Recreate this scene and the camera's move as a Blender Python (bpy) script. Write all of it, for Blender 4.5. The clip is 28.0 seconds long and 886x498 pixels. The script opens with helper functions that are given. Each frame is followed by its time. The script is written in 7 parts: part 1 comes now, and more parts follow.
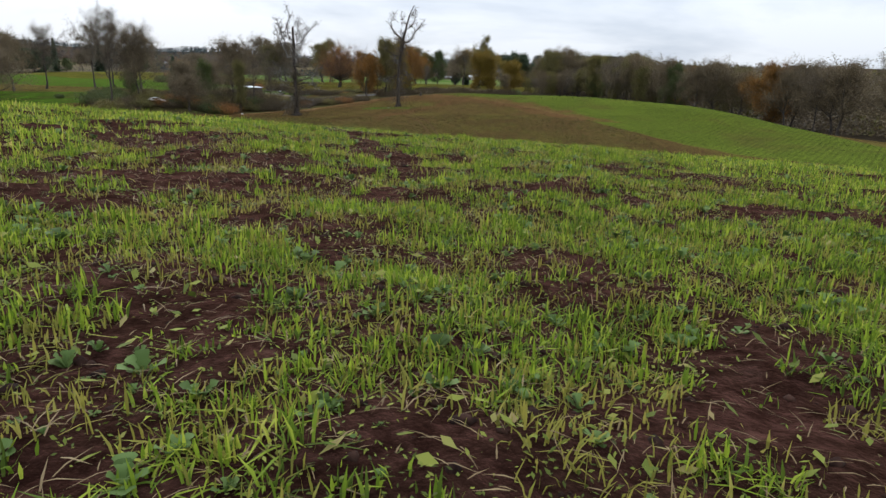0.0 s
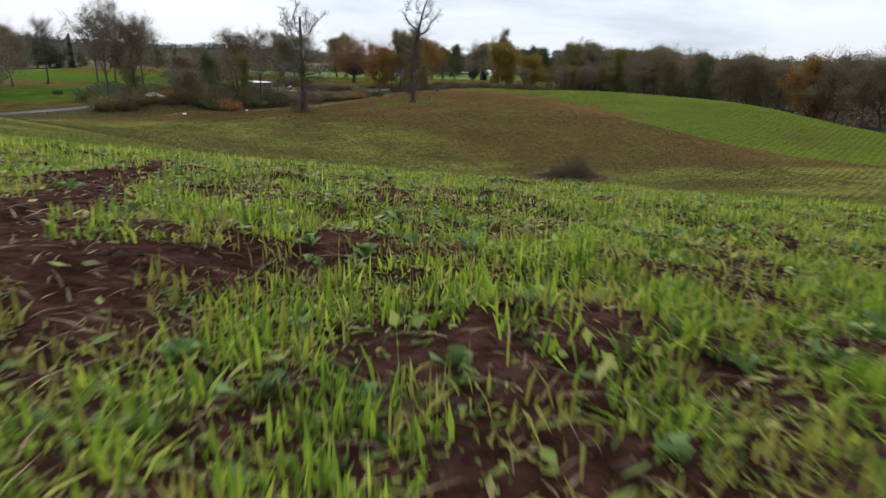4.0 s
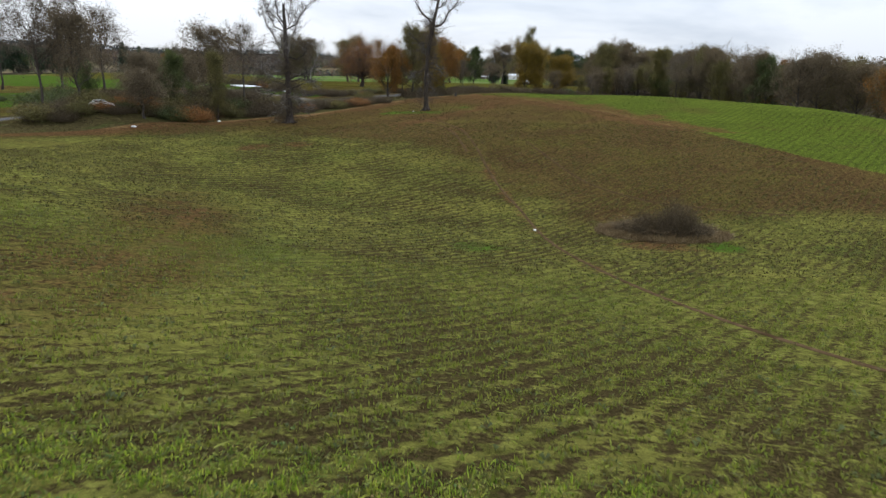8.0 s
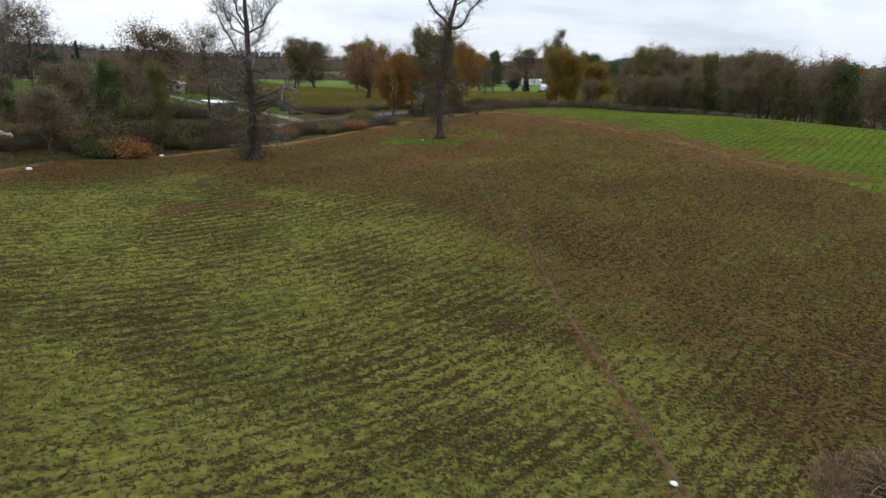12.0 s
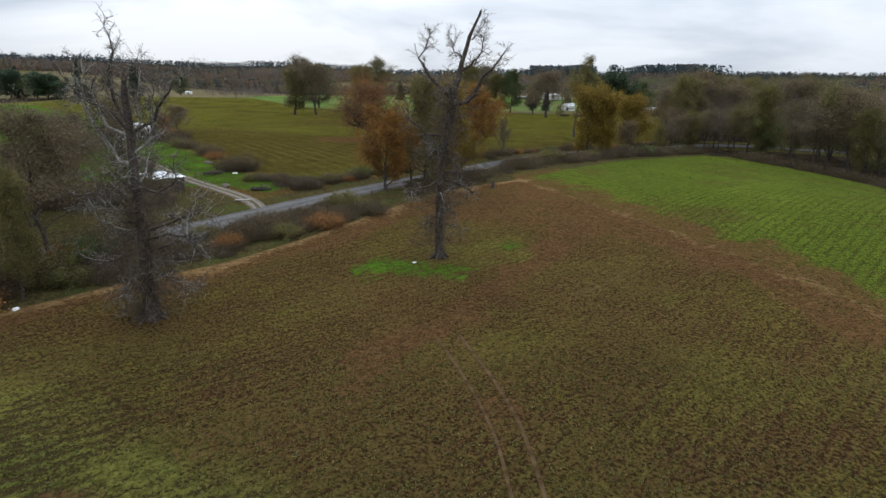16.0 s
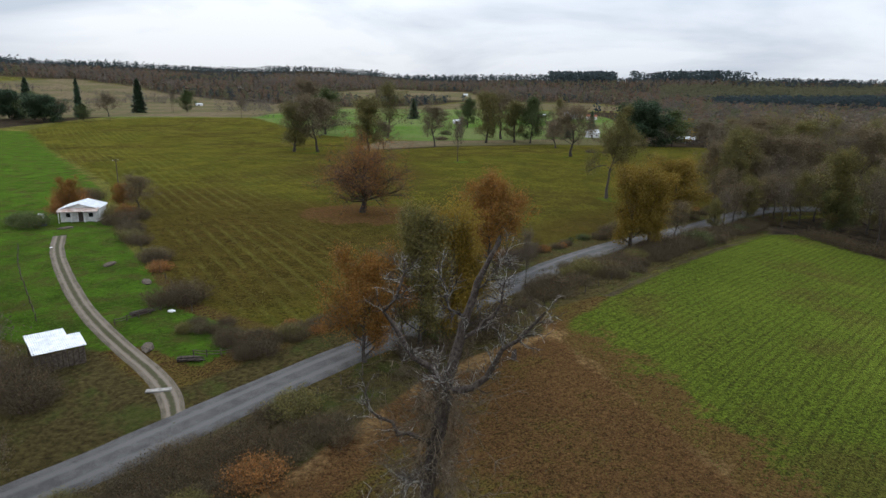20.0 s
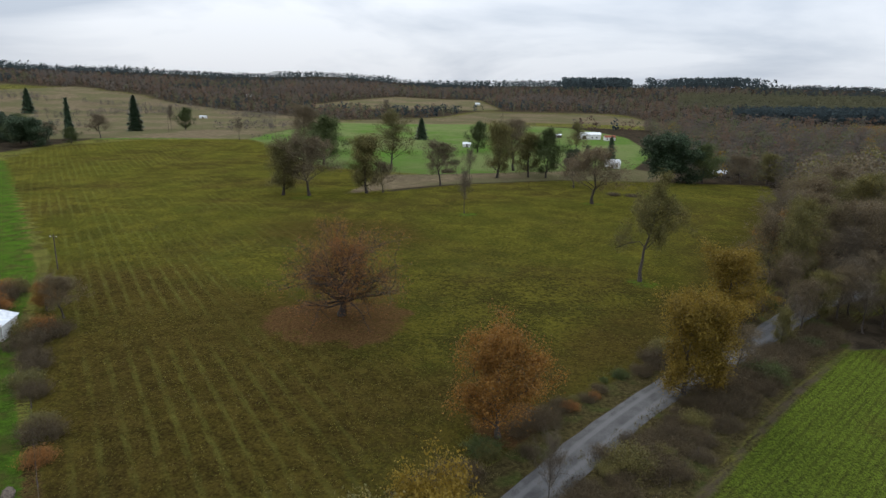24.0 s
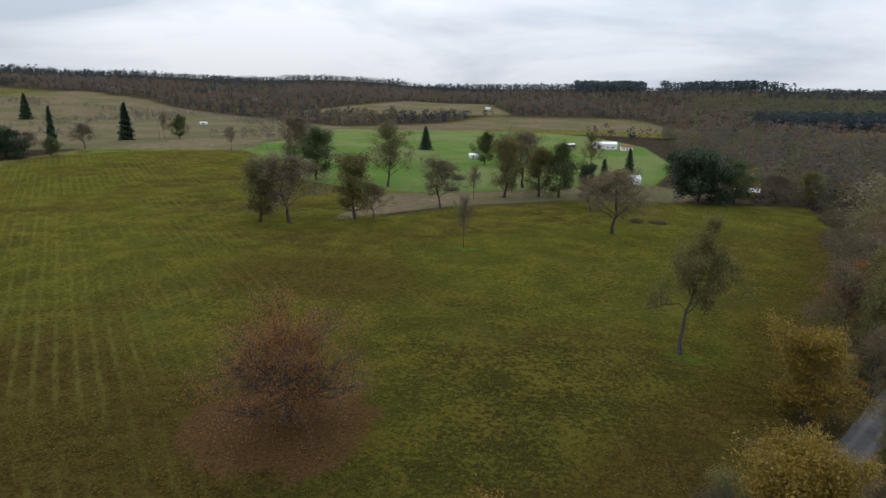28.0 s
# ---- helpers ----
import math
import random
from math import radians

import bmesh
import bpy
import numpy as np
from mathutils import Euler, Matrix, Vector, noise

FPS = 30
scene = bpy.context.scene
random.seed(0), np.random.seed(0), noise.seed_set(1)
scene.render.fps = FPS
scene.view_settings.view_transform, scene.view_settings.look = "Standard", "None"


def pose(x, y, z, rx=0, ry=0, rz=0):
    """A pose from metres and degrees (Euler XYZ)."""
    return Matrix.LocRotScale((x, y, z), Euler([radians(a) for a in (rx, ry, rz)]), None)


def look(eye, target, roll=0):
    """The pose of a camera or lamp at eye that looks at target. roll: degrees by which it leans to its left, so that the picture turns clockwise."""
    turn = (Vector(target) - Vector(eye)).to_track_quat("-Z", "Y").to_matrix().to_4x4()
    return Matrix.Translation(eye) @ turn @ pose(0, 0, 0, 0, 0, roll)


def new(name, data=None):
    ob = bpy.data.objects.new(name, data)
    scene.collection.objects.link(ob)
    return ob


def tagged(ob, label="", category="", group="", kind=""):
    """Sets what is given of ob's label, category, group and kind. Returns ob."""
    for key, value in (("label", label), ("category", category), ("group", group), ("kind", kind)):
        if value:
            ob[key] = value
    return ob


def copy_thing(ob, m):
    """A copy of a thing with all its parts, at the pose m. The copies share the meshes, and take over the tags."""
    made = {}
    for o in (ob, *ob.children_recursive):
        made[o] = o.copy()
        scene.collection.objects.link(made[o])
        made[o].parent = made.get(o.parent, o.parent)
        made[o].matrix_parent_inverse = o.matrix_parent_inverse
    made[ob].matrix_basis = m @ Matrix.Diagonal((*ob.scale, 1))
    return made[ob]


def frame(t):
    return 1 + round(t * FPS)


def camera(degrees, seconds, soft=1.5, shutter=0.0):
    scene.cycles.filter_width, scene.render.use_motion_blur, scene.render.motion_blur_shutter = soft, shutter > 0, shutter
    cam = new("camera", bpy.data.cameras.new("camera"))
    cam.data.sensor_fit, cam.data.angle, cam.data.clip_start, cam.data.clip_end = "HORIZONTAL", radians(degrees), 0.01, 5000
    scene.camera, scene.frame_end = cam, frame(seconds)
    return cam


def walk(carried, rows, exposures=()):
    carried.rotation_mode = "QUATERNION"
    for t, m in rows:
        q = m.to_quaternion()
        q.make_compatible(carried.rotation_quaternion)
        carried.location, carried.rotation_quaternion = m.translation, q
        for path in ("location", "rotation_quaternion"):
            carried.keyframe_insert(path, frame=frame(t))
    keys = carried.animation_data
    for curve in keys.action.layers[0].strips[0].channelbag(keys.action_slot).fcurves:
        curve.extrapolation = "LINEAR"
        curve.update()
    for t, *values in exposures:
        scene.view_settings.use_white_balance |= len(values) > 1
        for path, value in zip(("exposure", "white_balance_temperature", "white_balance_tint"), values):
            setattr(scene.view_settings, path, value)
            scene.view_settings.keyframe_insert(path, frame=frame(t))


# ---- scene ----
# ---- camera and its walk ----
cam = camera(69.99, 28.0, soft=1.45, shutter=0.15)
PATH = [
    (0.0, -0.000, 0.000, 1.200, 74.777, -1.263, 0.300),
    (0.5, 0.037, 0.012, 1.202, 74.668, -1.295, 0.483),
    (1.0, 0.062, 0.078, 1.190, 74.372, -1.314, 0.657),
    (1.5, 0.058, 0.939, 1.158, 74.241, -1.325, 0.828),
    (2.0, 0.037, 2.363, 1.095, 74.244, -1.317, 0.990),
    (2.5, 0.011, 4.256, 1.041, 74.244, -1.293, 1.165),
    (3.0, 0.061, 6.291, 0.908, 74.268, -1.249, 1.368),
    (3.5, 0.029, 8.421, 0.844, 74.316, -1.183, 1.584),
    (4.0, -0.196, 10.835, 0.708, 74.382, -1.109, 1.797),
    (4.5, -0.459, 13.816, 0.558, 74.456, -1.035, 2.005),
    (5.0, -0.607, 17.645, 0.451, 74.528, -0.970, 2.205),
    (5.5, -0.751, 21.495, 0.346, 74.588, -0.923, 2.394),
    (6.0, -0.886, 25.370, 0.244, 74.624, -0.904, 2.570),
    (6.5, -1.049, 29.280, 0.166, 74.671, -0.911, 2.746),
    (7.0, -1.252, 33.230, 0.097, 74.709, -0.914, 2.943),
    (7.5, -1.485, 37.233, 0.042, 74.733, -0.919, 3.146),
    (8.0, -1.730, 41.276, 0.001, 74.758, -0.945, 3.314),
    (8.5, -1.990, 45.340, -0.007, 74.786, -0.980, 3.487),
    (9.0, -2.275, 49.374, 0.041, 74.812, -1.003, 3.660),
    (9.5, -2.582, 53.358, 0.177, 74.824, -1.012, 3.840),
    (10.0, -2.894, 57.303, 0.382, 74.832, -1.000, 4.029),
    (10.5, -3.199, 61.243, 0.668, 74.844, -0.998, 4.202),
    (11.0, -3.507, 65.218, 1.050, 74.855, -1.010, 4.392),
    (11.5, -3.800, 69.260, 1.576, 74.890, -1.035, 4.569),
    (12.0, -4.078, 73.370, 2.243, 74.957, -1.046, 4.746),
    (12.5, -4.304, 77.527, 3.047, 75.015, -1.028, 4.925),
    (13.0, -4.487, 81.720, 3.965, 75.065, -0.981, 5.095),
    (13.5, -4.638, 85.939, 4.989, 75.114, -0.915, 5.260),
    (14.0, -4.770, 90.177, 6.113, 75.166, -0.841, 5.428),
    (14.5, -4.896, 94.424, 7.328, 75.227, -0.767, 5.603),
    (15.0, -5.028, 98.672, 8.628, 75.303, -0.703, 5.792),
    (15.5, -5.180, 102.912, 10.008, 75.381, -0.656, 5.981),
    (16.0, -5.368, 107.142, 11.464, 75.439, -0.615, 6.184),
    (16.5, -5.599, 111.374, 13.020, 75.489, -0.568, 6.403),
    (17.0, -5.860, 115.622, 14.675, 75.524, -0.524, 6.621),
    (17.5, -6.137, 119.892, 16.435, 75.542, -0.511, 6.831),
    (18.0, -6.404, 124.179, 18.277, 75.531, -0.533, 7.004),
    (18.5, -6.673, 128.469, 20.190, 75.548, -0.581, 7.196),
    (19.0, -6.959, 132.752, 22.135, 75.552, -0.653, 7.380),
    (19.5, -7.275, 137.010, 24.098, 75.554, -0.708, 7.560),
    (20.0, -7.584, 141.276, 26.074, 75.551, -0.751, 7.738),
    (20.5, -7.870, 145.564, 28.048, 75.563, -0.784, 7.912),
    (21.0, -8.133, 149.875, 29.995, 75.563, -0.822, 8.074),
    (21.5, -8.404, 154.216, 31.915, 75.572, -0.860, 8.214),
    (22.0, -8.709, 158.580, 33.772, 75.583, -0.885, 8.350),
    (22.5, -9.030, 162.955, 35.534, 75.601, -0.900, 8.481),
    (23.0, -9.348, 167.332, 37.166, 75.627, -0.906, 8.608),
    (23.5, -9.644, 171.700, 38.637, 75.665, -0.907, 8.731),
    (24.0, -9.899, 176.048, 39.912, 75.717, -0.904, 8.849),
    (24.5, -10.111, 180.366, 40.950, 75.755, -0.885, 8.982),
    (25.0, -10.278, 184.655, 41.742, 75.774, -0.870, 9.112),
    (25.5, -10.405, 188.930, 42.317, 75.787, -0.860, 9.248),
    (26.0, -10.493, 193.208, 42.720, 75.825, -0.859, 9.386),
    (26.5, -10.541, 197.501, 42.984, 75.843, -0.859, 9.512),
    (27.0, -10.554, 201.814, 43.159, 75.864, -0.861, 9.638),
    (27.5, -10.551, 206.138, 43.280, 75.893, -0.865, 9.759),
    (28.0, -10.547, 210.465, 43.375, 75.913, -0.859, 9.876),
]
walk(cam, [(t, pose(x, y, z, rx, ry, rz)) for t, x, y, z, rx, ry, rz in PATH], [(0.0, 0.03), (6.0, 0.03), (12.0, 0.0), (17.0, -0.04), (28.0, -0.17)])
# ---- end of path ----

# ---- world, sun and exposure ----
scene.view_settings.exposure = 0.0
SUN_AZ, SUN_EL = radians(-28), radians(38)          # bright part of the cloud, ahead and to the left

world = bpy.data.worlds.new("overcast_sky")
scene.world = world
world.use_nodes = True
wn, wl = world.node_tree.nodes, world.node_tree.links
wn.clear()
sky = wn.new("ShaderNodeTexSky")
sky.sky_type, sky.sun_disc = "NISHITA", False
sky.sun_elevation, sky.sun_rotation = SUN_EL, SUN_AZ
sky.air_density, sky.dust_density = 1.0, 2.0
coord = wn.new("ShaderNodeTexCoord")
sep = wn.new("ShaderNodeSeparateXYZ")
wl.new(coord.outputs["Generated"], sep.inputs[0])


def wmath(op, a, b=None, c=None, clamp=False):
    n = wn.new("ShaderNodeMath")
    n.operation, n.use_clamp = op, clamp
    for k, v in enumerate((a, b, c)):
        if v is None:
            continue
        if isinstance(v, (int, float)):
            n.inputs[k].default_value = v
        else:
            wl.new(v, n.inputs[k])
    return n.outputs[0]


# cloud layer: the way up is flattened, so that the clouds draw together towards the horizon
height = wmath("MAXIMUM", sep.outputs["Z"], 0.0)
lift = wmath("ADD", height, 0.22)
flat = wn.new("ShaderNodeCombineXYZ")
flat_x, flat_y = wmath("DIVIDE", sep.outputs["X"], lift), wmath("DIVIDE", sep.outputs["Y"], lift)
wl.new(flat_x, flat.inputs[0])
wl.new(flat_y, flat.inputs[1])
cloud = wn.new("ShaderNodeTexNoise")
cloud.inputs["Scale"].default_value, cloud.inputs["Detail"].default_value = 0.75, 7
cloud.inputs["Roughness"].default_value, cloud.inputs["Distortion"].default_value = 0.52, 0.35
wl.new(flat.outputs[0], cloud.inputs["Vector"])


def bank_of_cloud(x, y, wide, deep):
    """1 in the middle of a cloud bank of the flattened layer, 0 outside it."""
    d = wmath("ADD", wmath("POWER", wmath("ABSOLUTE", wmath("DIVIDE", wmath("SUBTRACT", flat_x, x), wide)), 2.0), wmath("POWER", wmath("ABSOLUTE", wmath("DIVIDE", wmath("SUBTRACT", flat_y, y), deep)), 2.0))
    return wmath("DIVIDE", 1.0, wmath("ADD", 1.0, wmath("MULTIPLY", d, d)))


cover_of_cloud = wmath("SUBTRACT", wmath("ADD", cloud.outputs["Fac"], wmath("MULTIPLY", bank_of_cloud(-1.75, 2.95, 0.8, 0.55), 0.10)), wmath("MULTIPLY", bank_of_cloud(-2.05, 2.15, 0.48, 0.36), 0.42))
ramp = wn.new("ShaderNodeValToRGB")
ramp.color_ramp.elements[0].position, ramp.color_ramp.elements[1].position = 0.32, 0.56
ramp.color_ramp.elements[0].color = (0.475, 0.553, 0.672, 1)
ramp.color_ramp.elements[1].color = (0.805, 0.862, 0.948, 1)
wl.new(cover_of_cloud, ramp.inputs[0])
sky_gain = wn.new("ShaderNodeVectorMath")
sky_gain.operation = "SCALE"
wl.new(sky.outputs[0], sky_gain.inputs[0])
sky_gain.inputs["Scale"].default_value = 0.10
cover = wn.new("ShaderNodeMix")
cover.data_type = "RGBA"
cover.inputs[0].default_value = 0.93
wl.new(sky_gain.outputs[0], cover.inputs[6])
wl.new(ramp.outputs[0], cover.inputs[7])
# an overcast sky grows brighter from the horizon to the zenith
zenith = wn.new("ShaderNodeVectorMath")
zenith.operation = "SCALE"
wl.new(cover.outputs[2], zenith.inputs[0])
wl.new(wmath("ADD", 1.0, wmath("MULTIPLY", height, 2.0)), zenith.inputs["Scale"])
back = wn.new("ShaderNodeBackground")
back.inputs["Strength"].default_value = 1.0
wl.new(zenith.outputs[0], back.inputs[0])
wout = wn.new("ShaderNodeOutputWorld")
wl.new(back.outputs[0], wout.inputs[0])

sun = new("sun", bpy.data.lights.new("sun", "SUN"))
sun.data.energy, sun.data.angle, sun.data.color = 1.4, radians(14), (1.0, 0.97, 0.93)
sun.matrix_world = look((300 * math.sin(SUN_AZ), 300 * math.cos(SUN_AZ), 300 * math.tan(SUN_EL)), (0, 0, 0))


# ---- materials ----
class Nodes:
    """A short way to write node materials."""

    def __init__(self, name, rough=0.9):
        self.mat = bpy.data.materials.new(name)
        self.mat.use_nodes = True
        self.n, self.l = self.mat.node_tree.nodes, self.mat.node_tree.links
        self.bsdf = self.n["Principled BSDF"]
        self.out = self.n["Material Output"]
        self.bsdf.inputs["Roughness"].default_value = rough
        self.bsdf.inputs["Specular IOR Level"].default_value = 0.12
        geo = self.n.new("ShaderNodeNewGeometry")
        self.pos, self.island = geo.outputs["Position"], geo.outputs["Random Per Island"]

    def put(self, socket, v):
        if isinstance(v, (int, float)):
            socket.default_value = v
        elif isinstance(v, tuple):
            socket.default_value = (*v, 1) if len(socket.default_value) == 4 else v
        else:
            self.l.new(v, socket)

    def math(self, op, a, b=0.0, clamp=False):
        n = self.n.new("ShaderNodeMath")
        n.operation, n.use_clamp = op, clamp
        self.put(n.inputs[0], a), self.put(n.inputs[1], b)
        return n.outputs[0]

    def noise(self, scale, detail=4, rough=0.55, vector=None, stretch=None):
        n = self.n.new("ShaderNodeTexNoise")
        n.inputs["Scale"].default_value, n.inputs["Detail"].default_value = scale, detail
        n.inputs["Roughness"].default_value = rough
        v = self.pos if vector is None else vector
        if stretch:
            m = self.n.new("ShaderNodeMapping")
            m.vector_type = "TEXTURE"
            m.inputs["Rotation"].default_value = (0, 0, radians(stretch[0]))
            m.inputs["Scale"].default_value = (1 / stretch[1], 1 / stretch[2], 1)
            self.l.new(v, m.inputs[0])
            v = m.outputs[0]
        self.l.new(v, n.inputs["Vector"])
        return n.outputs["Fac"]

    def band(self, v, low, high):
        n = self.n.new("ShaderNodeMapRange")
        n.interpolation_type = "SMOOTHSTEP"
        self.put(n.inputs[0], v)
        n.inputs[1].default_value, n.inputs[2].default_value = low, high
        return n.outputs[0]

    def mix(self, f, a, b):
        n = self.n.new("ShaderNodeMix")
        n.data_type = "RGBA"
        self.put(n.inputs[0], f), self.put(n.inputs[6], a), self.put(n.inputs[7], b)
        return n.outputs[2]

    def attr(self, name):
        n = self.n.new("ShaderNodeAttribute")
        n.attribute_name = name
        return n.outputs["Fac"]

    def rand(self):
        return self.n.new("ShaderNodeObjectInfo").outputs["Random"]

    def ramp(self, v, *stops):
        n = self.n.new("ShaderNodeValToRGB")
        e = n.color_ramp.elements
        while len(e) < len(stops):
            e.new(0.5)
        for k, (p, c) in enumerate(stops):
            e[k].position, e[k].color = p, (*c, 1)
        self.put(n.inputs[0], v)
        return n.outputs[0]

    def color(self, c):
        self.put(self.bsdf.inputs["Base Color"], c)
        return self

    def bump(self, h, strength=0.5, distance=0.05):
        n = self.n.new("ShaderNodeBump")
        n.inputs["Strength"].default_value, n.inputs["Distance"].default_value = strength, distance
        self.l.new(h, n.inputs["Height"])
        self.l.new(n.outputs[0], self.bsdf.inputs["Normal"])
        return self

    def leafy(self, c, share=0.35):
        """Thin leaves let part of the light through."""
        self.color(c)
        t = self.n.new("ShaderNodeBsdfTranslucent")
        self.put(t.inputs[0], c)
        m = self.n.new("ShaderNodeMixShader")
        m.inputs[0].default_value = share
        self.l.new(self.bsdf.outputs[0], m.inputs[1]), self.l.new(t.outputs[0], m.inputs[2])
        self.l.new(m.outputs[0], self.out.inputs[0])
        return self


def leaf_material(name, *stops, share=0.3, patch=0.6, vary=0.45):
    k = Nodes(name, 0.6)
    v = k.math("ADD", k.math("MULTIPLY", k.island, vary), k.math("MULTIPLY", k.rand(), 0.2))
    v = k.math("ADD", v, k.math("MULTIPLY", k.math("SUBTRACT", k.noise(patch, 3), 0.5), 0.8), True)
    v = k.math("ADD", v, 0.4 - vary / 2)
    return k.leafy(k.ramp(v, *stops), share).mat


def bark_material(name, dark, light):
    k = Nodes(name, 0.92)
    n = k.noise(5, 6, 0.65, stretch=(0, 1, 1))
    k.color(k.mix(k.band(n, 0.35, 0.7), dark, light))
    return k.bump(k.noise(22, 5, 0.7), 0.6, 0.03).mat


def plain_material(name, a, b, rough=0.8, scale=3.0, metal=0.0):
    k = Nodes(name, rough)
    k.color(k.mix(k.band(k.noise(scale, 5), 0.3, 0.7), a, b))
    k.bsdf.inputs["Metallic"].default_value = metal
    return k.bump(k.noise(scale * 9, 3), 0.15, 0.02).mat


BARK = bark_material("bark", (0.035, 0.028, 0.024), (0.10, 0.085, 0.072))
DEAD_WOOD = bark_material("dead_wood", (0.0286, 0.0224, 0.0189), (0.1014, 0.0845, 0.0716))
PALE_WOOD = bark_material("bleached_wood", (0.13, 0.12, 0.105), (0.34, 0.32, 0.29))
TWIG = plain_material("twig", (0.0625, 0.0476, 0.0312), (0.1250, 0.0976, 0.0648), 0.9)
OLIVE = leaf_material("olive_leaves", (0.0, (0.060, 0.060, 0.026)), (0.5, (0.120, 0.110, 0.038)), (0.8, (0.180, 0.142, 0.044)), (1.0, (0.235, 0.155, 0.046)))
ORANGE = leaf_material("orange_leaves", (0.0, (0.0848, 0.0511, 0.0175)), (0.45, (0.1746, 0.0882, 0.0221)), (0.8, (0.2595, 0.1254, 0.0269)), (1.0, (0.2994, 0.1672, 0.0356)))
GOLD = leaf_material("golden_leaves", (0.0, (0.0812, 0.0619, 0.0149)), (0.5, (0.1767, 0.1201, 0.0203)), (1.0, (0.2866, 0.1923, 0.0304)))
RUST = leaf_material("rust_leaves", (0.0, (0.1191, 0.0616, 0.0219)), (0.5, (0.2380, 0.1109, 0.0339)), (1.0, (0.3500, 0.1663, 0.0499)))
BROWN = leaf_material("brown_leaves", (0.0, (0.068, 0.056, 0.038)), (0.5, (0.130, 0.102, 0.062)), (1.0, (0.205, 0.145, 0.074)))
GREENLEAF = leaf_material("green_leaves", (0.0, (0.0345, 0.0483, 0.0194)), (0.6, (0.0713, 0.0920, 0.0302)), (1.0, (0.1323, 0.1437, 0.0389)))
GREY_LEAF = leaf_material("last_leaves", (0.0, (0.0619, 0.0532, 0.0420)), (0.5, (0.1161, 0.0958, 0.0700)), (1.0, (0.1634, 0.1277, 0.0826)))
NEEDLES = leaf_material("needles", (0.0, (0.017, 0.0306, 0.017)), (0.6, (0.0374, 0.0612, 0.0306)), (1.0, (0.068, 0.0935, 0.0408)), share=0.1)
BRAMBLE = leaf_material("bramble", (0.0, (0.0354, 0.0285, 0.0173)), (0.45, (0.0748, 0.0561, 0.0314)), (0.8, (0.1132, 0.0827, 0.0432)), (1.0, (0.0738, 0.0827, 0.0270)), share=0.3)
# Distance haze is put into these leaf colours: greyer and bluer than near leaves.
HAZY_BARE = leaf_material("hazy_leafless_twigs", (0.0, (0.0668, 0.0588, 0.0529)), (0.5, (0.1004, 0.0861, 0.0735)), (1.0, (0.1393, 0.1176, 0.0970)), share=0.75, patch=0.012, vary=0.2)
HAZY_RUST = leaf_material("hazy_rust_leaves", (0.0, (0.0871, 0.0637, 0.0487)), (0.5, (0.1276, 0.0870, 0.0619)), (1.0, (0.1741, 0.1131, 0.0708)), share=0.75, patch=0.012, vary=0.2)
HAZY_OLIVE = leaf_material("hazy_olive_leaves", (0.0, (0.0639, 0.0656, 0.0428)), (0.5, (0.0972, 0.0970, 0.0559)), (1.0, (0.1367, 0.1253, 0.0691)), share=0.75, patch=0.012, vary=0.2)
HAZY_PINE = leaf_material("hazy_pine", (0.0, (0.0212, 0.0312, 0.0365)), (0.5, (0.0372, 0.0515, 0.0548)), (1.0, (0.0598, 0.0759, 0.0765)), share=0.75, patch=0.012, vary=0.2)


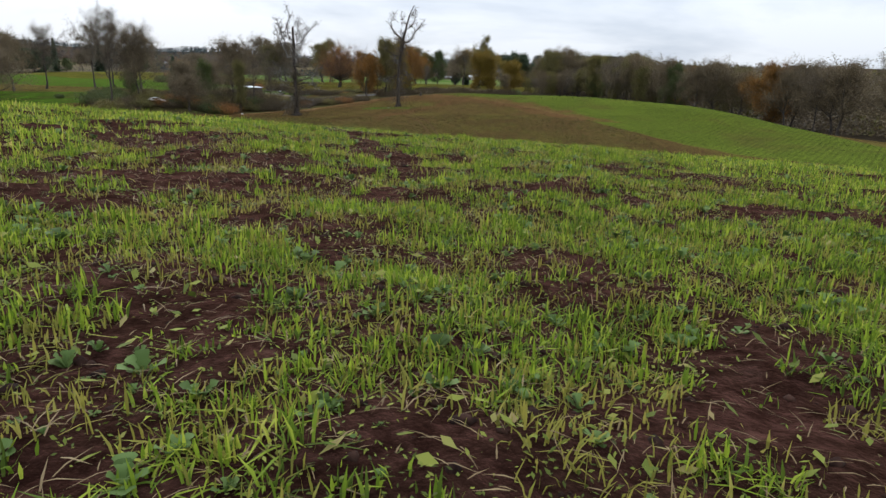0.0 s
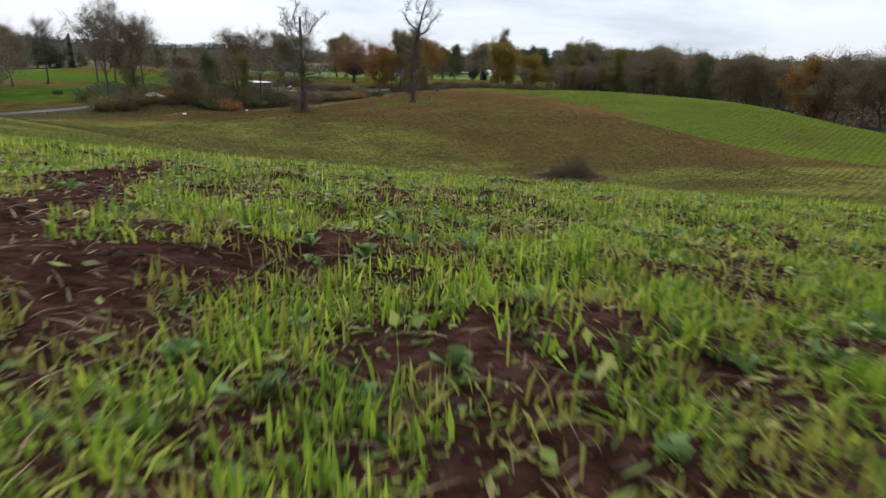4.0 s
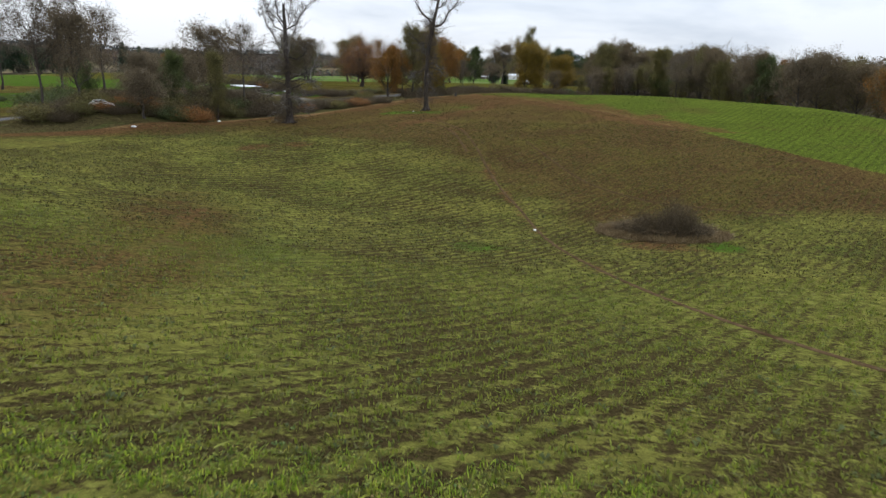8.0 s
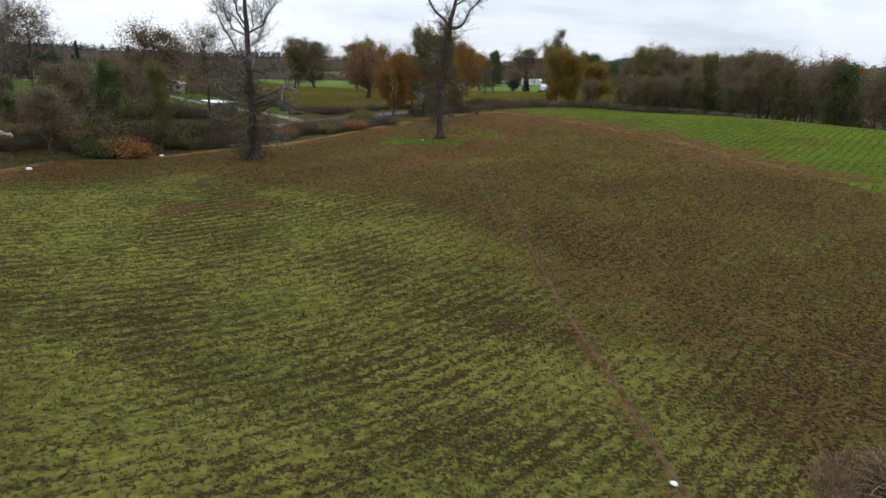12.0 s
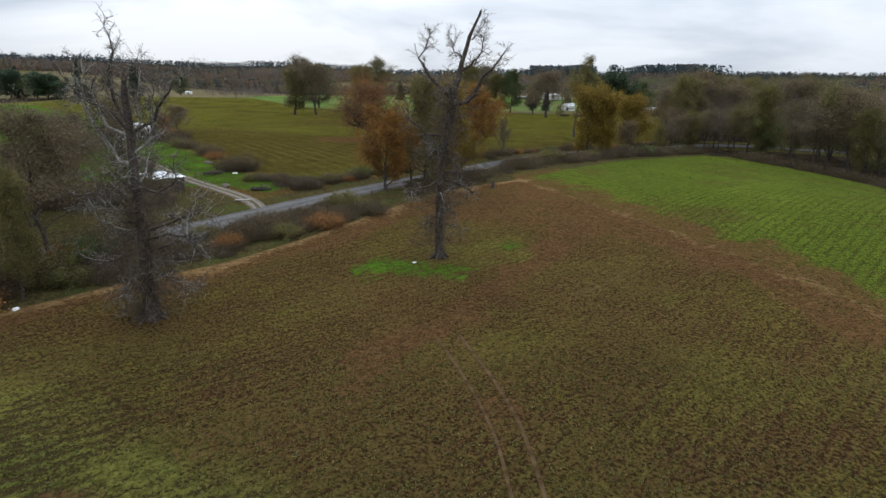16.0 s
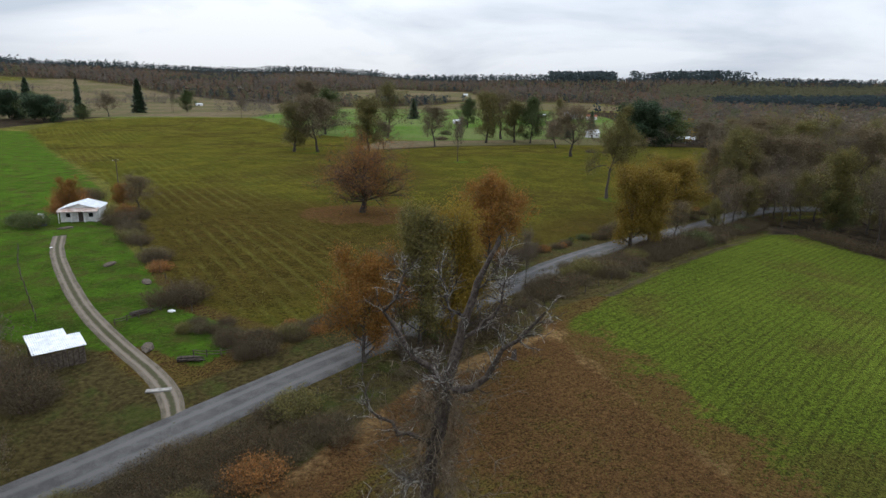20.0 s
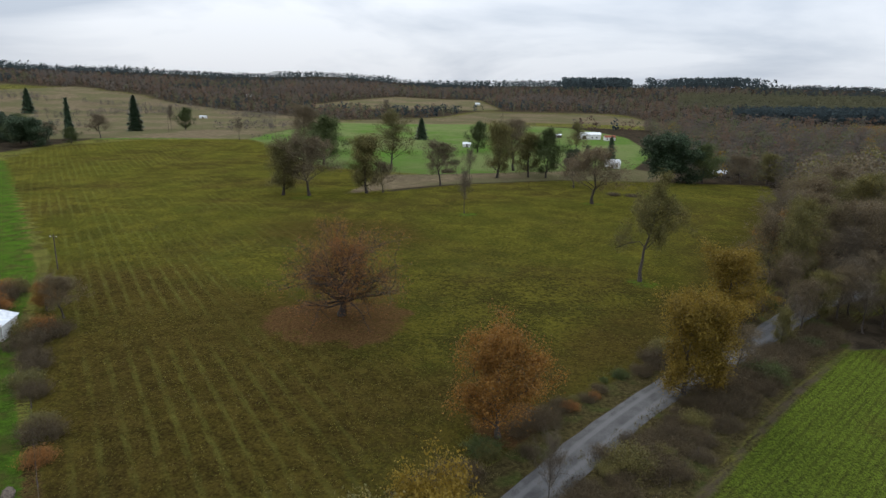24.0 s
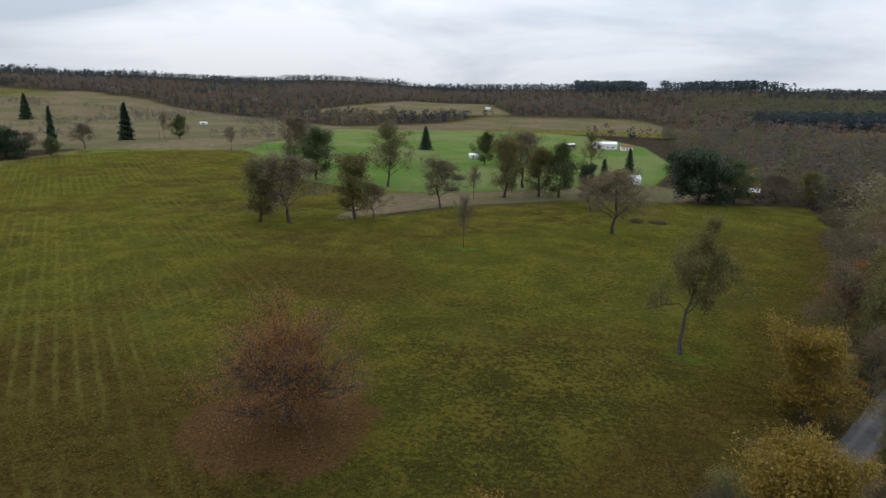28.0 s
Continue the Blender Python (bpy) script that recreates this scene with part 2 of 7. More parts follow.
def field_material():
    k = Nodes("field_ground", 1.0)
    k.bsdf.inputs["Specular IOR Level"].default_value = 0.0
    big, mid, fine, grit = k.noise(0.035, 5), k.noise(0.22, 5), k.noise(1.7, 6, 0.65), k.noise(9, 5, 0.7)
    row_noise = k.math("MULTIPLY", k.math("SUBTRACT", k.noise(0.010, 2), 0.5), 5.0)

    def rows(angle, gap, along=0.5, across=2.4, sharp=0.2, wobble=row_noise):
        """Drill rows: 1 on the row, 0 between. angle: the way of the rows, in degrees from x."""
        n = k.n.new("ShaderNodeVectorMath")
        n.operation = "DOT_PRODUCT"
        k.l.new(k.pos, n.inputs[0])
        n.inputs[1].default_value = (-math.sin(radians(angle)) / gap, math.cos(radians(angle)) / gap, 0)
        s = k.math("SINE", k.math("MULTIPLY", k.math("ADD", n.outputs["Value"], wobble), 2 * math.pi))
        clump = k.noise(1.0, 5, 0.62, stretch=(angle, along, across))
        s = k.math("MULTIPLY", s, k.band(k.noise(0.55, 5, 0.7), 0.3, 0.7))
        return k.math("ADD", k.math("MULTIPLY", s, sharp), k.math("MULTIPLY", k.math("SUBTRACT", clump, 0.0), 1.0))

    def lines(angle, gap, low, high, wobble=row_noise, grain=0.5):
        """Thin broken lines, one every gap metres."""
        n = k.n.new("ShaderNodeVectorMath")
        n.operation = "DOT_PRODUCT"
        k.l.new(k.pos, n.inputs[0])
        n.inputs[1].default_value = (-math.sin(radians(angle)) / gap, math.cos(radians(angle)) / gap, 0)
        jitter = k.math("MULTIPLY", k.math("SUBTRACT", k.noise(0.5, 3), 0.5), 0.35)
        s = k.math("SINE", k.math("MULTIPLY", k.math("ADD", k.math("ADD", n.outputs["Value"], wobble), jitter), 2 * math.pi))
        breaks = k.band(k.noise(1.0, 5, 0.7, stretch=(angle, 0.22, 1.3)), 0.5 - grain * 0.3, 0.5 + grain * 0.3)
        return k.math("MULTIPLY", k.band(s, low, high), breaks)

    def soft(name, spread=0.5):
        """A region with an uneven edge."""
        m = k.math("ADD", k.attr(name), k.math("MULTIPLY", k.math("SUBTRACT", k.math("ADD", k.math("MULTIPLY", mid, 0.5), k.math("MULTIPLY", fine, 0.5)), 0.5), spread * 2))
        return k.band(m, 0.35, 0.65)

    speck = k.noise(4.6, 3, 0.65)
    speck_big = k.noise(2.6, 4, 0.65)

    def streaks(angle, along, across, detail=4, seed=0.0):
        """Noise drawn out along one way."""
        return k.noise(1.0, detail, 0.6, stretch=(angle, along, across))

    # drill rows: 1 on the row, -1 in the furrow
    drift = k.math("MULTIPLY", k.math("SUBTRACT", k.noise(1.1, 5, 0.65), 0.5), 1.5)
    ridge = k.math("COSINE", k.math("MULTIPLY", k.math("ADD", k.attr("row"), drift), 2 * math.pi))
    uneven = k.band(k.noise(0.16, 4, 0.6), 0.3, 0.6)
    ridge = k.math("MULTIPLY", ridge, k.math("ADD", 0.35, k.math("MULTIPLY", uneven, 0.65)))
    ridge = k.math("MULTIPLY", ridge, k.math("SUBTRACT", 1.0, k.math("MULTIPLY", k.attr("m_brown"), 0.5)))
    soil = k.mix(k.band(grit, 0.3, 0.75), (0.014, 0.0062, 0.0047), (0.054, 0.0255, 0.0195))
    soil = k.mix(k.math("MULTIPLY", k.band(k.noise(1.3, 5, 0.65), 0.60, 0.78), 0.7), soil, (0.088, 0.053, 0.041))
    # bare soil further off, its colour darkened for the shade between crop clumps
    shaded_far_soil = k.mix(k.band(grit, 0.3, 0.75), (0.015, 0.0118, 0.0050), (0.052, 0.039, 0.0170))
    soil = k.mix(k.attr("m_bare"), shaded_far_soil, soil)
    crop = k.mix(k.band(fine, 0.3, 0.7), (0.0376, 0.0385, 0.0099), (0.1222, 0.1231, 0.0282))
    crop = k.mix(k.math("MULTIPLY", k.band(k.noise(0.13, 4, 0.6), 0.45, 0.68), 0.7), crop, k.mix(fine, (0.0602, 0.0583, 0.0132), (0.1654, 0.1542, 0.0357)))
    crop = k.mix(k.math("MULTIPLY", k.band(k.noise(0.05, 4, 0.6), 0.52, 0.66), 0.55), crop, k.mix(fine, (0.0244, 0.0338, 0.0080), (0.0564, 0.0771, 0.0160)))
    crop = k.mix(k.attr("m_bare"), crop, k.mix(k.band(grit, 0.3, 0.75), (0.0122, 0.0056, 0.0041), (0.0395, 0.0193, 0.0141)))
    clumps = k.math("ADD", k.math("MULTIPLY", speck, 0.62), k.math("ADD", k.math("MULTIPLY", speck_big, 0.13), k.math("MULTIPLY", streaks(44, 0.6, 2.2, 5), 0.25)))
    clumps = k.math("ADD", clumps, k.math("MULTIPLY", k.math("SUBTRACT", k.noise(0.09, 4, 0.6), 0.5), 0.4))
    ground = k.mix(k.band(k.math("ADD", clumps, k.math("MULTIPLY", ridge, 0.07)), 0.42, 0.54), soil, crop)
    # dry part of the field: bands of red-brown litter and of green rows
    band_noise = streaks(50, 0.016, 0.12, 4)
    dry = k.mix(k.band(speck, 0.38, 0.62), (0.0180, 0.0093, 0.0054), (0.0749, 0.0419, 0.0185))
    row_parts = k.math("ADD", k.math("ADD", k.math("MULTIPLY", streaks(50, 0.3, 1.6, 5), 0.5), k.math("MULTIPLY", ridge, 0.08)), k.math("MULTIPLY", speck_big, 0.45))
    row_parts = k.math("ADD", row_parts, k.math("ADD", k.math("MULTIPLY", k.math("SUBTRACT", band_noise, 0.5), 0.7), k.math("MULTIPLY", k.math("SUBTRACT", k.noise(0.07, 4, 0.6), 0.5), 0.6)))
    dry = k.mix(k.math("MULTIPLY", k.band(row_parts, 0.44, 0.70), 0.75), dry, k.mix(k.band(speck, 0.36, 0.62), (0.0208, 0.0141, 0.0061), (0.0902, 0.0731, 0.0172)))
    red = k.math("ADD", streaks(50, 0.03, 0.16, 5), k.math("MULTIPLY", k.math("SUBTRACT", fine, 0.5), 0.35))
    dry = k.mix(k.math("MULTIPLY", k.band(red, 0.55, 0.72), 0.8), dry, k.mix(k.band(speck, 0.35, 0.65), (0.0277, 0.0126, 0.0073), (0.0749, 0.0347, 0.0192)))
    tan = k.math("ADD", streaks(40, 0.05, 0.14, 4), k.math("MULTIPLY", k.math("SUBTRACT", fine, 0.5), 0.25))
    dry = k.mix(k.math("MULTIPLY", k.band(tan, 0.66, 0.78), 0.75), dry, (0.0815, 0.0504, 0.0241))
    # furrows and crumbs near-black: shade between clumps painted into the dry ground
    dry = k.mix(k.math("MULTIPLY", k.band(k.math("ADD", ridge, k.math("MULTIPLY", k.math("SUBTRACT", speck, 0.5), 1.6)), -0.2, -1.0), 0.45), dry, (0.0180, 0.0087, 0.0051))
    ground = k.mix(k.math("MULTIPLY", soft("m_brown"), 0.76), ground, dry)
    lush = k.mix(k.band(k.math("ADD", k.math("MULTIPLY", speck, 0.65), k.math("MULTIPLY", fine, 0.35)), 0.38, 0.60), (0.0200, 0.0242, 0.0068), (0.0700, 0.0949, 0.0125))
    lush = k.mix(k.math("MULTIPLY", k.band(k.noise(0.07, 5, 0.62), 0.45, 0.68), 0.5), lush, k.mix(k.band(speck, 0.36, 0.62), (0.0340, 0.0446, 0.0090), (0.0980, 0.1283, 0.0165)))
    lush = k.mix(k.math("MULTIPLY", k.band(k.math("ADD", k.noise(0.06, 5, 0.65), k.math("MULTIPLY", k.math("SUBTRACT", speck_big, 0.5), 0.25)), 0.5, 0.68), 0.6), lush, k.mix(k.band(speck, 0.36, 0.62), (0.0218, 0.0147, 0.0069), (0.0693, 0.0552, 0.0168)))
    lush = k.mix(k.math("MULTIPLY", lines(54, 1.15, 0.1, 0.9, 0.25, 0.9), 0.62), lush, (0.0210, 0.0186, 0.0075))
    ground = k.mix(soft("m_lush", 0.8), ground, lush)
    meadow_rows = k.math("ADD", k.math("MULTIPLY", rows(131, 2.2, 0.06, 0.9, 0.06), k.attr("m_left")), k.math("MULTIPLY", rows(11, 1.9, 0.12, 1.0, 0.0), k.math("SUBTRACT", 1.0, k.attr("m_left"))))
    meadow = k.mix(k.band(k.math("ADD", k.math("MULTIPLY", meadow_rows, 0.16), k.math("MULTIPLY", k.noise(3.2, 4, 0.68), 0.6)), 0.33, 0.50), (0.0193, 0.0151, 0.0056), k.mix(fine, (0.0341, 0.0338, 0.0076), (0.0610, 0.0632, 0.0115)))
    meadow = k.mix(k.math("MULTIPLY", k.band(k.math("ADD", k.noise(0.028, 6, 0.65), k.math("MULTIPLY", k.math("SUBTRACT", fine, 0.5), 0.2)), 0.44, 0.64), 0.55), meadow, k.mix(fine, (0.0237, 0.0159, 0.0063), (0.0535, 0.0389, 0.0126)))
    meadow = k.mix(k.math("MULTIPLY", k.band(k.math("ADD", k.noise(0.04, 6, 0.68), k.math("MULTIPLY", k.math("SUBTRACT", fine, 0.5), 0.25)), 0.52, 0.74), 0.5), meadow, (0.0535, 0.0590, 0.0120))
    meadow = k.mix(k.math("MULTIPLY", k.band(k.noise(0.018, 5, 0.6), 0.35, 0.6), 0.5), meadow, k.mix(k.band(speck_big, 0.38, 0.62), (0.0236, 0.0242, 0.0054), (0.0638, 0.0697, 0.0100)))
    tufted = k.band(k.math("ADD", k.math("MULTIPLY", k.noise(1.1, 5, 0.68), 0.7), k.math("MULTIPLY", k.noise(0.12, 4, 0.6), 0.4)), 0.50, 0.66)
    meadow = k.mix(k.math("MULTIPLY", tufted, 0.7), meadow, k.mix(fine, (0.0500, 0.0435, 0.0080), (0.1119, 0.0983, 0.0155)))
    # brown dry grass, its dark tone partly standing in for lens falloff
    parched_dim = k.mix(k.band(k.math("ADD", k.math("MULTIPLY", speck_big, 0.6), k.math("MULTIPLY", k.noise(0.35, 5, 0.65), 0.4)), 0.40, 0.60), (0.018, 0.0112, 0.0046), (0.052, 0.0365, 0.0108))
    meadow = k.mix(k.math("MULTIPLY", k.band(k.math("ADD", k.attr("m_dry_dim"), k.math("MULTIPLY", k.math("SUBTRACT", k.math("ADD", k.math("MULTIPLY", k.noise(0.06, 5, 0.65), 0.6), k.math("MULTIPLY", fine, 0.4)), 0.5), 1.9)), 0.36, 0.95), 0.72), meadow, parched_dim)
    left_lines = k.math("MULTIPLY", lines(130.5, 3.1, 0.3, 0.98, k.math("MULTIPLY", row_noise, 0.12), 0.7), k.math("MULTIPLY", k.attr("m_left"), k.band(k.noise(0.022, 4, 0.6), 0.38, 0.60)))
    meadow = k.mix(k.math("MULTIPLY", left_lines, 0.55), meadow, k.mix(mid, (0.052, 0.050, 0.0125), (0.110, 0.112, 0.0260)))
    ground = k.mix(soft("m_meadow", 0.25), ground, meadow)
    lawn = k.mix(k.band(k.math("ADD", k.math("MULTIPLY", fine, 0.5), k.math("MULTIPLY", mid, 0.5)), 0.35, 0.68), (0.0220, 0.0361, 0.0068), (0.0460, 0.0929, 0.0095))
    lawn = k.mix(k.math("MULTIPLY", k.band(k.noise(0.28, 6, 0.65), 0.44, 0.66), 0.8), lawn, k.mix(fine, (0.0300, 0.0258, 0.0100), (0.0550, 0.0533, 0.0160)))
    ground = k.mix(soft("m_lawn", 0.9), ground, lawn)
    pasture = k.mix(k.band(k.math("ADD", k.noise(0.012, 6, 0.62), k.math("MULTIPLY", fine, 0.2)), 0.45, 0.70), (0.0454, 0.0858, 0.0154), (0.0821, 0.0988, 0.0363))
    pasture = k.mix(k.math("MULTIPLY", k.band(k.noise(0.06, 5, 0.65), 0.5, 0.7), 0.5), pasture, (0.0389, 0.0572, 0.0154))
    ground = k.mix(soft("m_pasture", 0.3), ground, pasture)
    straw = k.mix(k.band(k.math("ADD", k.math("MULTIPLY", mid, 0.5), k.math("MULTIPLY", fine, 0.5)), 0.35, 0.68), (0.0588, 0.0459, 0.0281), (0.1268, 0.0998, 0.0618))
    straw = k.mix(k.math("MULTIPLY", k.band(k.noise(0.015, 5, 0.6), 0.42, 0.58), 0.9), straw, k.mix(fine, (0.0466, 0.0449, 0.0225), (0.0791, 0.0739, 0.0356)))
    ground = k.mix(soft("m_straw", 0.8), ground, straw)
    litter = k.mix(k.band(k.math("ADD", k.math("MULTIPLY", speck, 0.6), k.math("MULTIPLY", fine, 0.4)), 0.36, 0.64), (0.0290, 0.0160, 0.0082), (0.0960, 0.0520, 0.0225))
    ground = k.mix(k.math("MULTIPLY", soft("m_litter", 0.9), 0.85), ground, litter)
    ground = k.mix(k.math("MULTIPLY", k.band(k.math("ADD", k.attr("m_tan"), k.math("MULTIPLY", k.math("SUBTRACT", k.math("ADD", k.math("MULTIPLY", mid, 0.5), k.math("MULTIPLY", fine, 0.5)), 0.5), 1.4)), 0.2, 0.85), 0.75), ground, k.mix(k.band(fine, 0.3, 0.7), (0.085, 0.052, 0.024), (0.20, 0.130, 0.058)))
    rough = k.mix(k.band(fine, 0.3, 0.7), (0.022, 0.017, 0.009), (0.06, 0.05, 0.02))
    rough = k.mix(k.math("MULTIPLY", k.band(mid, 0.5, 0.7), 0.6), rough, (0.036, 0.050, 0.013))
    ground = k.mix(soft("m_rough"), ground, rough)
    wood = k.mix(k.band(mid, 0.35, 0.65), (0.02812, 0.0225, 0.01594), (0.05625, 0.04406, 0.02906))
    ground = k.mix(soft("m_wood", 0.3), ground, wood)
    darker = k.n.new("ShaderNodeVectorMath")
    darker.operation = "SCALE"
    k.l.new(ground, darker.inputs[0])
    darker.inputs["Scale"].default_value = 0.72
    k.color(darker.outputs[0])
    # standing blades catch the light when seen flat: a fuzz of the grass's own colour
    k.l.new(k.math("MULTIPLY", k.math("SUBTRACT", 1.0, k.math("MULTIPLY", k.attr("m_wood"), 0.95)), 0.40), k.bsdf.inputs["Sheen Weight"])
    k.bsdf.inputs["Sheen Roughness"].default_value = 0.42
    fuzz = k.n.new("ShaderNodeVectorMath")
    fuzz.operation = "SCALE"
    k.l.new(ground, fuzz.inputs[0])
    fuzz.inputs["Scale"].default_value = 5.0
    k.l.new(fuzz.outputs[0], k.bsdf.inputs["Sheen Tint"])
    home_rows = k.math("MULTIPLY", ridge, k.math("SUBTRACT", 1.0, k.math("MAXIMUM", k.attr("m_meadow"), k.attr("m_lush"))))
    return k.bump(k.math("ADD", k.math("ADD", k.math("MULTIPLY", fine, 1.0), k.math("MULTIPLY", home_rows, 0.13)), k.math("MULTIPLY", grit, 0.35)), 0.8, 0.14).mat


FIELD = field_material()


def gravel_material(name, dark, light, worn=0.5, middle=None):
    k = Nodes(name, 0.95)
    along = k.attr("across")
    wheel = k.math("ABSOLUTE", k.math("SUBTRACT", k.math("ABSOLUTE", along), 0.42))
    c = k.mix(k.band(k.math("ADD", k.noise(14, 5, 0.7), k.math("MULTIPLY", k.noise(0.5, 4), 0.5)), 0.5, 1.0), dark, light)
    c = k.mix(k.math("MULTIPLY", k.band(k.math("ADD", wheel, k.math("MULTIPLY", k.math("SUBTRACT", k.noise(1.5, 4), 0.5), 0.15)), 0.22, 0.06), worn), c, light)
    if middle:
        c = k.mix(k.math("MULTIPLY", k.band(k.math("ADD", k.math("ABSOLUTE", along), k.math("MULTIPLY", k.math("SUBTRACT", k.noise(2.5, 4), 0.5), 0.5)), 0.28, 0.12), 0.85), c, middle)
    k.color(c)
    return k.bump(k.noise(40, 4, 0.7), 0.5, 0.02).mat


GRAVEL = gravel_material("road_gravel", (0.030, 0.029, 0.028), (0.098, 0.096, 0.094), 0.75)
TRACK_SOIL = plain_material("track_soil", (0.046, 0.029, 0.015), (0.096, 0.064, 0.034), 1.0, 1.7)
TRACK_SOIL.node_tree.nodes["Principled BSDF"].inputs["Specular IOR Level"].default_value = 0.0
DIRT_TRACK = gravel_material("drive_gravel", (0.035, 0.032, 0.018), (0.15, 0.125, 0.10), 0.85, (0.035, 0.036, 0.014))


# ---- plan: slopes, fields, road ----
BASE_Z = -5.502
NEAR_SLOPES = [
    (0, -30, 70, 55, 3.74),
    (-15, 5, 35, 30, 1.83),
    (30, 20, 40, 40, 1.05),
    (5, 95, 40, 32, -4.93),
    (-35, 110, 45, 40, -5.53),
    (60, 105, 45, 50, -3.07),
    (5, 190, 35, 35, 0.01),
    (30, 205, 35, 35, 1.81),
    (55, 290, 40, 40, -0.73),
    (-40, 170, 35, 30, -1.91),
    (110, 210, 60, 70, -1.56),
    (-100, 60, 80, 80, 7.63),
    (160, 300, 80, 120, -10.68),
    (-110, 260, 60, 60, 1.71),
]
WIDE_SLOPES = [
    (-300, 650, 150, 150, 4.45),
    (0, 60, 35, 25, -2.66),
    (-60, 145, 35, 30, -1.15),
    (0, 420, 120, 70, 1.95),
    (0, 850, 250, 150, 5.6),
    (20, 40, 30, 20, -0.24),
    (0, 260, 70, 40, 1.29),
    (-150, 350, 90, 90, 1.63),
    (0, 12, 60, 10, 0.39),
    (0, 30, 25, 12, 0.11),
    (55, 195, 28, 30, 2.19),
    (70, 170, 22, 22, 2.74),
    (0, 45, 30, 12, 0.5),
    (-120, 115, 50, 50, -9.05),
    (200, 130, 110, 120, -7.72),
    (0, 18, 30, 7, 0.2),
    (24, 16, 12, 9, 0.3),
    (-18, 18, 10, 8, 0.2),
    (-67, 148, 10, 6.5, 2.4),
]


def grid_noise(x, y, size, seed):
    """Smooth noise between 0 and 1 over the plan."""
    x, y = np.asarray(x, float) / size, np.asarray(y, float) / size
    i, j = np.floor(x).astype(np.int64), np.floor(y).astype(np.int64)
    u, v = x - i, y - j
    u, v = u * u * (3 - 2 * u), v * v * (3 - 2 * v)

    def corner(a, b):
        h = (a * 374761393 + b * 668265263 + seed * 974711) & 0xFFFFFFFF
        h = ((h ^ (h >> 13)) * 1274126177) & 0xFFFFFFFF
        return ((h ^ (h >> 16)) & 0xFFFF) / 65535.0

    return (corner(i, j) * (1 - u) + corner(i + 1, j) * u) * (1 - v) + (corner(i, j + 1) * (1 - u) + corner(i + 1, j + 1) * u) * v


def step(a, b, v):
    t = np.clip((v - a) / (b - a), 0, 1)
    return t * t * (3 - 2 * t)


RIDGE_AZ = [-70, -45, -28, -18, -9, 2, 15, 25, 50]
RIDGE_Z = [90, 84, 66, 70, 50, 50, 57, 52, 50]


def ground_z(x, y):
    x, y = np.asarray(x, float), np.asarray(y, float)
    z = np.full(np.broadcast(x, y).shape, BASE_Z)
    for cx, cy, sx, sy, h in (*NEAR_SLOPES, *WIDE_SLOPES):
        z = z + h * np.exp(-((x - cx) / sx) ** 2 - ((y - cy) / sy) ** 2)
    far = np.hypot(x, y - 200)
    az = np.degrees(np.arctan2(x, y - 200 + 1e-6))
    ridge = np.interp(az, RIDGE_AZ, RIDGE_Z) + 14 * (grid_noise(x, y, 420, 3) - 0.5)
    rise = step(950, 2500, far + 250 * (grid_noise(x, y, 500, 5) - 0.5)) * (1 - 0.5 * step(2700, 4200, far))
    return z + (ridge - BASE_Z) * rise


ROW_GAP = 1.48                                        # from drill row to drill row, northwards
_row_x = np.linspace(-400, 300, 1401)
_row_way = np.tan(np.radians(np.interp(_row_x, [-26, -10, 6], [39, 48, 54])))
_row_y = np.r_[0, np.cumsum((_row_way[1:] + _row_way[:-1]) / 2 * 0.5)]
_row_y = _row_y - np.interp(0, _row_x, _row_y)


def drill_row(x, y):
    """The number of the drill row at a place of the ploughed field; the rows bend gently."""
    return (y - np.interp(x, _row_x, _row_y)) / ROW_GAP


def resample(line, gap):
    p = np.array(line, float)
    for _ in range(3):                                # round the corners
        q = np.empty((2 * len(p) - 2, 2))
        q[0::2], q[1::2] = 0.75 * p[:-1] + 0.25 * p[1:], 0.25 * p[:-1] + 0.75 * p[1:]
        p = np.vstack([p[:1], q, p[-1:]])
    d = np.r_[0, np.cumsum(np.hypot(*np.diff(p, axis=0).T))]
    s = np.arange(0, d[-1], gap)
    return np.stack([np.interp(s, d, p[:, 0]), np.interp(s, d, p[:, 1])], 1)


def line_distance(x, y, line):
    p = np.array(line, float)
    best = np.full(np.shape(x), 1e9)
    for a, b in zip(p[:-1], p[1:]):
        d = b - a
        t = np.clip(((x - a[0]) * d[0] + (y - a[1]) * d[1]) / (d @ d), 0, 1)
        best = np.minimum(best, np.hypot(x - a[0] - t * d[0], y - a[1] - t * d[1]))
    return best


def region(x, y, corners, soft=1.0):
    """1 inside the corners, 0 outside, with an edge that is soft metres wide."""
    p = np.array(corners, float)
    inside = np.zeros(np.shape(x), bool)
    for a, b in zip(p, np.roll(p, -1, 0)):
        cross = (a[1] > y) != (b[1] > y)
        inside ^= cross & (x < (b[0] - a[0]) * (y - a[1]) / (b[1] - a[1] + 1e-12) + a[0])
    d = line_distance(x, y, np.vstack([p, p[:1]]))
    return step(-soft, soft, np.where(inside, d, -d))


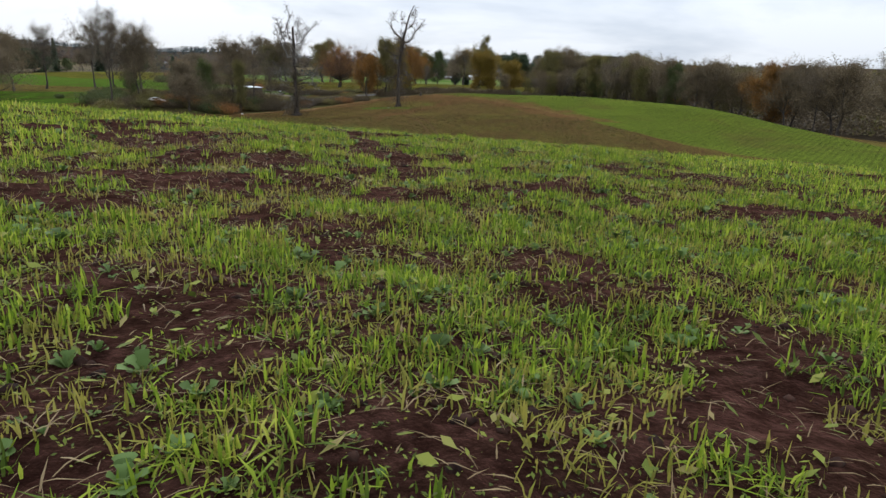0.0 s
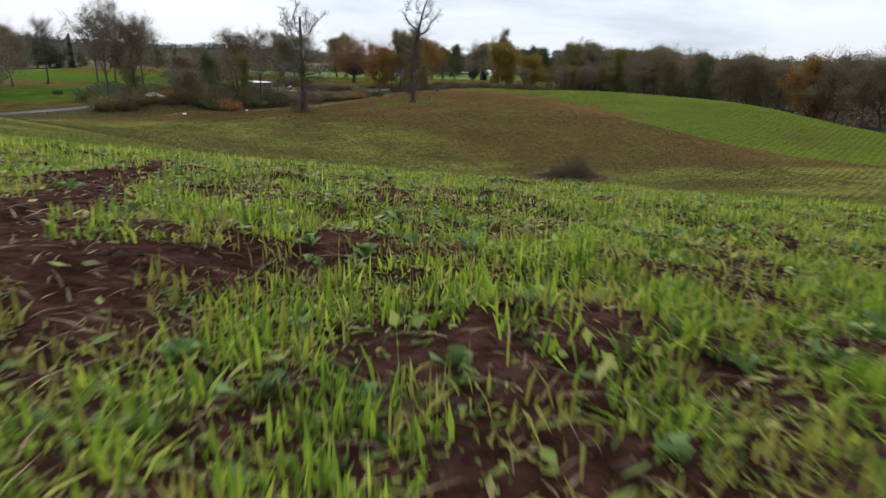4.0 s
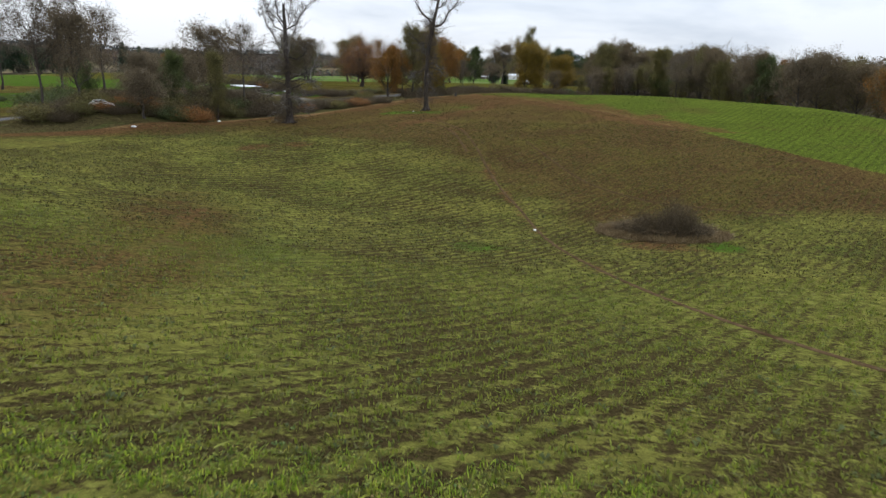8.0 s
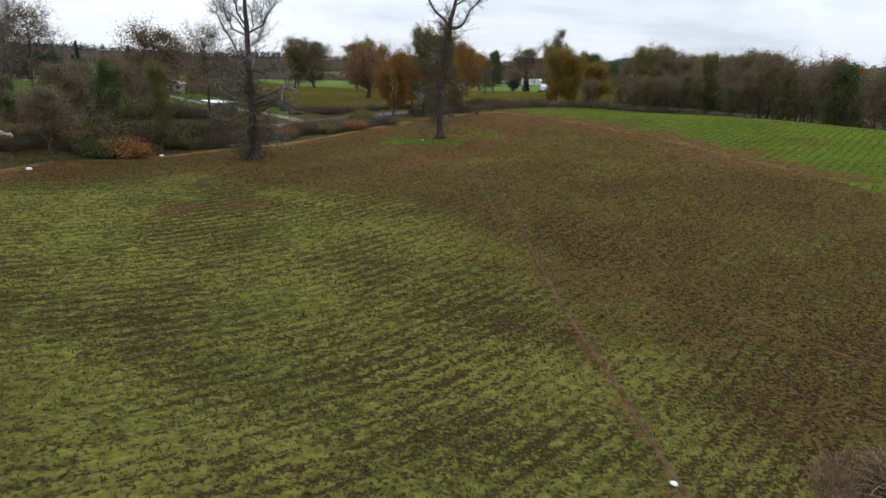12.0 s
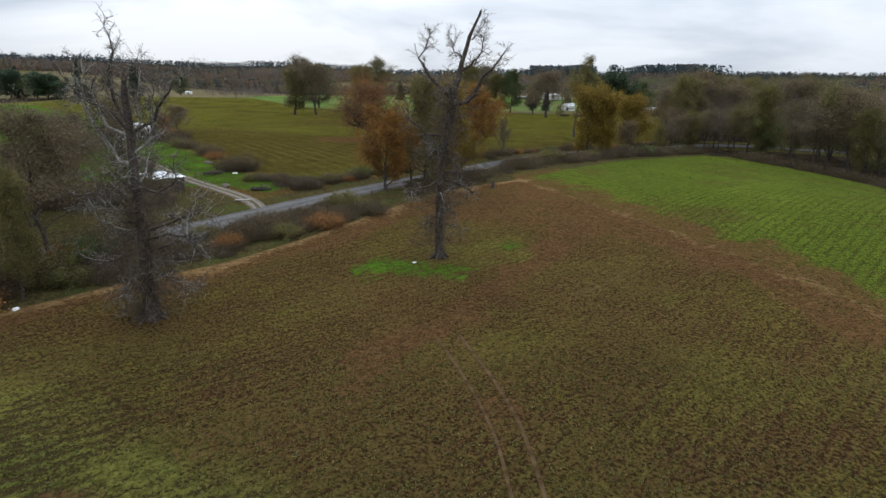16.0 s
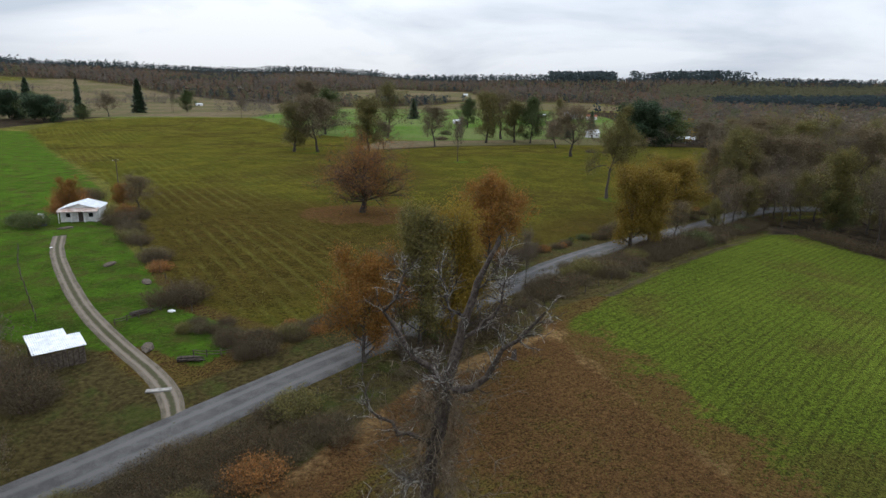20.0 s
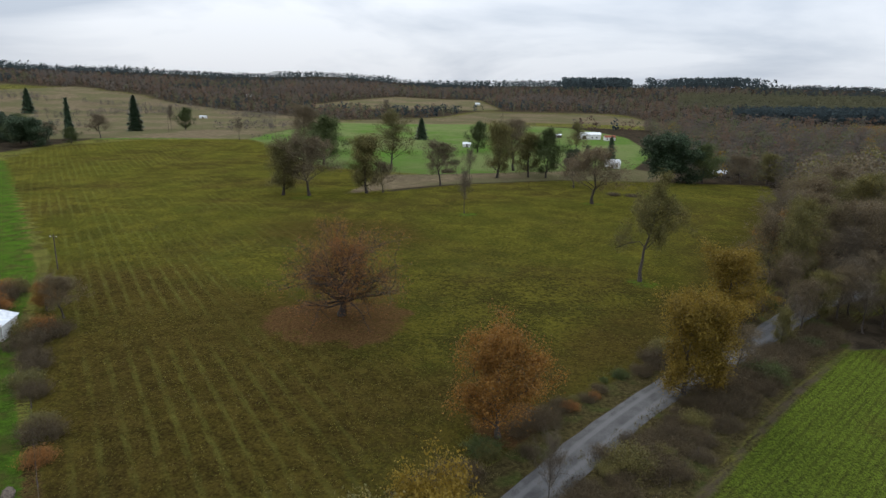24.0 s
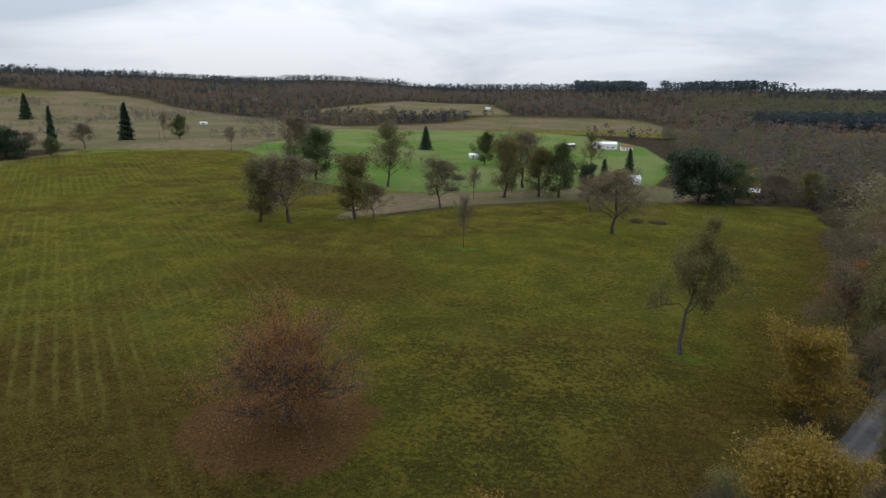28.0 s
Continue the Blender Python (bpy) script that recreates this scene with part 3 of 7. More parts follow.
ROAD = [(-150, 95), (-95, 135), (-62, 166), (-51, 177), (-42, 189), (-32, 204), (-22, 218), (-11, 235), (-0.5, 253), (12.5, 272), (26, 289), (40, 308), (51, 323), (64, 336), (90, 350), (130, 365)]
DRIVE = [(-40, 192), (-45, 199.5), (-57, 208), (-68, 217), (-80, 229), (-91, 241), (-98, 251)]
LUSH = [(-3.5, 219), (5.4, 234), (16.6, 251), (32, 274), (51, 300), (60, 304), (74, 280), (84, 240), (92, 190), (92, 140), (84, 105), (66, 96), (54, 108), (46, 122), (36, 140), (24, 163), (14, 182), (4.6, 201)]
MEADOW = [(-40, 216), (-56, 223), (-94, 263), (-131, 314), (-312, 492), (-338, 560), (-303, 612), (-235, 640), (-190, 560), (-108, 398), (-96, 428), (-72, 443), (-50, 470), (0, 503), (50, 511), (104, 516), (95, 450), (62, 360), (30, 306), (14, 286), (-8, 253), (-26, 229)]
LAWN = [(-44, 204), (-41, 213), (-56, 220), (-94, 261), (-127, 304), (-308, 492), (-480, 520), (-330, 300), (-130, 215), (-92, 205), (-72, 206), (-60, 204), (-54, 208)]
STRAW = [(-90, 432), (-52, 472), (0, 505), (50, 512), (66, 545), (45, 566), (-68, 508), (-92, 500)]
PASTURE = [(-115, 518), (-68, 508), (45, 566), (72, 660), (66, 775), (20, 880), (-60, 960), (-270, 960), (-240, 660), (-140, 530)]
TAN_LEFT = [(-340, 620), (-236, 648), (-275, 900), (-260, 1000), (-430, 1150), (-1000, 1450), (-1100, 700), (-520, 560)]
VERGE_EDGE = [(-75, 122), (-62, 137), (-54, 150), (-45, 163), (-36, 172), (-29, 183), (-23, 195), (-16, 208), (-4, 219.5)]
RED_FIELD = [(256, 920), (325, 875), (520, 1000), (500, 1235), (330, 1130)]
TAN_STRIP = [(-483, 1306), (-280, 1347), (-87, 1423), (-163, 1748), (-359, 1689)]
DARK_PLANTATION = [(300, 1314), (396, 1249), (520, 1245), (680, 1440), (467, 1441), (330, 1385)]
OLIVE_PLANTATION = [(271, 1608), (635, 1500), (880, 1883), (345, 2001)]
FIELD_TRACKS = [
    [(-9, 153.5), (-4.6, 143.2), (-3.2, 136.8), (-1.8, 129), (-0.9, 122), (0.8, 112), (2.6, 104), (3.2, 99), (4.1, 91), (5.4, 84), (7.5, 74), (10, 65), (13, 56)],
    [(-10.5, 152.5), (-6, 142), (-4.6, 135), (-3.3, 128)],
    [(5, 134), (7.1, 126), (10.5, 114), (14, 109), (17.5, 105), (28, 100)],
    [(-12.5, 44), (-13.7, 48.6), (-15.2, 53.1), (-16.2, 58.1), (-16.9, 64.3), (-18.5, 72), (-24.4, 92)],
    [(-3.6, 18), (-2.7, 15.3), (-1.5, 11.3), (-1.03, 9.5), (-0.77, 8.5), (-0.6, 7.9), (-0.48, 7.5), (-0.3, 6.8)],
]
SNAG_AT, LEAN_SNAG_AT, OAK_AT = (-12.7, 173.2), (-36.0, 156.1), (-47.5, 290.5)


# ---- mesh helpers ----
def mesh_object(name, verts, faces, material, parent=None, smooth=False):
    """One mesh object from arrays. faces: an array of quads or triangles, or a list of lists."""
    me = bpy.data.meshes.new(name)
    verts = np.asarray(verts, np.float32)
    if isinstance(faces, np.ndarray):
        n, k = faces.shape
        me.vertices.add(len(verts)), me.loops.add(n * k), me.polygons.add(n)
        me.vertices.foreach_set("co", verts.ravel())
        me.loops.foreach_set("vertex_index", faces.astype(np.int32).ravel())
        me.polygons.foreach_set("loop_start", np.arange(0, n * k, k, dtype=np.int32))
    else:
        me.from_pydata(verts.tolist(), [], faces)
    if smooth:
        me.polygons.foreach_set("use_smooth", np.ones(len(me.polygons), bool))
    me.update()
    me.validate()
    me.materials.append(material)
    ob = new(name, me)
    ob.parent = parent
    return ob


def part(name, bm, material, parent, label=""):
    me = bpy.data.meshes.new(name)
    bm.to_mesh(me)
    bm.free()
    me.materials.append(material)
    ob = new(name, me)
    ob.parent = parent
    return tagged(ob, label)


def thing(name, m, label, category, group=""):
    ob = new(name)
    ob.matrix_world = m
    return tagged(ob, label, category, group)


def box(bm, size, at=(0, 0, 0), turn=0.0, tilt=0.0, bevel=0.0):
    m = pose(*at, tilt, 0, turn) @ Matrix.Diagonal((*size, 1))
    made = bmesh.ops.create_cube(bm, size=1.0, matrix=m)
    if bevel:
        edges = {e for v in made["verts"] for e in v.link_edges}
        bmesh.ops.bevel(bm, geom=list(edges), offset=bevel, segments=1, affect="EDGES")


def tubes(paths, sides):
    """Tapered tubes round polylines: a list of (points, radii)."""
    vs, fs, k = [], [], 0
    ring = np.linspace(0, 2 * math.pi, sides, endpoint=False)
    cs = np.stack([np.cos(ring), np.sin(ring)], 1)
    for p, r in paths:
        p = np.asarray(p, float)
        d = np.gradient(p, axis=0)
        d /= np.linalg.norm(d, axis=1)[:, None] + 1e-9
        side = np.cross(d, (0.31, 0.17, 0.93) if abs(d[0, 2]) < 0.9 else (0.97, 0.21, 0.1))
        side /= np.linalg.norm(side, axis=1)[:, None] + 1e-9
        up = np.cross(d, side)
        v = p[:, None] + (cs[None, :, :1] * side[:, None] + cs[None, :, 1:] * up[:, None]) * np.asarray(r)[:, None, None]
        n = len(p)
        vs.append(v.reshape(-1, 3))
        a = k + np.arange(n - 1)[:, None] * sides + np.arange(sides)
        b = k + np.arange(n - 1)[:, None] * sides + (np.arange(sides) + 1) % sides
        fs.append(np.stack([a, b, b + sides, a + sides], -1).reshape(-1, 4))
        k += n * sides
    return np.vstack(vs), np.vstack(fs)


def bent(rng, start, way, length, pts, wander, lift):
    """A crooked line: wander turns it at each point, lift bends it up (or down)."""
    p, d = [np.array(start, float)], np.array(way, float)
    d /= np.linalg.norm(d)
    for _ in range(pts - 1):
        d = d + rng.normal(0, wander, 3) + (0, 0, lift)
        d /= np.linalg.norm(d)
        p.append(p[-1] + d * length / (pts - 1))
    return np.array(p)


def grow(rng, trunk, radii, limbs, first, reach, rise, twigs, sub, droop=0.05, wander=0.16, thick=0.45, low=1.0):
    """Limbs, branches and twigs of a tree round a given trunk. Returns thick and thin paths and the tips."""
    big, thin, tips = [(trunk, radii)], [], []
    n = len(trunk)
    for i in range(limbs):
        t = first + (1 - first) * ((i + rng.uniform(0, 0.9)) / limbs) ** low
        at = t * (n - 1)
        k = min(int(at), n - 2)
        p = trunk[k] + (trunk[k + 1] - trunk[k]) * (at - k)
        a = i * 2.4 + rng.uniform(-0.5, 0.5)
        lean = rise * rng.uniform(0.5, 1.4) + 0.5 * t
        ln = reach(t) * rng.uniform(0.55, 1.3)
        l1 = bent(rng, p, (math.cos(a), math.sin(a), lean), ln, 6, wander, droop)
        r0 = np.interp(at, np.arange(n), radii) * thick
        big.append((l1, np.linspace(r0, r0 * 0.22 + 0.01, 6)))
        for j in range(sub):
            q = rng.uniform(0.25, 1.0) * 5
            k2 = min(int(q), 4)
            p2 = l1[k2] + (l1[k2 + 1] - l1[k2]) * (q - k2)
            d2 = (l1[k2 + 1] - l1[k2]) / np.linalg.norm(l1[k2 + 1] - l1[k2]) + rng.normal(0, 0.65, 3) + (0, 0, 0.15)
            l2 = bent(rng, p2, d2, ln * rng.uniform(0.3, 0.55), 5, wander * 1.3, droop)
            thin.append((l2, np.linspace(r0 * 0.3 + 0.008, 0.012, 5)))
            for _ in range(twigs):
                k3 = rng.integers(1, 5)
                d3 = l2[k3] - l2[k3 - 1]
                d3 = d3 / np.linalg.norm(d3) + rng.normal(0, 0.75, 3)
                l3 = bent(rng, l2[k3], d3, ln * rng.uniform(0.14, 0.28), 4, wander * 1.6, droop)
                thin.append((l3, np.linspace(0.018, 0.006, 4)))
                tips += [l3[1], l3[2], l3[3]]
    return big, thin, np.array(tips)


def leaves(rng, tips, count, size, spread, flat=0.0):
    """Small bent leaf clumps of two triangles round the tips."""
    c = tips[rng.integers(0, len(tips), count)] + rng.normal(0, spread, (count, 3))
    a = rng.normal(0, 1, (count, 3)) * (1, 1, 1 - flat)
    a /= np.linalg.norm(a, axis=1)[:, None]
    b = np.cross(a, rng.normal(0, 1, (count, 3)))
    b /= np.linalg.norm(b, axis=1)[:, None] + 1e-9
    s = size * rng.uniform(0.55, 1.35, (count, 1))
    fold = np.cross(a, b) * s * 0.25
    v = np.stack([c - a * s, c + b * s * 0.55 + fold, c + a * s, c - b * s * 0.55 + fold], 1)
    return v.reshape(-1, 3), np.arange(count * 4).reshape(-1, 4)


def make_tree(name, label, seed, height, radius, limbs, first, reach, rise, twigs, sub, leaf=None, count=0, size=0.3, spread=0.5,
              bark=None, lean=(0, 0), wander=0.16, droop=0.05, thick=0.45, sides=5, category="tree", low=1.0):
    """One tree at the origin: trunk with limbs, thin branches, crown of leaves."""
    rng = np.random.default_rng(seed)
    n = 9
    h = np.linspace(0, 1, n)
    trunk = np.stack([lean[0] * h ** 1.5 * height + np.cumsum(rng.normal(0, 0.012 * height, n)) * (h > 0), lean[1] * h ** 1.5 * height + np.cumsum(rng.normal(0, 0.012 * height, n)) * (h > 0), h * height - 0.3 * (h == 0)], 1)
    radii = radius * (1 - 0.88 * h ** 0.8) + radius * 0.45 * (h == 0)
    big, thin, tips = grow(rng, trunk, radii, limbs, first, reach, rise, twigs, sub, droop, wander, thick, low)
    tree = thing(name, Matrix(), label, category)
    bark = bark or BARK
    v, f = tubes(big, sides + 1)
    mesh_object("trunk", v, f, bark, tree, True)
    v, f = tubes(thin, 3)
    tagged(mesh_object("branchwork", v, f, TWIG if bark is BARK else bark, tree), kind="stuff")
    if leaf:
        v, f = leaves(rng, tips, count, size, spread)
        tagged(mesh_object("crown", v, f, leaf, tree), kind="stuff")
    return tree


def bush_mesh(rng, size, stems, count, leaf_size):
    """A low thicket: many thin stems from the ground, with small leaves along them."""
    paths, tips = [], []
    for _ in range(stems):
        a, r = rng.uniform(0, 2 * math.pi), math.sqrt(rng.uniform(0, 1))
        p = np.array((math.cos(a) * size[0] * r * 0.75, math.sin(a) * size[1] * r * 0.75, -0.1))
        out = np.array((p[0] / size[0], p[1] / size[1], 1.6)) + rng.normal(0, 0.35, 3)
        l = bent(rng, p, out, size[2] * rng.uniform(0.6, 1.15) * (1.1 - 0.4 * r), 5, 0.2, 0.0)
        paths.append((l, np.linspace(0.02, 0.005, 5)))
        tips += [l[2], l[3], l[4], l[4]]
    v1, f1 = tubes(paths, 3)
    v2, f2 = leaves(rng, np.array(tips), count, leaf_size, min(size) * 0.16)
    return v1, f1, v2, f2


def place(x, y, turn=0.0, scale=1.0, wide=1.0, sink=0.0):
    z = float(ground_z(x, y)) - sink
    return pose(x, y, z, 0, 0, turn) @ Matrix.Diagonal((scale * wide, scale * wide, scale, 1))


# ---- ground ----
def spaced(*runs):
    """Grid lines: runs of (from, to, gap)."""
    out = []
    for a, b, gap in runs:
        out += list(np.linspace(a, b, max(int(round((b - a) / gap)), 1), endpoint=False))
    return np.array(out + [runs[-1][1]])


gx = spaced((-4700, -1200, 140), (-1200, -400, 25), (-400, -140, 6), (-140, -10, 1.35), (-10, -4.5, 0.5), (-4.5, 4.5, 0.15), (4.5, 10, 0.5), (10, 108, 1.35), (108, 300, 5), (300, 1200, 28), (1200, 4700, 140))
gy = spaced((-4700, -300, 220), (-300, -20, 14), (-20, -2, 1.6), (-2, 0.8, 0.5), (0.8, 15, 0.15), (15, 26, 0.25), (26, 50, 0.32), (50, 330, 1.35), (330, 560, 2.3), (560, 1300, 10), (1300, 2800, 38), (2800, 4700, 120))
X, Y = np.meshgrid(gx, gy)


def soil_z(x, y):
    """The ground with the clods and hollows of the ploughed slope."""
    fade = step(30, 12, np.abs(x)) * step(44, 24, y)
    furrow = 0.05 * np.cos(2 * math.pi * drill_row(x, y)) * step(13, 9, np.abs(x)) * step(16, 24, y) * step(50, 42, y)
    bumps = 0.11 * (grid_noise(x, y, 0.9, 8) - 0.5) + 0.075 * (grid_noise(x, y, 0.42, 9) - 0.5) + 0.035 * (grid_noise(x, y, 0.2, 10) - 0.5)
    return ground_z(x, y) + fade * bumps + furrow


Z = soil_z(X, Y)
nx, ny = len(gx), len(gy)
idx = np.arange(nx * ny).reshape(ny, nx)
faces = np.stack([idx[:-1, :-1], idx[:-1, 1:], idx[1:, 1:], idx[1:, :-1]], -1).reshape(-1, 4)
ground = mesh_object("ground", np.stack([X, Y, Z], -1).reshape(-1, 3), faces, FIELD, None, True)
tagged(ground, "rolling autumn farmland with crop rows, meadow and pasture", "ground", kind="structure")

road_line, drive_line = resample(ROAD, 1.5), resample(DRIVE, 1.0)
road_d, verge_d = line_distance(X, Y, resample(ROAD, 5)), line_distance(X, Y, resample(VERGE_EDGE, 4))
lush_edge = line_distance(X, Y, [(66, 96), (54, 108), (46, 122), (36, 140), (24, 163), (14, 182), (4.6, 201), (-3.5, 219)])
snag_d = np.hypot(X - SNAG_AT[0], Y - SNAG_AT[1])
m_lush, m_meadow = region(X, Y, LUSH, 2.2), region(X, Y, MEADOW, 1.5)
home = (Y < 235) & (X < 110)
m_brown = np.clip(step(75, 12, lush_edge) * step(88, 112, Y) + 0.55 * step(128, 150, Y) + 0.5 * step(16, 5, verge_d) + 0.3 * step(12, 4, np.hypot((X - 13) / 1.3, Y - 96)) + 0.42 * step(9, 2, line_distance(X, Y, [(-15, 50), (-18, 72), (-26, 96)])), 0, 1) * home
green_r = np.hypot((X - SNAG_AT[0] - 1) * 0.62 + (Y - SNAG_AT[1]) * 0.3, (Y - SNAG_AT[1] + 1) * 1.15 - (X - SNAG_AT[0]) * 0.25) + 9 * (grid_noise(X, Y, 5.5, 61) - 0.5) + 4 * (grid_noise(X, Y, 2.0, 62) - 0.5)
m_brown = np.clip(m_brown + 0.18 * region(X, Y, [(-60, 58), (-8, 56), (-9, 78), (-16, 92), (-60, 100)], 13), 0, 1)
green_spot = step(11, 3, green_r)
m_brown = m_brown * (1 - 0.45 * green_spot)
bank = step(4.6, 0.0, verge_d + 4.0 * (grid_noise(X, Y, 4.0, 66) - 0.35) + 2.0 * (grid_noise(X, Y, 1.7, 69) - 0.5))
between = region(X, Y, [*VERGE_EDGE, (-8, 232), (-22, 214), (-32, 200), (-42, 185), (-52, 173), (-64, 160), (-95, 130)], 1.5)
m_rough = np.clip(between + step(9, 5, road_d) * (Y > 100) + region(X, Y, [(-50, 186), (-45, 198), (-58, 206), (-75, 206), (-84, 200), (-80, 174), (-73, 162)], 3) * 0.9, 0, 1)
m_lawn = np.maximum(region(X, Y, LAWN, 1.5), 0.60 * step(9.5, 0.0, np.hypot((X + 16.5) * 0.8, Y - 170) + 5 * (grid_noise(X, Y, 3.0, 63) - 0.5) + 4 * (grid_noise(X, Y, 1.2, 64) - 0.5)))
m_lawn = np.maximum(m_lawn, region(X, Y, [(-150, 150), (-100, 160), (-62, 186), (-54, 196), (-62, 200), (-110, 190), (-160, 185)], 3) * 0.9)
for tx, ty, size, much in ((16.2, 88.6, 4.5, 0.62), (-0.6, 87.5, 3.6, 0.5), (6.0, 128.5, 5.0, 0.4), (-5.0, 177.5, 4.6, 0.6)):
    m_lawn = np.maximum(m_lawn, much * step(size, 0.0, np.hypot((X - tx) * 0.8, Y - ty) + 3.0 * (grid_noise(X, Y, 1.8, 97) - 0.5)))
for tx, ty in ((15.8, 330), (11, 429), (-35, 396), (-104, 417)):
    m_lawn = np.maximum(m_lawn, 0.5 * step(8, 2, np.hypot(X - tx, Y - ty)))
m_straw = np.maximum.reduce([region(X, Y, STRAW, 5), region(X, Y, TAN_LEFT, 12) * 0.95])
m_litter = np.clip(0.95 * step(19, 8, np.hypot(X - OAK_AT[0], Y - OAK_AT[1] + 1.5) + 5 * (grid_noise(X, Y, 4.0, 95) - 0.5)) + 0.8 * step(9, 4, np.hypot(X + 11, Y - 254)) + 0.75 * step(4.5, 1.0, np.hypot((X - 12.8) / 1.3, Y - 90.6) + 3 * (grid_noise(X, Y, 2.0, 94) - 0.5)) + 0.75 * step(8, 2, verge_d + 3 * (grid_noise(X, Y, 4.0, 65) - 0.5)) + 0.5 * step(4, 1.5, snag_d) + 0.35 * step(7, 2, lush_edge) * home * (Y > 150), 0, 1)
m_pasture = region(X, Y, PASTURE, 3)
m_tan = np.clip(bank * (0.55 + 0.6 * grid_noise(X, Y, 5.0, 67)), 0, 1) * (Y > 138) + 0.45 * step(1.6, 0.3, lush_edge + 1.2 * (grid_noise(X, Y, 3.0, 68) - 0.5)) * (Y > 150)
open_land = np.maximum.reduce([m_lush, m_meadow, m_lawn, m_straw, m_pasture, 1.0 * home])
m_wood = (1 - np.clip(open_land, 0, 1)) * step(6, 14, road_d)
far_field = step(0.62, 0.72, grid_noise(X, Y, 330, 21)) * (Y > 900) * step(1500, 1300, Y)
m_wood = m_wood * (1 - 0.85 * far_field)
m_litter = np.maximum(m_litter, 0.62 * region(X, Y, [(-24, 194), (-3, 221), (6, 201), (16, 179), (3, 178), (-2, 184), (-14, 186)], 6))
m_litter = np.maximum(m_litter, 0.68 * step(11, 2.5, lush_edge + 5 * (grid_noise(X, Y, 4.0, 98) - 0.5)) * home * (Y > 146))
m_litter = np.maximum(m_litter, 0.5 * step(1.8, 0.3, np.minimum(line_distance(X, Y, FIELD_TRACKS[0]), line_distance(X, Y, FIELD_TRACKS[1]))) * step(70, 84, Y) * (0.5 + 0.8 * grid_noise(X, Y, 4.0, 99)))
RED_BAND = [(-33.2, 128.9), (-29.6, 132.4), (-25.6, 135.6), (-16.3, 144.9), (-13, 152), (-9.8, 157), (-6.8, 163), (-4, 168.6), (-0.5, 177), (0.3, 185)]
m_litter = np.maximum(m_litter, 0.72 * step(4.0, 0.4, line_distance(X, Y, RED_BAND) + 4.0 * (grid_noise(X, Y, 3.4, 93) - 0.4)) * (0.55 + 0.9 * grid_noise(X, Y, 5.0, 91)))
m_litter = np.maximum(m_litter, 0.62 * step(1.5, 0.2, line_distance(X, Y, FIELD_TRACKS[3])) * (0.6 + 0.6 * grid_noise(X, Y, 4.0, 92)))
gaps = np.maximum(region(X, Y, [(-45, 198), (-345, 480), (-345, 640), (-230, 670), (-85, 440), (-28, 214)], 2), region(X, Y, [(-92, 396), (-55, 505), (-112, 522), (-140, 540), (-240, 668), (-335, 640)], 3))
m_wood = m_wood * (1 - gaps)
m_meadow = np.maximum(m_meadow, region(X, Y, [(-100, 390), (-106, 402), (-152, 482), (-116, 518), (-140, 535), (-235, 650), (-300, 612), (-200, 450)], 3))
m_meadow = np.maximum(m_meadow, region(X, Y, [(-106, 400), (-86, 428), (-88, 504), (-118, 520), (-152, 482)], 5))
strip_land = region(X, Y, [(-10, 222), (5, 236), (16.5, 253), (31.5, 276), (53, 304), (47, 313), (28, 291), (10, 269), (-4, 250), (-16, 233)], 1.5)
m_rough, m_wood = np.maximum(m_rough, strip_land), m_wood * (1 - strip_land)
m_pasture = np.maximum(m_pasture, 0.62 * region(X, Y, [(-345, 600), (-232, 640), (-262, 900), (-420, 880), (-540, 690)], 20))
red_field = region(X, Y, RED_FIELD, 15)
m_litter = np.maximum(m_litter, 0.8 * red_field)
m_wood = m_wood * (1 - red_field) * (1 - region(X, Y, TAN_STRIP, 20))
m_straw = np.maximum(m_straw, 0.8 * region(X, Y, TAN_STRIP, 20))
m_straw = np.maximum(m_straw, far_field * 0.7 * step(0.3, 0.6, grid_noise(X, Y, 200, 4)))
m_bare = step(50, 34, Y) * step(24, 15, np.abs(X + 1)) * step(-6, 0, Y)
m_left = step(30, -30, (X + 70) * 0.88 + (Y - 330) * 0.47)
# dry parts of the meadow; the nearest also darkened in place of lens falloff
m_dry_dim = np.clip(0.22 * step(345, 285, Y) + 0.22 * m_left + 0.55 * region(X, Y, [(-44, 214), (-55, 222), (-92, 266), (-118, 306), (-96, 318), (-74, 300), (-62, 300), (-34, 285), (-14, 262), (-26, 236)], 16) + 0.75 * step(34, 8, np.hypot((X + 66) / 1.7, Y - 362)) + 0.7 * region(X, Y, [(-20, 262), (-10, 252), (36, 308), (70, 370), (100, 470), (80, 470), (50, 390), (20, 330)], 12), 0, 1)
for key, m in (("row", drill_row(X, Y)), ("m_dry_dim", m_dry_dim), ("m_tan", m_tan), ("m_left", m_left), ("m_bare", m_bare), ("m_lush", m_lush), ("m_meadow", m_meadow), ("m_brown", m_brown), ("m_rough", m_rough), ("m_lawn", m_lawn), ("m_straw", m_straw), ("m_litter", m_litter), ("m_pasture", m_pasture), ("m_wood", m_wood)):
    ground.data.attributes.new(key, "FLOAT", "POINT").data.foreach_set("value", m.astype(np.float32).ravel())


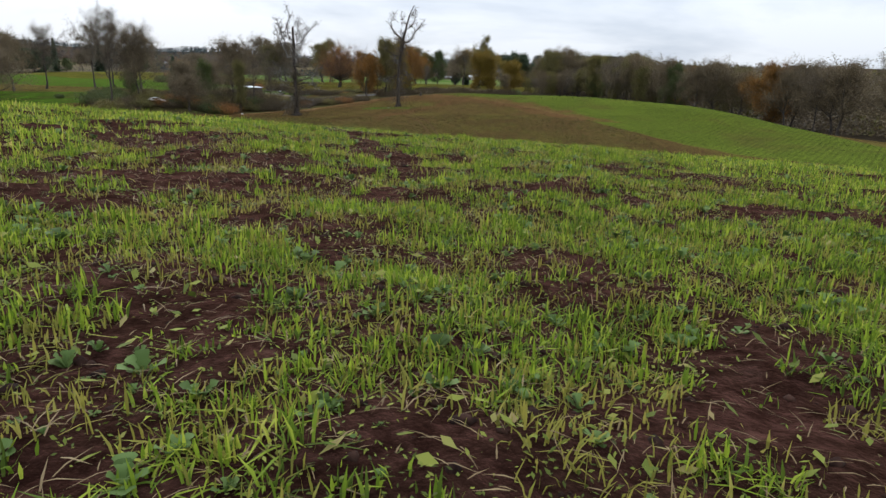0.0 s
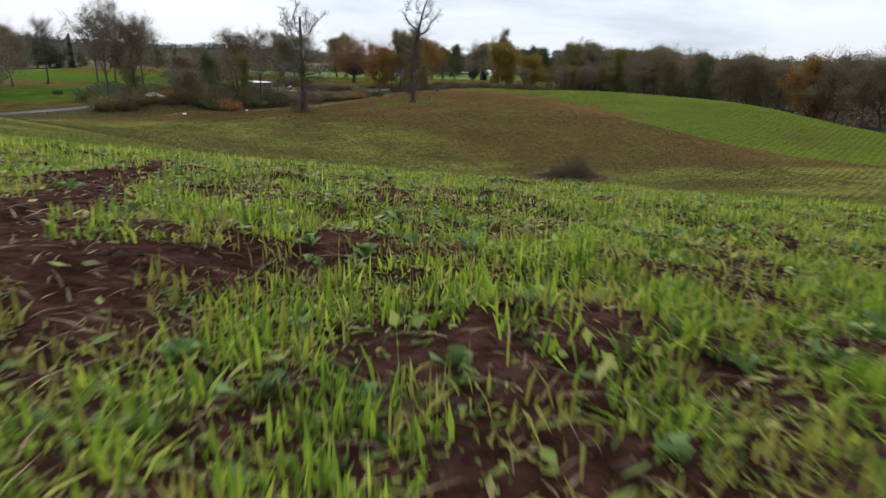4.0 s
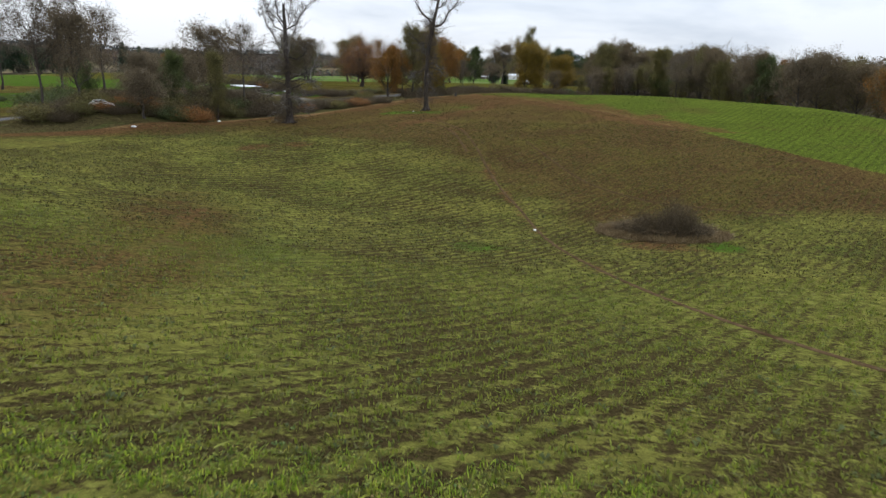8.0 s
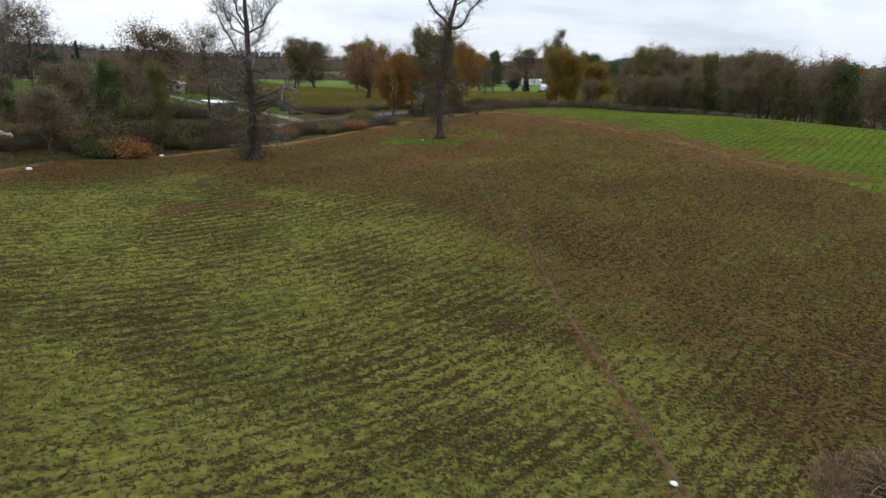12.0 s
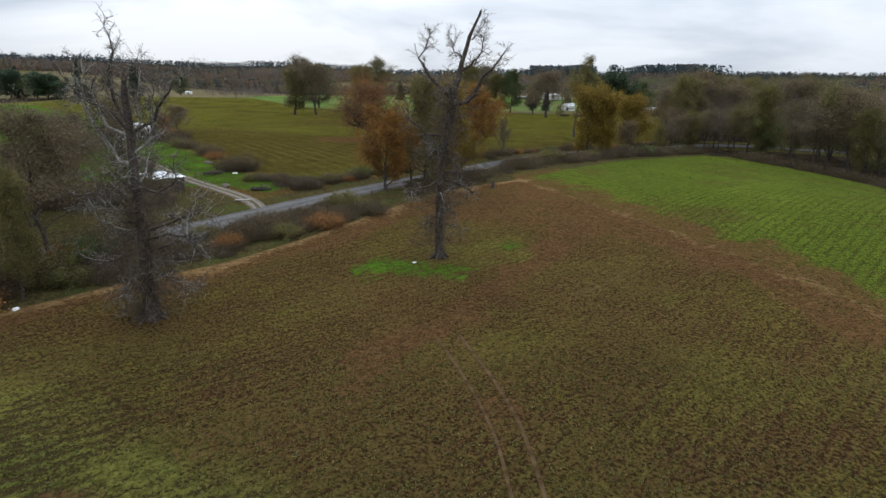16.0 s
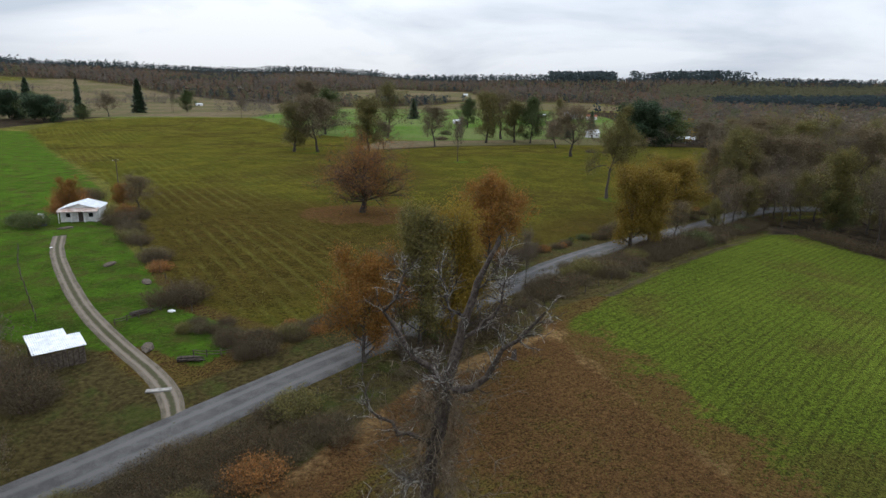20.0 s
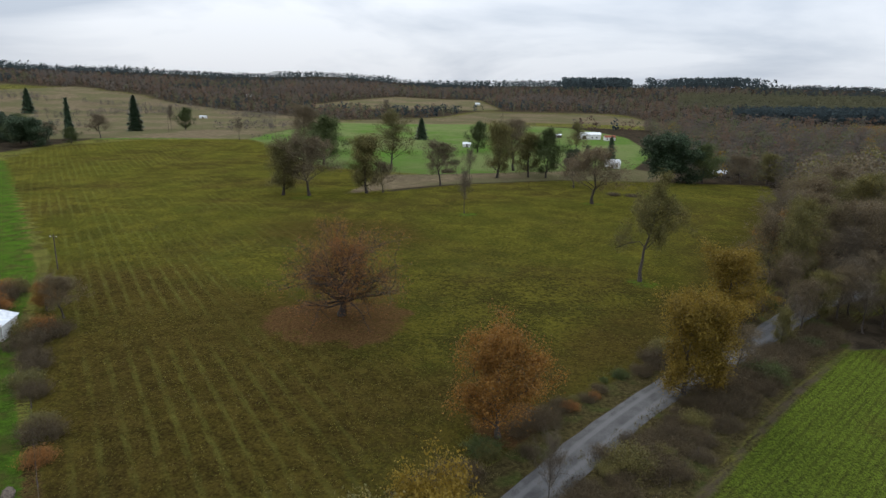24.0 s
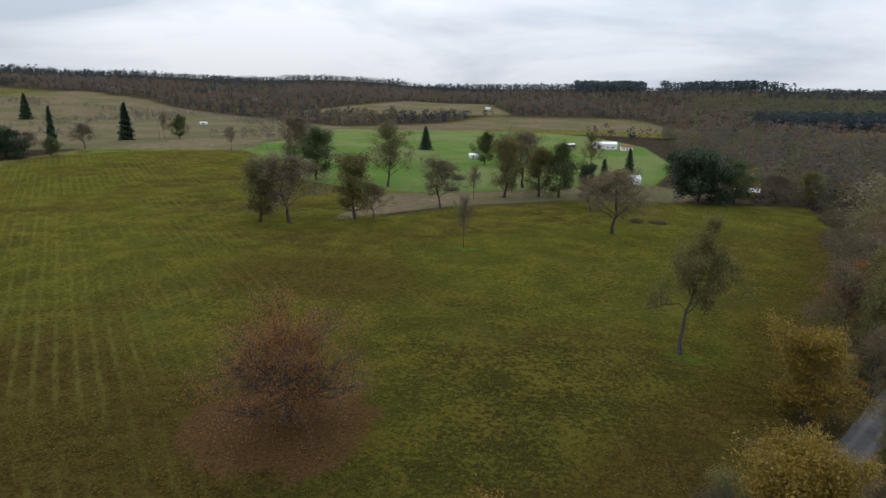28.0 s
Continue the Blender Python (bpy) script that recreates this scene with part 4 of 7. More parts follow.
def strip(name, line, width, material, label, rise=0.06, crown=0.08):
    """A road that lies on the ground: a cambered strip with worn, uneven edges."""
    d = np.gradient(line, axis=0)
    d /= np.linalg.norm(d, axis=1)[:, None]
    side = np.stack([d[:, 1], -d[:, 0]], 1)
    u = np.array([-1.06, -0.92, -0.7, -0.42, -0.15, 0.15, 0.42, 0.7, 0.92, 1.06])
    uneven = 1 + 0.12 * (grid_noise(line[:, 0], line[:, 1], 3.0, 12) - 0.5)
    p = line[:, None] + side[:, None] * (u[None, :, None] * uneven[:, None, None] * width / 2)
    mid = ground_z(line[:, 0], line[:, 1])
    z = np.where(abs(u) > 1, ground_z(p[..., 0], p[..., 1]) - 0.12, np.maximum(ground_z(p[..., 0], p[..., 1]) + rise, mid[:, None] * 0.5 + ground_z(p[..., 0], p[..., 1]) * 0.5 + rise) + crown * (1 - u ** 2) - 0.05 * np.exp(-((abs(u) - 0.42) / 0.16) ** 2))
    n, k = p.shape[:2]
    i = np.arange(n * k).reshape(n, k)
    f = np.stack([i[:-1, :-1], i[:-1, 1:], i[1:, 1:], i[1:, :-1]], -1).reshape(-1, 4)
    ob = mesh_object(name, np.concatenate([p, z[..., None]], -1).reshape(-1, 3), f, material, None, True)
    ob.data.attributes.new("across", "FLOAT", "POINT").data.foreach_set("value", np.tile(u, n).astype(np.float32))
    return tagged(ob, label, "road", kind="structure")


strip("road", road_line, 5.6, GRAVEL, "grey gravel country road with pale wheel tracks")
strip("drive", drive_line, 2.5, DIRT_TRACK, "curved dirt drive with two pale wheel ruts", 0.03, 0.05)
for line, w in zip(FIELD_TRACKS[:3], (0.26, 0.22, 0.2)):
    strip("field_track", resample(line, 0.8), w, TRACK_SOIL, "narrow bare wheel track worn into the crop", 0.05, 0.0)


# ---- trees ----
def oval(r, low=0.35):
    """Reach of the limbs by height: widest below the middle, narrow at the top."""
    return lambda t: r * (low + (1 - low) * math.sin(math.pi * min(1, 0.1 + 0.9 * t) ** 0.8))


KINDS = {
    "olive": (make_tree("tree", "broad roadside tree with thinning olive and ochre leaves", 11, 13.5, 0.30, 24, 0.10, oval(4.7), 0.75, 5, 7, OLIVE, 20000, 0.125, 0.5), 15.5),
    "olive_tall": (make_tree("tree", "tall slender tree with thinning olive leaves", 12, 17, 0.28, 24, 0.18, oval(5.8, 0.4), 0.75, 5, 7, OLIVE, 16000, 0.125, 0.55, wander=0.2), 19),
    "orange": (make_tree("tree", "dense autumn tree with orange and ochre leaves", 13, 12, 0.30, 23, 0.06, oval(5.2, 0.5), 0.7, 5, 6, ORANGE, 28000, 0.13, 0.55), 14.5),
    "golden": (make_tree("tree", "dense autumn tree with golden ochre leaves", 19, 12, 0.30, 23, 0.06, oval(5.2, 0.5), 0.7, 5, 6, GOLD, 28000, 0.13, 0.55), 14.5),
    "brown": (make_tree("tree", "autumn tree with sparse brown leaves", 14, 13, 0.30, 24, 0.24, oval(6.2, 0.45), 0.5, 6, 7, BROWN, 17000, 0.115, 0.42, wander=0.2), 16),
    "bare": (make_tree("tree", "bare grey-brown tree with fine twigs and a few last leaves", 15, 14, 0.27, 24, 0.34, oval(6.4, 0.45), 0.6, 8, 8, GREY_LEAF, 6500, 0.10, 0.4, wander=0.22), 17.5),
    "green": (make_tree("tree", "dark green leafy tree with a full crown", 16, 13, 0.28, 21, 0.08, oval(5.0), 0.65, 5, 6, GREENLEAF, 24000, 0.135, 0.55), 15.5),
    "oak": (make_tree("oak_tree", "wide rounded oak with rust-brown leaves, alone in the meadow", 27, 11.5, 0.62, 60, 0.21, lambda t: 3.0 + 7.2 * (1 - t) ** 0.6, 0.24, 7, 9, RUST, 30000, 0.095, 0.36, bark=DEAD_WOOD, droop=0.02, thick=0.42, wander=0.22, low=1.6), 14.8),
    "crooked": (make_tree("tree", "crooked thin-crowned tree with ochre leaves in the meadow", 18, 13, 0.36, 17, 0.34, oval(5.6, 0.5), 0.35, 6, 7, OLIVE, 20000, 0.125, 0.42, lean=(0.2, 0.0), wander=0.28), 15),
}


def conifer(name, label, seed, height, spread, count):
    """A fir: straight trunk with whorls of drooping needle boughs."""
    rng = np.random.default_rng(seed)
    tree = thing(name, Matrix(), label, "conifer")
    v, f = tubes([(np.array([(0, 0, -0.3), (0, 0, height * 0.5), (0, 0, height)]), [0.3, 0.18, 0.02])], 6)
    mesh_object("trunk", v, f, BARK, tree, True)
    t = np.sort(rng.uniform(0.03, 1, count) ** 1.25)
    a = rng.uniform(0, 2 * math.pi, count)
    r = spread * (1 - t) ** 0.75 * np.sqrt(rng.uniform(0.15, 1, count)) * (0.75 + 0.3 * np.sin(a * 3 + t * 40))
    c = np.stack([np.cos(a) * r, np.sin(a) * r, t * height - 0.2 * r], 1)
    out = np.stack([np.cos(a), np.sin(a), -0.35 + 0 * a], 1) + rng.normal(0, 0.25, (count, 3))
    side = np.cross(out, (0, 0, 1.0)) + rng.normal(0, 0.25, (count, 3))
    s = rng.uniform(0.35, 0.8, (count, 1)) * height / 15
    q = np.stack([c - out * s, c + side * s * 0.5 - (0, 0, 0.12), c + out * s * 1.2, c - side * s * 0.5 - (0, 0, 0.12)], 1)
    tagged(mesh_object("crown", q.reshape(-1, 3), np.arange(count * 4).reshape(-1, 4), NEEDLES, tree), kind="stuff")
    return tree


KINDS["conifer"] = (conifer("fir_tree", "dark green conical fir standing in pasture", 21, 16, 5.2, 3000), 16)
KINDS["cypress"] = (conifer("fir_tree", "narrow dark green conifer in a field", 22, 17, 3.2, 2400), 17)
KINDS["dark_clump"] = (make_tree("evergreen_tree", "massive dark evergreen tree beside the straw field", 23, 15, 0.5, 26, 0.03, oval(8.0, 0.7), 0.6, 4, 7, NEEDLES, 40000, 0.30, 0.8), 18.5)
USED = set()


def plant_tree(kind, x, y, height, wide=1.0, turn=0.0, group="", label=""):
    """The first of a kind is moved to its place; the others are copies that share its meshes."""
    ob, top = KINDS[kind]
    m = place(x, y, turn, height / top, wide, 0.1)
    if kind in USED:
        ob = copy_thing(ob, Matrix())
    USED.add(kind)
    ob.matrix_basis = m
    return tagged(ob, label, "", group)


# single trees along the road and in the fields: kind, x, y, height, width factor, turn
BY_ROAD = [
    ("orange", -25.5, 208, 13.5, 0.95, 10), ("olive", -19.8, 212, 18, 0.85, 40), ("orange", -13.5, 250.5, 15.5, 1.1, 80), ("golden", -15, 222, 11, 0.95, 150), ("brown", -22.5, 216, 12, 0.9, 70), ("golden", -16.5, 217, 17, 0.85, 270), ("bare", -7, 236.5, 10, 0.6, 0),
    ("golden", 13.6, 269, 16.5, 1.1, 200), ("golden", 17.5, 272, 15, 0.95, 300), ("golden", 30.5, 309, 15.5, 1.3, 130), ("brown", 33, 316, 13, 0.9, 20),
    ("bare", -53.2, 182.2, 18.2, 1.0, 40), ("brown", -54.4, 168.1, 17.8, 0.9, 50), ("conifer", -73, 175.5, 11.7, 0.6, 0), ("green", -61.6, 164.8, 12, 0.85, 0), ("brown", -58.4, 147.5, 8.6, 1.45, 130), ("bare", -84.3, 180.6, 20.2, 1.05, 0),
    ("brown", -70.6, 150, 17.1, 0.8, 60), ("bare", -75.5, 148, 20, 0.95, 100), ("bare", -99, 195, 24.7, 0.75, 120), ("bare", -122.8, 200, 19.3, 1.0, 210), ("brown", -125, 188, 17.5, 0.9, 10), ("green", -84, 173, 8, 0.9, 70),
    ("olive", -50.5, 159, 12.5, 0.62, 20), ("brown", -63, 157, 12, 1.0, 5), ("brown", -67, 167, 12, 1.0, 310), ("brown", -116, 168, 18, 1.1, 80),
    ("green", -121, 150, 15, 1.2, 0), ("brown", -105, 150, 16, 1.1, 20), ("bare", -136, 185, 18, 1.0, 0), ("brown", -141, 165, 18, 1.1, 0), ("bare", -47.5, 177, 11, 0.9, 20), ("bare", -112, 208, 20, 1.0, 0), ("brown", -66, 180, 11, 1.0, 0), ("brown", -72, 199, 10, 1.1, 30), ("brown", -78, 206, 12, 1.1, 90), ("orange", -84, 212, 9, 1.0, 10), ("brown", -69, 190, 9, 1.2, 130), ("orange", -111, 271, 8, 1.0, 30), ("brown", -97, 276, 9, 1.1, 60), ("orange", -103, 279, 6, 1.2, 90),
    ("green", -131, 172, 15, 1.1, 0), ("brown", -100, 136, 17, 1.1, 20), ("brown", -112, 128, 18, 1.1, 80), ("brown", -130, 140, 17, 1.1, 40),
]
IN_FIELDS = [
    ("oak", *OAK_AT, 17.6, 1.0, 20), ("crooked", 15.8, 331, 25, 0.75, 0), ("brown", 11, 430, 23.6, 1.38, 140), ("bare", -36, 398, 17, 0.6, 0), ("brown", -55.5, 466, 21.8, 1.13, 33),
    ("brown", -103, 422, 26, 1.38, 70), ("olive", -114, 421, 22.4, 1.45, 12), ("olive", -82, 434, 24.8, 1.30, 200), ("brown", -76, 438, 14.2, 1.13, 20), ("olive_tall", -93, 523, 31.9, 1.30, 10), ("green", -136, 535, 28.3, 1.38, 0),
    ("brown", -150, 545, 35.4, 0.82, 40), ("olive", -32, 504, 28.3, 1.21, 9), ("brown", -25, 540, 30.7, 1.30, 90), ("olive", -16, 512, 23.6, 1.30, 120), ("green", -7, 512, 26, 1.06, 55), ("bare", -45, 495, 16, 0.8, 0),
    ("green", -55, 632, 22, 1.13, 0), ("dark_clump", 56, 512, 23, 1.2, 0), ("green", 72, 515, 20.1, 1.30, 60), ("dark_clump", 8, 556, 11, 0.9, 100), ("cypress", 17, 560, 14, 1.3, 0), ("conifer", 37, 622, 15, 0.9, 0),
    ("conifer", -111, 711, 18, 1.2, 0), ("cypress", -374, 709, 31, 1.35, 0), ("bare", -352, 730, 24, 0.5, 0), ("green", -341, 736, 21, 1.25, 0), ("bare", -240, 640, 18, 0.9, 50), ("cypress", -367, 617, 30, 0.8, 40),
    ("brown", -345, 622, 19, 1.22, 0), ("conifer", -720, 980, 34, 1.0, 0), ("conifer", -760, 960, 24, 1.0, 0), ("olive_tall", 14, 640, 22, 1.13, 0), ("brown", 92, 520, 15.3, 1.45, 0), ("olive", 104, 517, 16.5, 1.45, 0),
    ("bare", -215, 1010, 30, 0.9, 0), ("brown", 6, 477, 14.2, 1.45, 0), ("dark_clump", -352, 560, 18, 1.50, 0), ("green", -372, 575, 21, 1.30, 0), ("dark_clump", -395, 580, 20, 1.00, 60), ("brown", -362, 590, 15, 1.30, 0), ("green", -335, 578, 12, 1.50, 90), ("dark_clump", -415, 600, 21, 1.10, 0),
]
for kind, x, y, h, w, turn in BY_ROAD:
    plant_tree(kind, x, y, h, w, turn, "trees along the road")
for kind, x, y, h, w, turn in IN_FIELDS:
    plant_tree(kind, x, y, h, w, turn, "trees in the fields")

for x, y, h, kind in ((45, 309, 11, "brown"), (49.5, 313, 12, "olive"), (55, 317, 13, "brown"), (60, 322, 14, "bare"), (66, 328, 14, "brown"), (58, 311, 12, "bare"), (64, 316, 14, "olive_tall"), (71, 324, 15, "brown"), (70, 310, 14, "green"), (78, 332, 16, "brown"),
                      (46, 322, 13, "brown"), (52, 331, 15, "olive"), (60, 341, 16, "brown"), (70, 347, 16, "bare"), (80, 338, 15, "olive_tall"), (37, 297, 8, "olive"), (41.5, 304, 9, "bare"), (24.5, 281, 9, "brown")):
    plant_tree(kind, x, y, h, 1.0, x * 37, "trees along the road")

# the wood by the far bend of the road: one tree every few metres
wood_rng = np.random.default_rng(31)
WOOD = [(64, 306), (72, 292), (86, 262), (100, 215), (112, 150), (160, 120), (250, 180), (270, 330), (240, 480), (128, 515), (108, 490), (84, 420), (66, 376), (50, 346), (38, 322), (44, 320), (60, 344), (78, 356), (96, 360), (98, 352), (80, 342)]
spots = []
while len(spots) < 420:
    x, y = wood_rng.uniform(38, 230), wood_rng.uniform(125, 512)
    if region(np.array(x), np.array(y), WOOD, 0.5) < 0.5 or line_distance(np.array(x), np.array(y), ROAD) < 6 or any((x - a) ** 2 + (y - b) ** 2 < 20 for a, b in spots):
        continue
    spots.append((x, y))
deep = [(x, y) for x, y in spots if x > 118 or y > 420]          # never near: joined further down
for x, y in spots:
    kind = wood_rng.choice(["olive_tall", "brown", "bare", "olive", "orange", "green"], p=[0.24, 0.30, 0.20, 0.17, 0.04, 0.05])
    h, w, turn = wood_rng.uniform(16, 24) + 2.0 * (y > 360), wood_rng.uniform(0.85, 1.2), wood_rng.uniform(0, 360)
    if (x, y) not in deep:
        plant_tree(str(kind), x, y, h, w, turn, "trees of the wood")


# ---- the two dead trees ----
def snag(name, label, at, trunk, radii, limbs, seed, crown_from, bleached):
    """A dead tree: furrowed trunk with a broken top, crooked limbs and brittle twigs."""
    rng = np.random.default_rng(seed)
    tree = thing(name, place(*at, 0, 1, 1, 0.0), label, "dead tree")
    trunk = np.array(trunk, float)
    fine = np.linspace(0, len(trunk) - 1, 30)
    p = np.stack([np.interp(fine, range(len(trunk)), trunk[:, k]) for k in range(3)], 1)
    p[1:, :2] += rng.normal(0, 0.035, (29, 2))
    r = np.interp(fine, range(len(trunk)), radii) * (1 + rng.normal(0, 0.03, 30))
    v, f = tubes([(p, r)], 14)
    ang = np.tile(np.arange(14), 30)
    axis = np.repeat(p, 14, 0)
    v = axis + (v - axis) * (1 + 0.09 * np.sin(ang * 2.7) + rng.normal(0, 0.035, len(v)))[:, None]
    v[-14:, 2] += rng.uniform(-0.5, 0.5, 14)          # splintered top
    mesh_object("trunk", v, f, DEAD_WOOD, tree, True)
    roots = []
    for a in np.arange(0, 6.2, 0.9):
        d = np.array((math.cos(a), math.sin(a), 0))
        roots.append((np.array([d * radii[0] * 0.5 + (0, 0, 0.6), d * radii[0] * 1.05 + (0, 0, 0.15), d * radii[0] * 1.9 + (0, 0, -0.15)]), [0.2, 0.16, 0.06]))
    v, f = tubes(roots, 6)
    mesh_object("root_flare", v, f, DEAD_WOOD, tree, True)
    for h, az, length, rise, bend, thick, *way in limbs:
        if way:                                        # a limb with a course of its own
            q = np.array(way[0], float)
            at = np.linspace(0, len(q) - 1, 9)
            l1 = np.stack([np.interp(at, range(len(q)), q[:, j]) for j in range(3)], 1)
            l1[1:] += rng.normal(0, 0.11, (8, 3))
        else:
            start = p[int(np.interp(h, p[:, 2], np.arange(30)))]
            a = radians(az)
            l1 = bent(rng, start, (math.cos(a), math.sin(a), rise), length, 9, 0.24, bend * 1.5)
        v, f = tubes([(l1, np.linspace(thick * 1.05, thick * 0.25, 9))], 7)
        limb = mesh_object("limb", v, f, PALE_WOOD if (az < 0 if way else rng.uniform() < bleached * 0.9) else DEAD_WOOD, tree, True)
        subs, pale = [], []
        spray = 3.4 if way else length                 # how far the side shoots reach
        for _ in range(int(6 + length * (3.4 if h > crown_from else 2.6))):
            q = rng.integers(2, 9)
            d = l1[q] - l1[q - 1]
            d = d / np.linalg.norm(d) + rng.normal(0, 0.8, 3) + (0, 0, 0.25 if h > crown_from else 0.0)
            l2 = bent(rng, l1[q], d, spray * rng.uniform(0.22, 0.52), 6, 0.3, bend * 0.6)
            (pale if rng.uniform() < bleached * 1.2 else subs).append((l2, np.linspace(min(thick * 0.24, 0.03), 0.012, 6)))
            for _ in range(12 if h > crown_from else 10):
                q2 = rng.integers(1, 6)
                d = l2[q2] - l2[q2 - 1]
                d = d / np.linalg.norm(d) + rng.normal(0, 0.8, 3)
                l3 = bent(rng, l2[q2], d, spray * rng.uniform(0.08, 0.24), 4, 0.4, 0.02)
                (pale if rng.uniform() < bleached else subs).append((l3, np.linspace(0.015, 0.006, 4)))
        for parts, mat, nm in ((subs, DEAD_WOOD, "twig"), (pale, PALE_WOOD, "bleached_twig")):
            if parts:
                v, f = tubes(parts, 4)
                tagged(mesh_object(nm, v, f, mat, limb), kind="stuff")
    sprouts = []                                       # brittle shoots all round the trunk
    for _ in range(250):
        start = p[int(rng.uniform(0.16, 0.68) * 29)]
        a = rng.uniform(0, 2 * math.pi)
        l1 = bent(rng, start, (math.cos(a), math.sin(a), rng.normal(0.15, 0.5)), rng.uniform(1.4, 4.6), 6, 0.28, -0.02)
        sprouts.append((l1, np.linspace(0.032, 0.012, 6)))
        for _ in range(9):
            q = rng.integers(1, 6)
            d = (l1[q] - l1[q - 1]) / np.linalg.norm(l1[q] - l1[q - 1]) + rng.normal(0, 0.8, 3)
            sprouts.append((bent(rng, l1[q], d, rng.uniform(0.4, 1.3), 4, 0.35, 0.0), np.linspace(0.022, 0.011, 4)))
    v, f = tubes(sprouts, 3)
    tagged(mesh_object("shoot", v, f, TWIG, tree), kind="stuff")
    return tree


snag("dead_tree", "tall dead tree with a leaning broken top and crooked bare limbs", SNAG_AT,
     [(0, 0, -0.3), (0, 0, 1.2), (-0.1, 0, 4), (0, 0.1, 8), (0.3, 0.1, 11.5), (0.8, 0, 14.2), (1.3, -0.1, 17), (2.0, 0, 20), (2.7, 0, 22.6), (3.9, 0.1, 25.2)],
     [0.72, 0.44, 0.38, 0.36, 0.34, 0.38, 0.31, 0.23, 0.17, 0.08],
     [(16, 1, 8, 0, 0, 0.24, [(1.2, 0, 16.4), (2.4, 0.3, 16.6), (3.5, 0.4, 17.3), (4.2, 0.2, 18.8), (5.4, 0, 19.8), (6.3, -0.3, 21.6)]), (16, 1, 7, 0, 0, 0.20, [(1.1, 0, 16.6), (-0.3, -0.2, 18.0), (-1.7, 0.2, 19.2), (-2.2, 0.1, 20.6), (-1.6, 0, 21.9), (-1.2, 0.3, 23.0)]),
      (19, 1, 4.5, 0, 0, 0.13, [(1.9, 0, 19.4), (3.0, 0.4, 20.2), (4.0, 0.4, 21.6), (4.3, 0.3, 22.9)]), (20, 1, 3.6, 0, 0, 0.10, [(2.1, 0, 20.4), (1.3, -0.3, 21.4), (0.7, 0.2, 22.8)]), (13.4, 1, 4.6, 0, 0, 0.16, [(0.6, 0, 13.2), (-1.4, 0.6, 13.0), (-3.0, 0.5, 14.2), (-3.6, 0.2, 15.6)]), (22, 1, 2.6, 0, 0, 0.07, [(2.7, 0, 22.4), (3.6, 0.2, 23.0), (4.3, 0.1, 24.2)]),
      (11.2, 205, 3.4, 0.1, -0.06, 0.12), (8.6, 188, 5.2, -0.05, -0.08, 0.15), (8.8, -20, 3.6, 0.0, -0.08, 0.12), (7.6, 250, 3.0, -0.05, -0.06, 0.09), (7.2, 30, 2.8, -0.1, -0.05, 0.08), (5.2, 170, 2.4, -0.1, -0.04, 0.06), (4.6, -10, 2.6, 0.1, -0.02, 0.06), (14.6, 90, 3.4, 0.4, 0.02, 0.12), (6.4, 110, 3.0, 0.1, -0.03, 0.07), (9.5, 300, 3.2, 0.2, -0.02, 0.08), (10.5, 60, 3.0, 0.3, 0.0, 0.08), (12.2, 250, 3.2, 0.4, 0.0, 0.08), (15.5, 120, 3.6, 0.7, 0.03, 0.09), (17.2, 290, 3.4, 0.7, 0.04, 0.08)], 41, 15, 0.3)
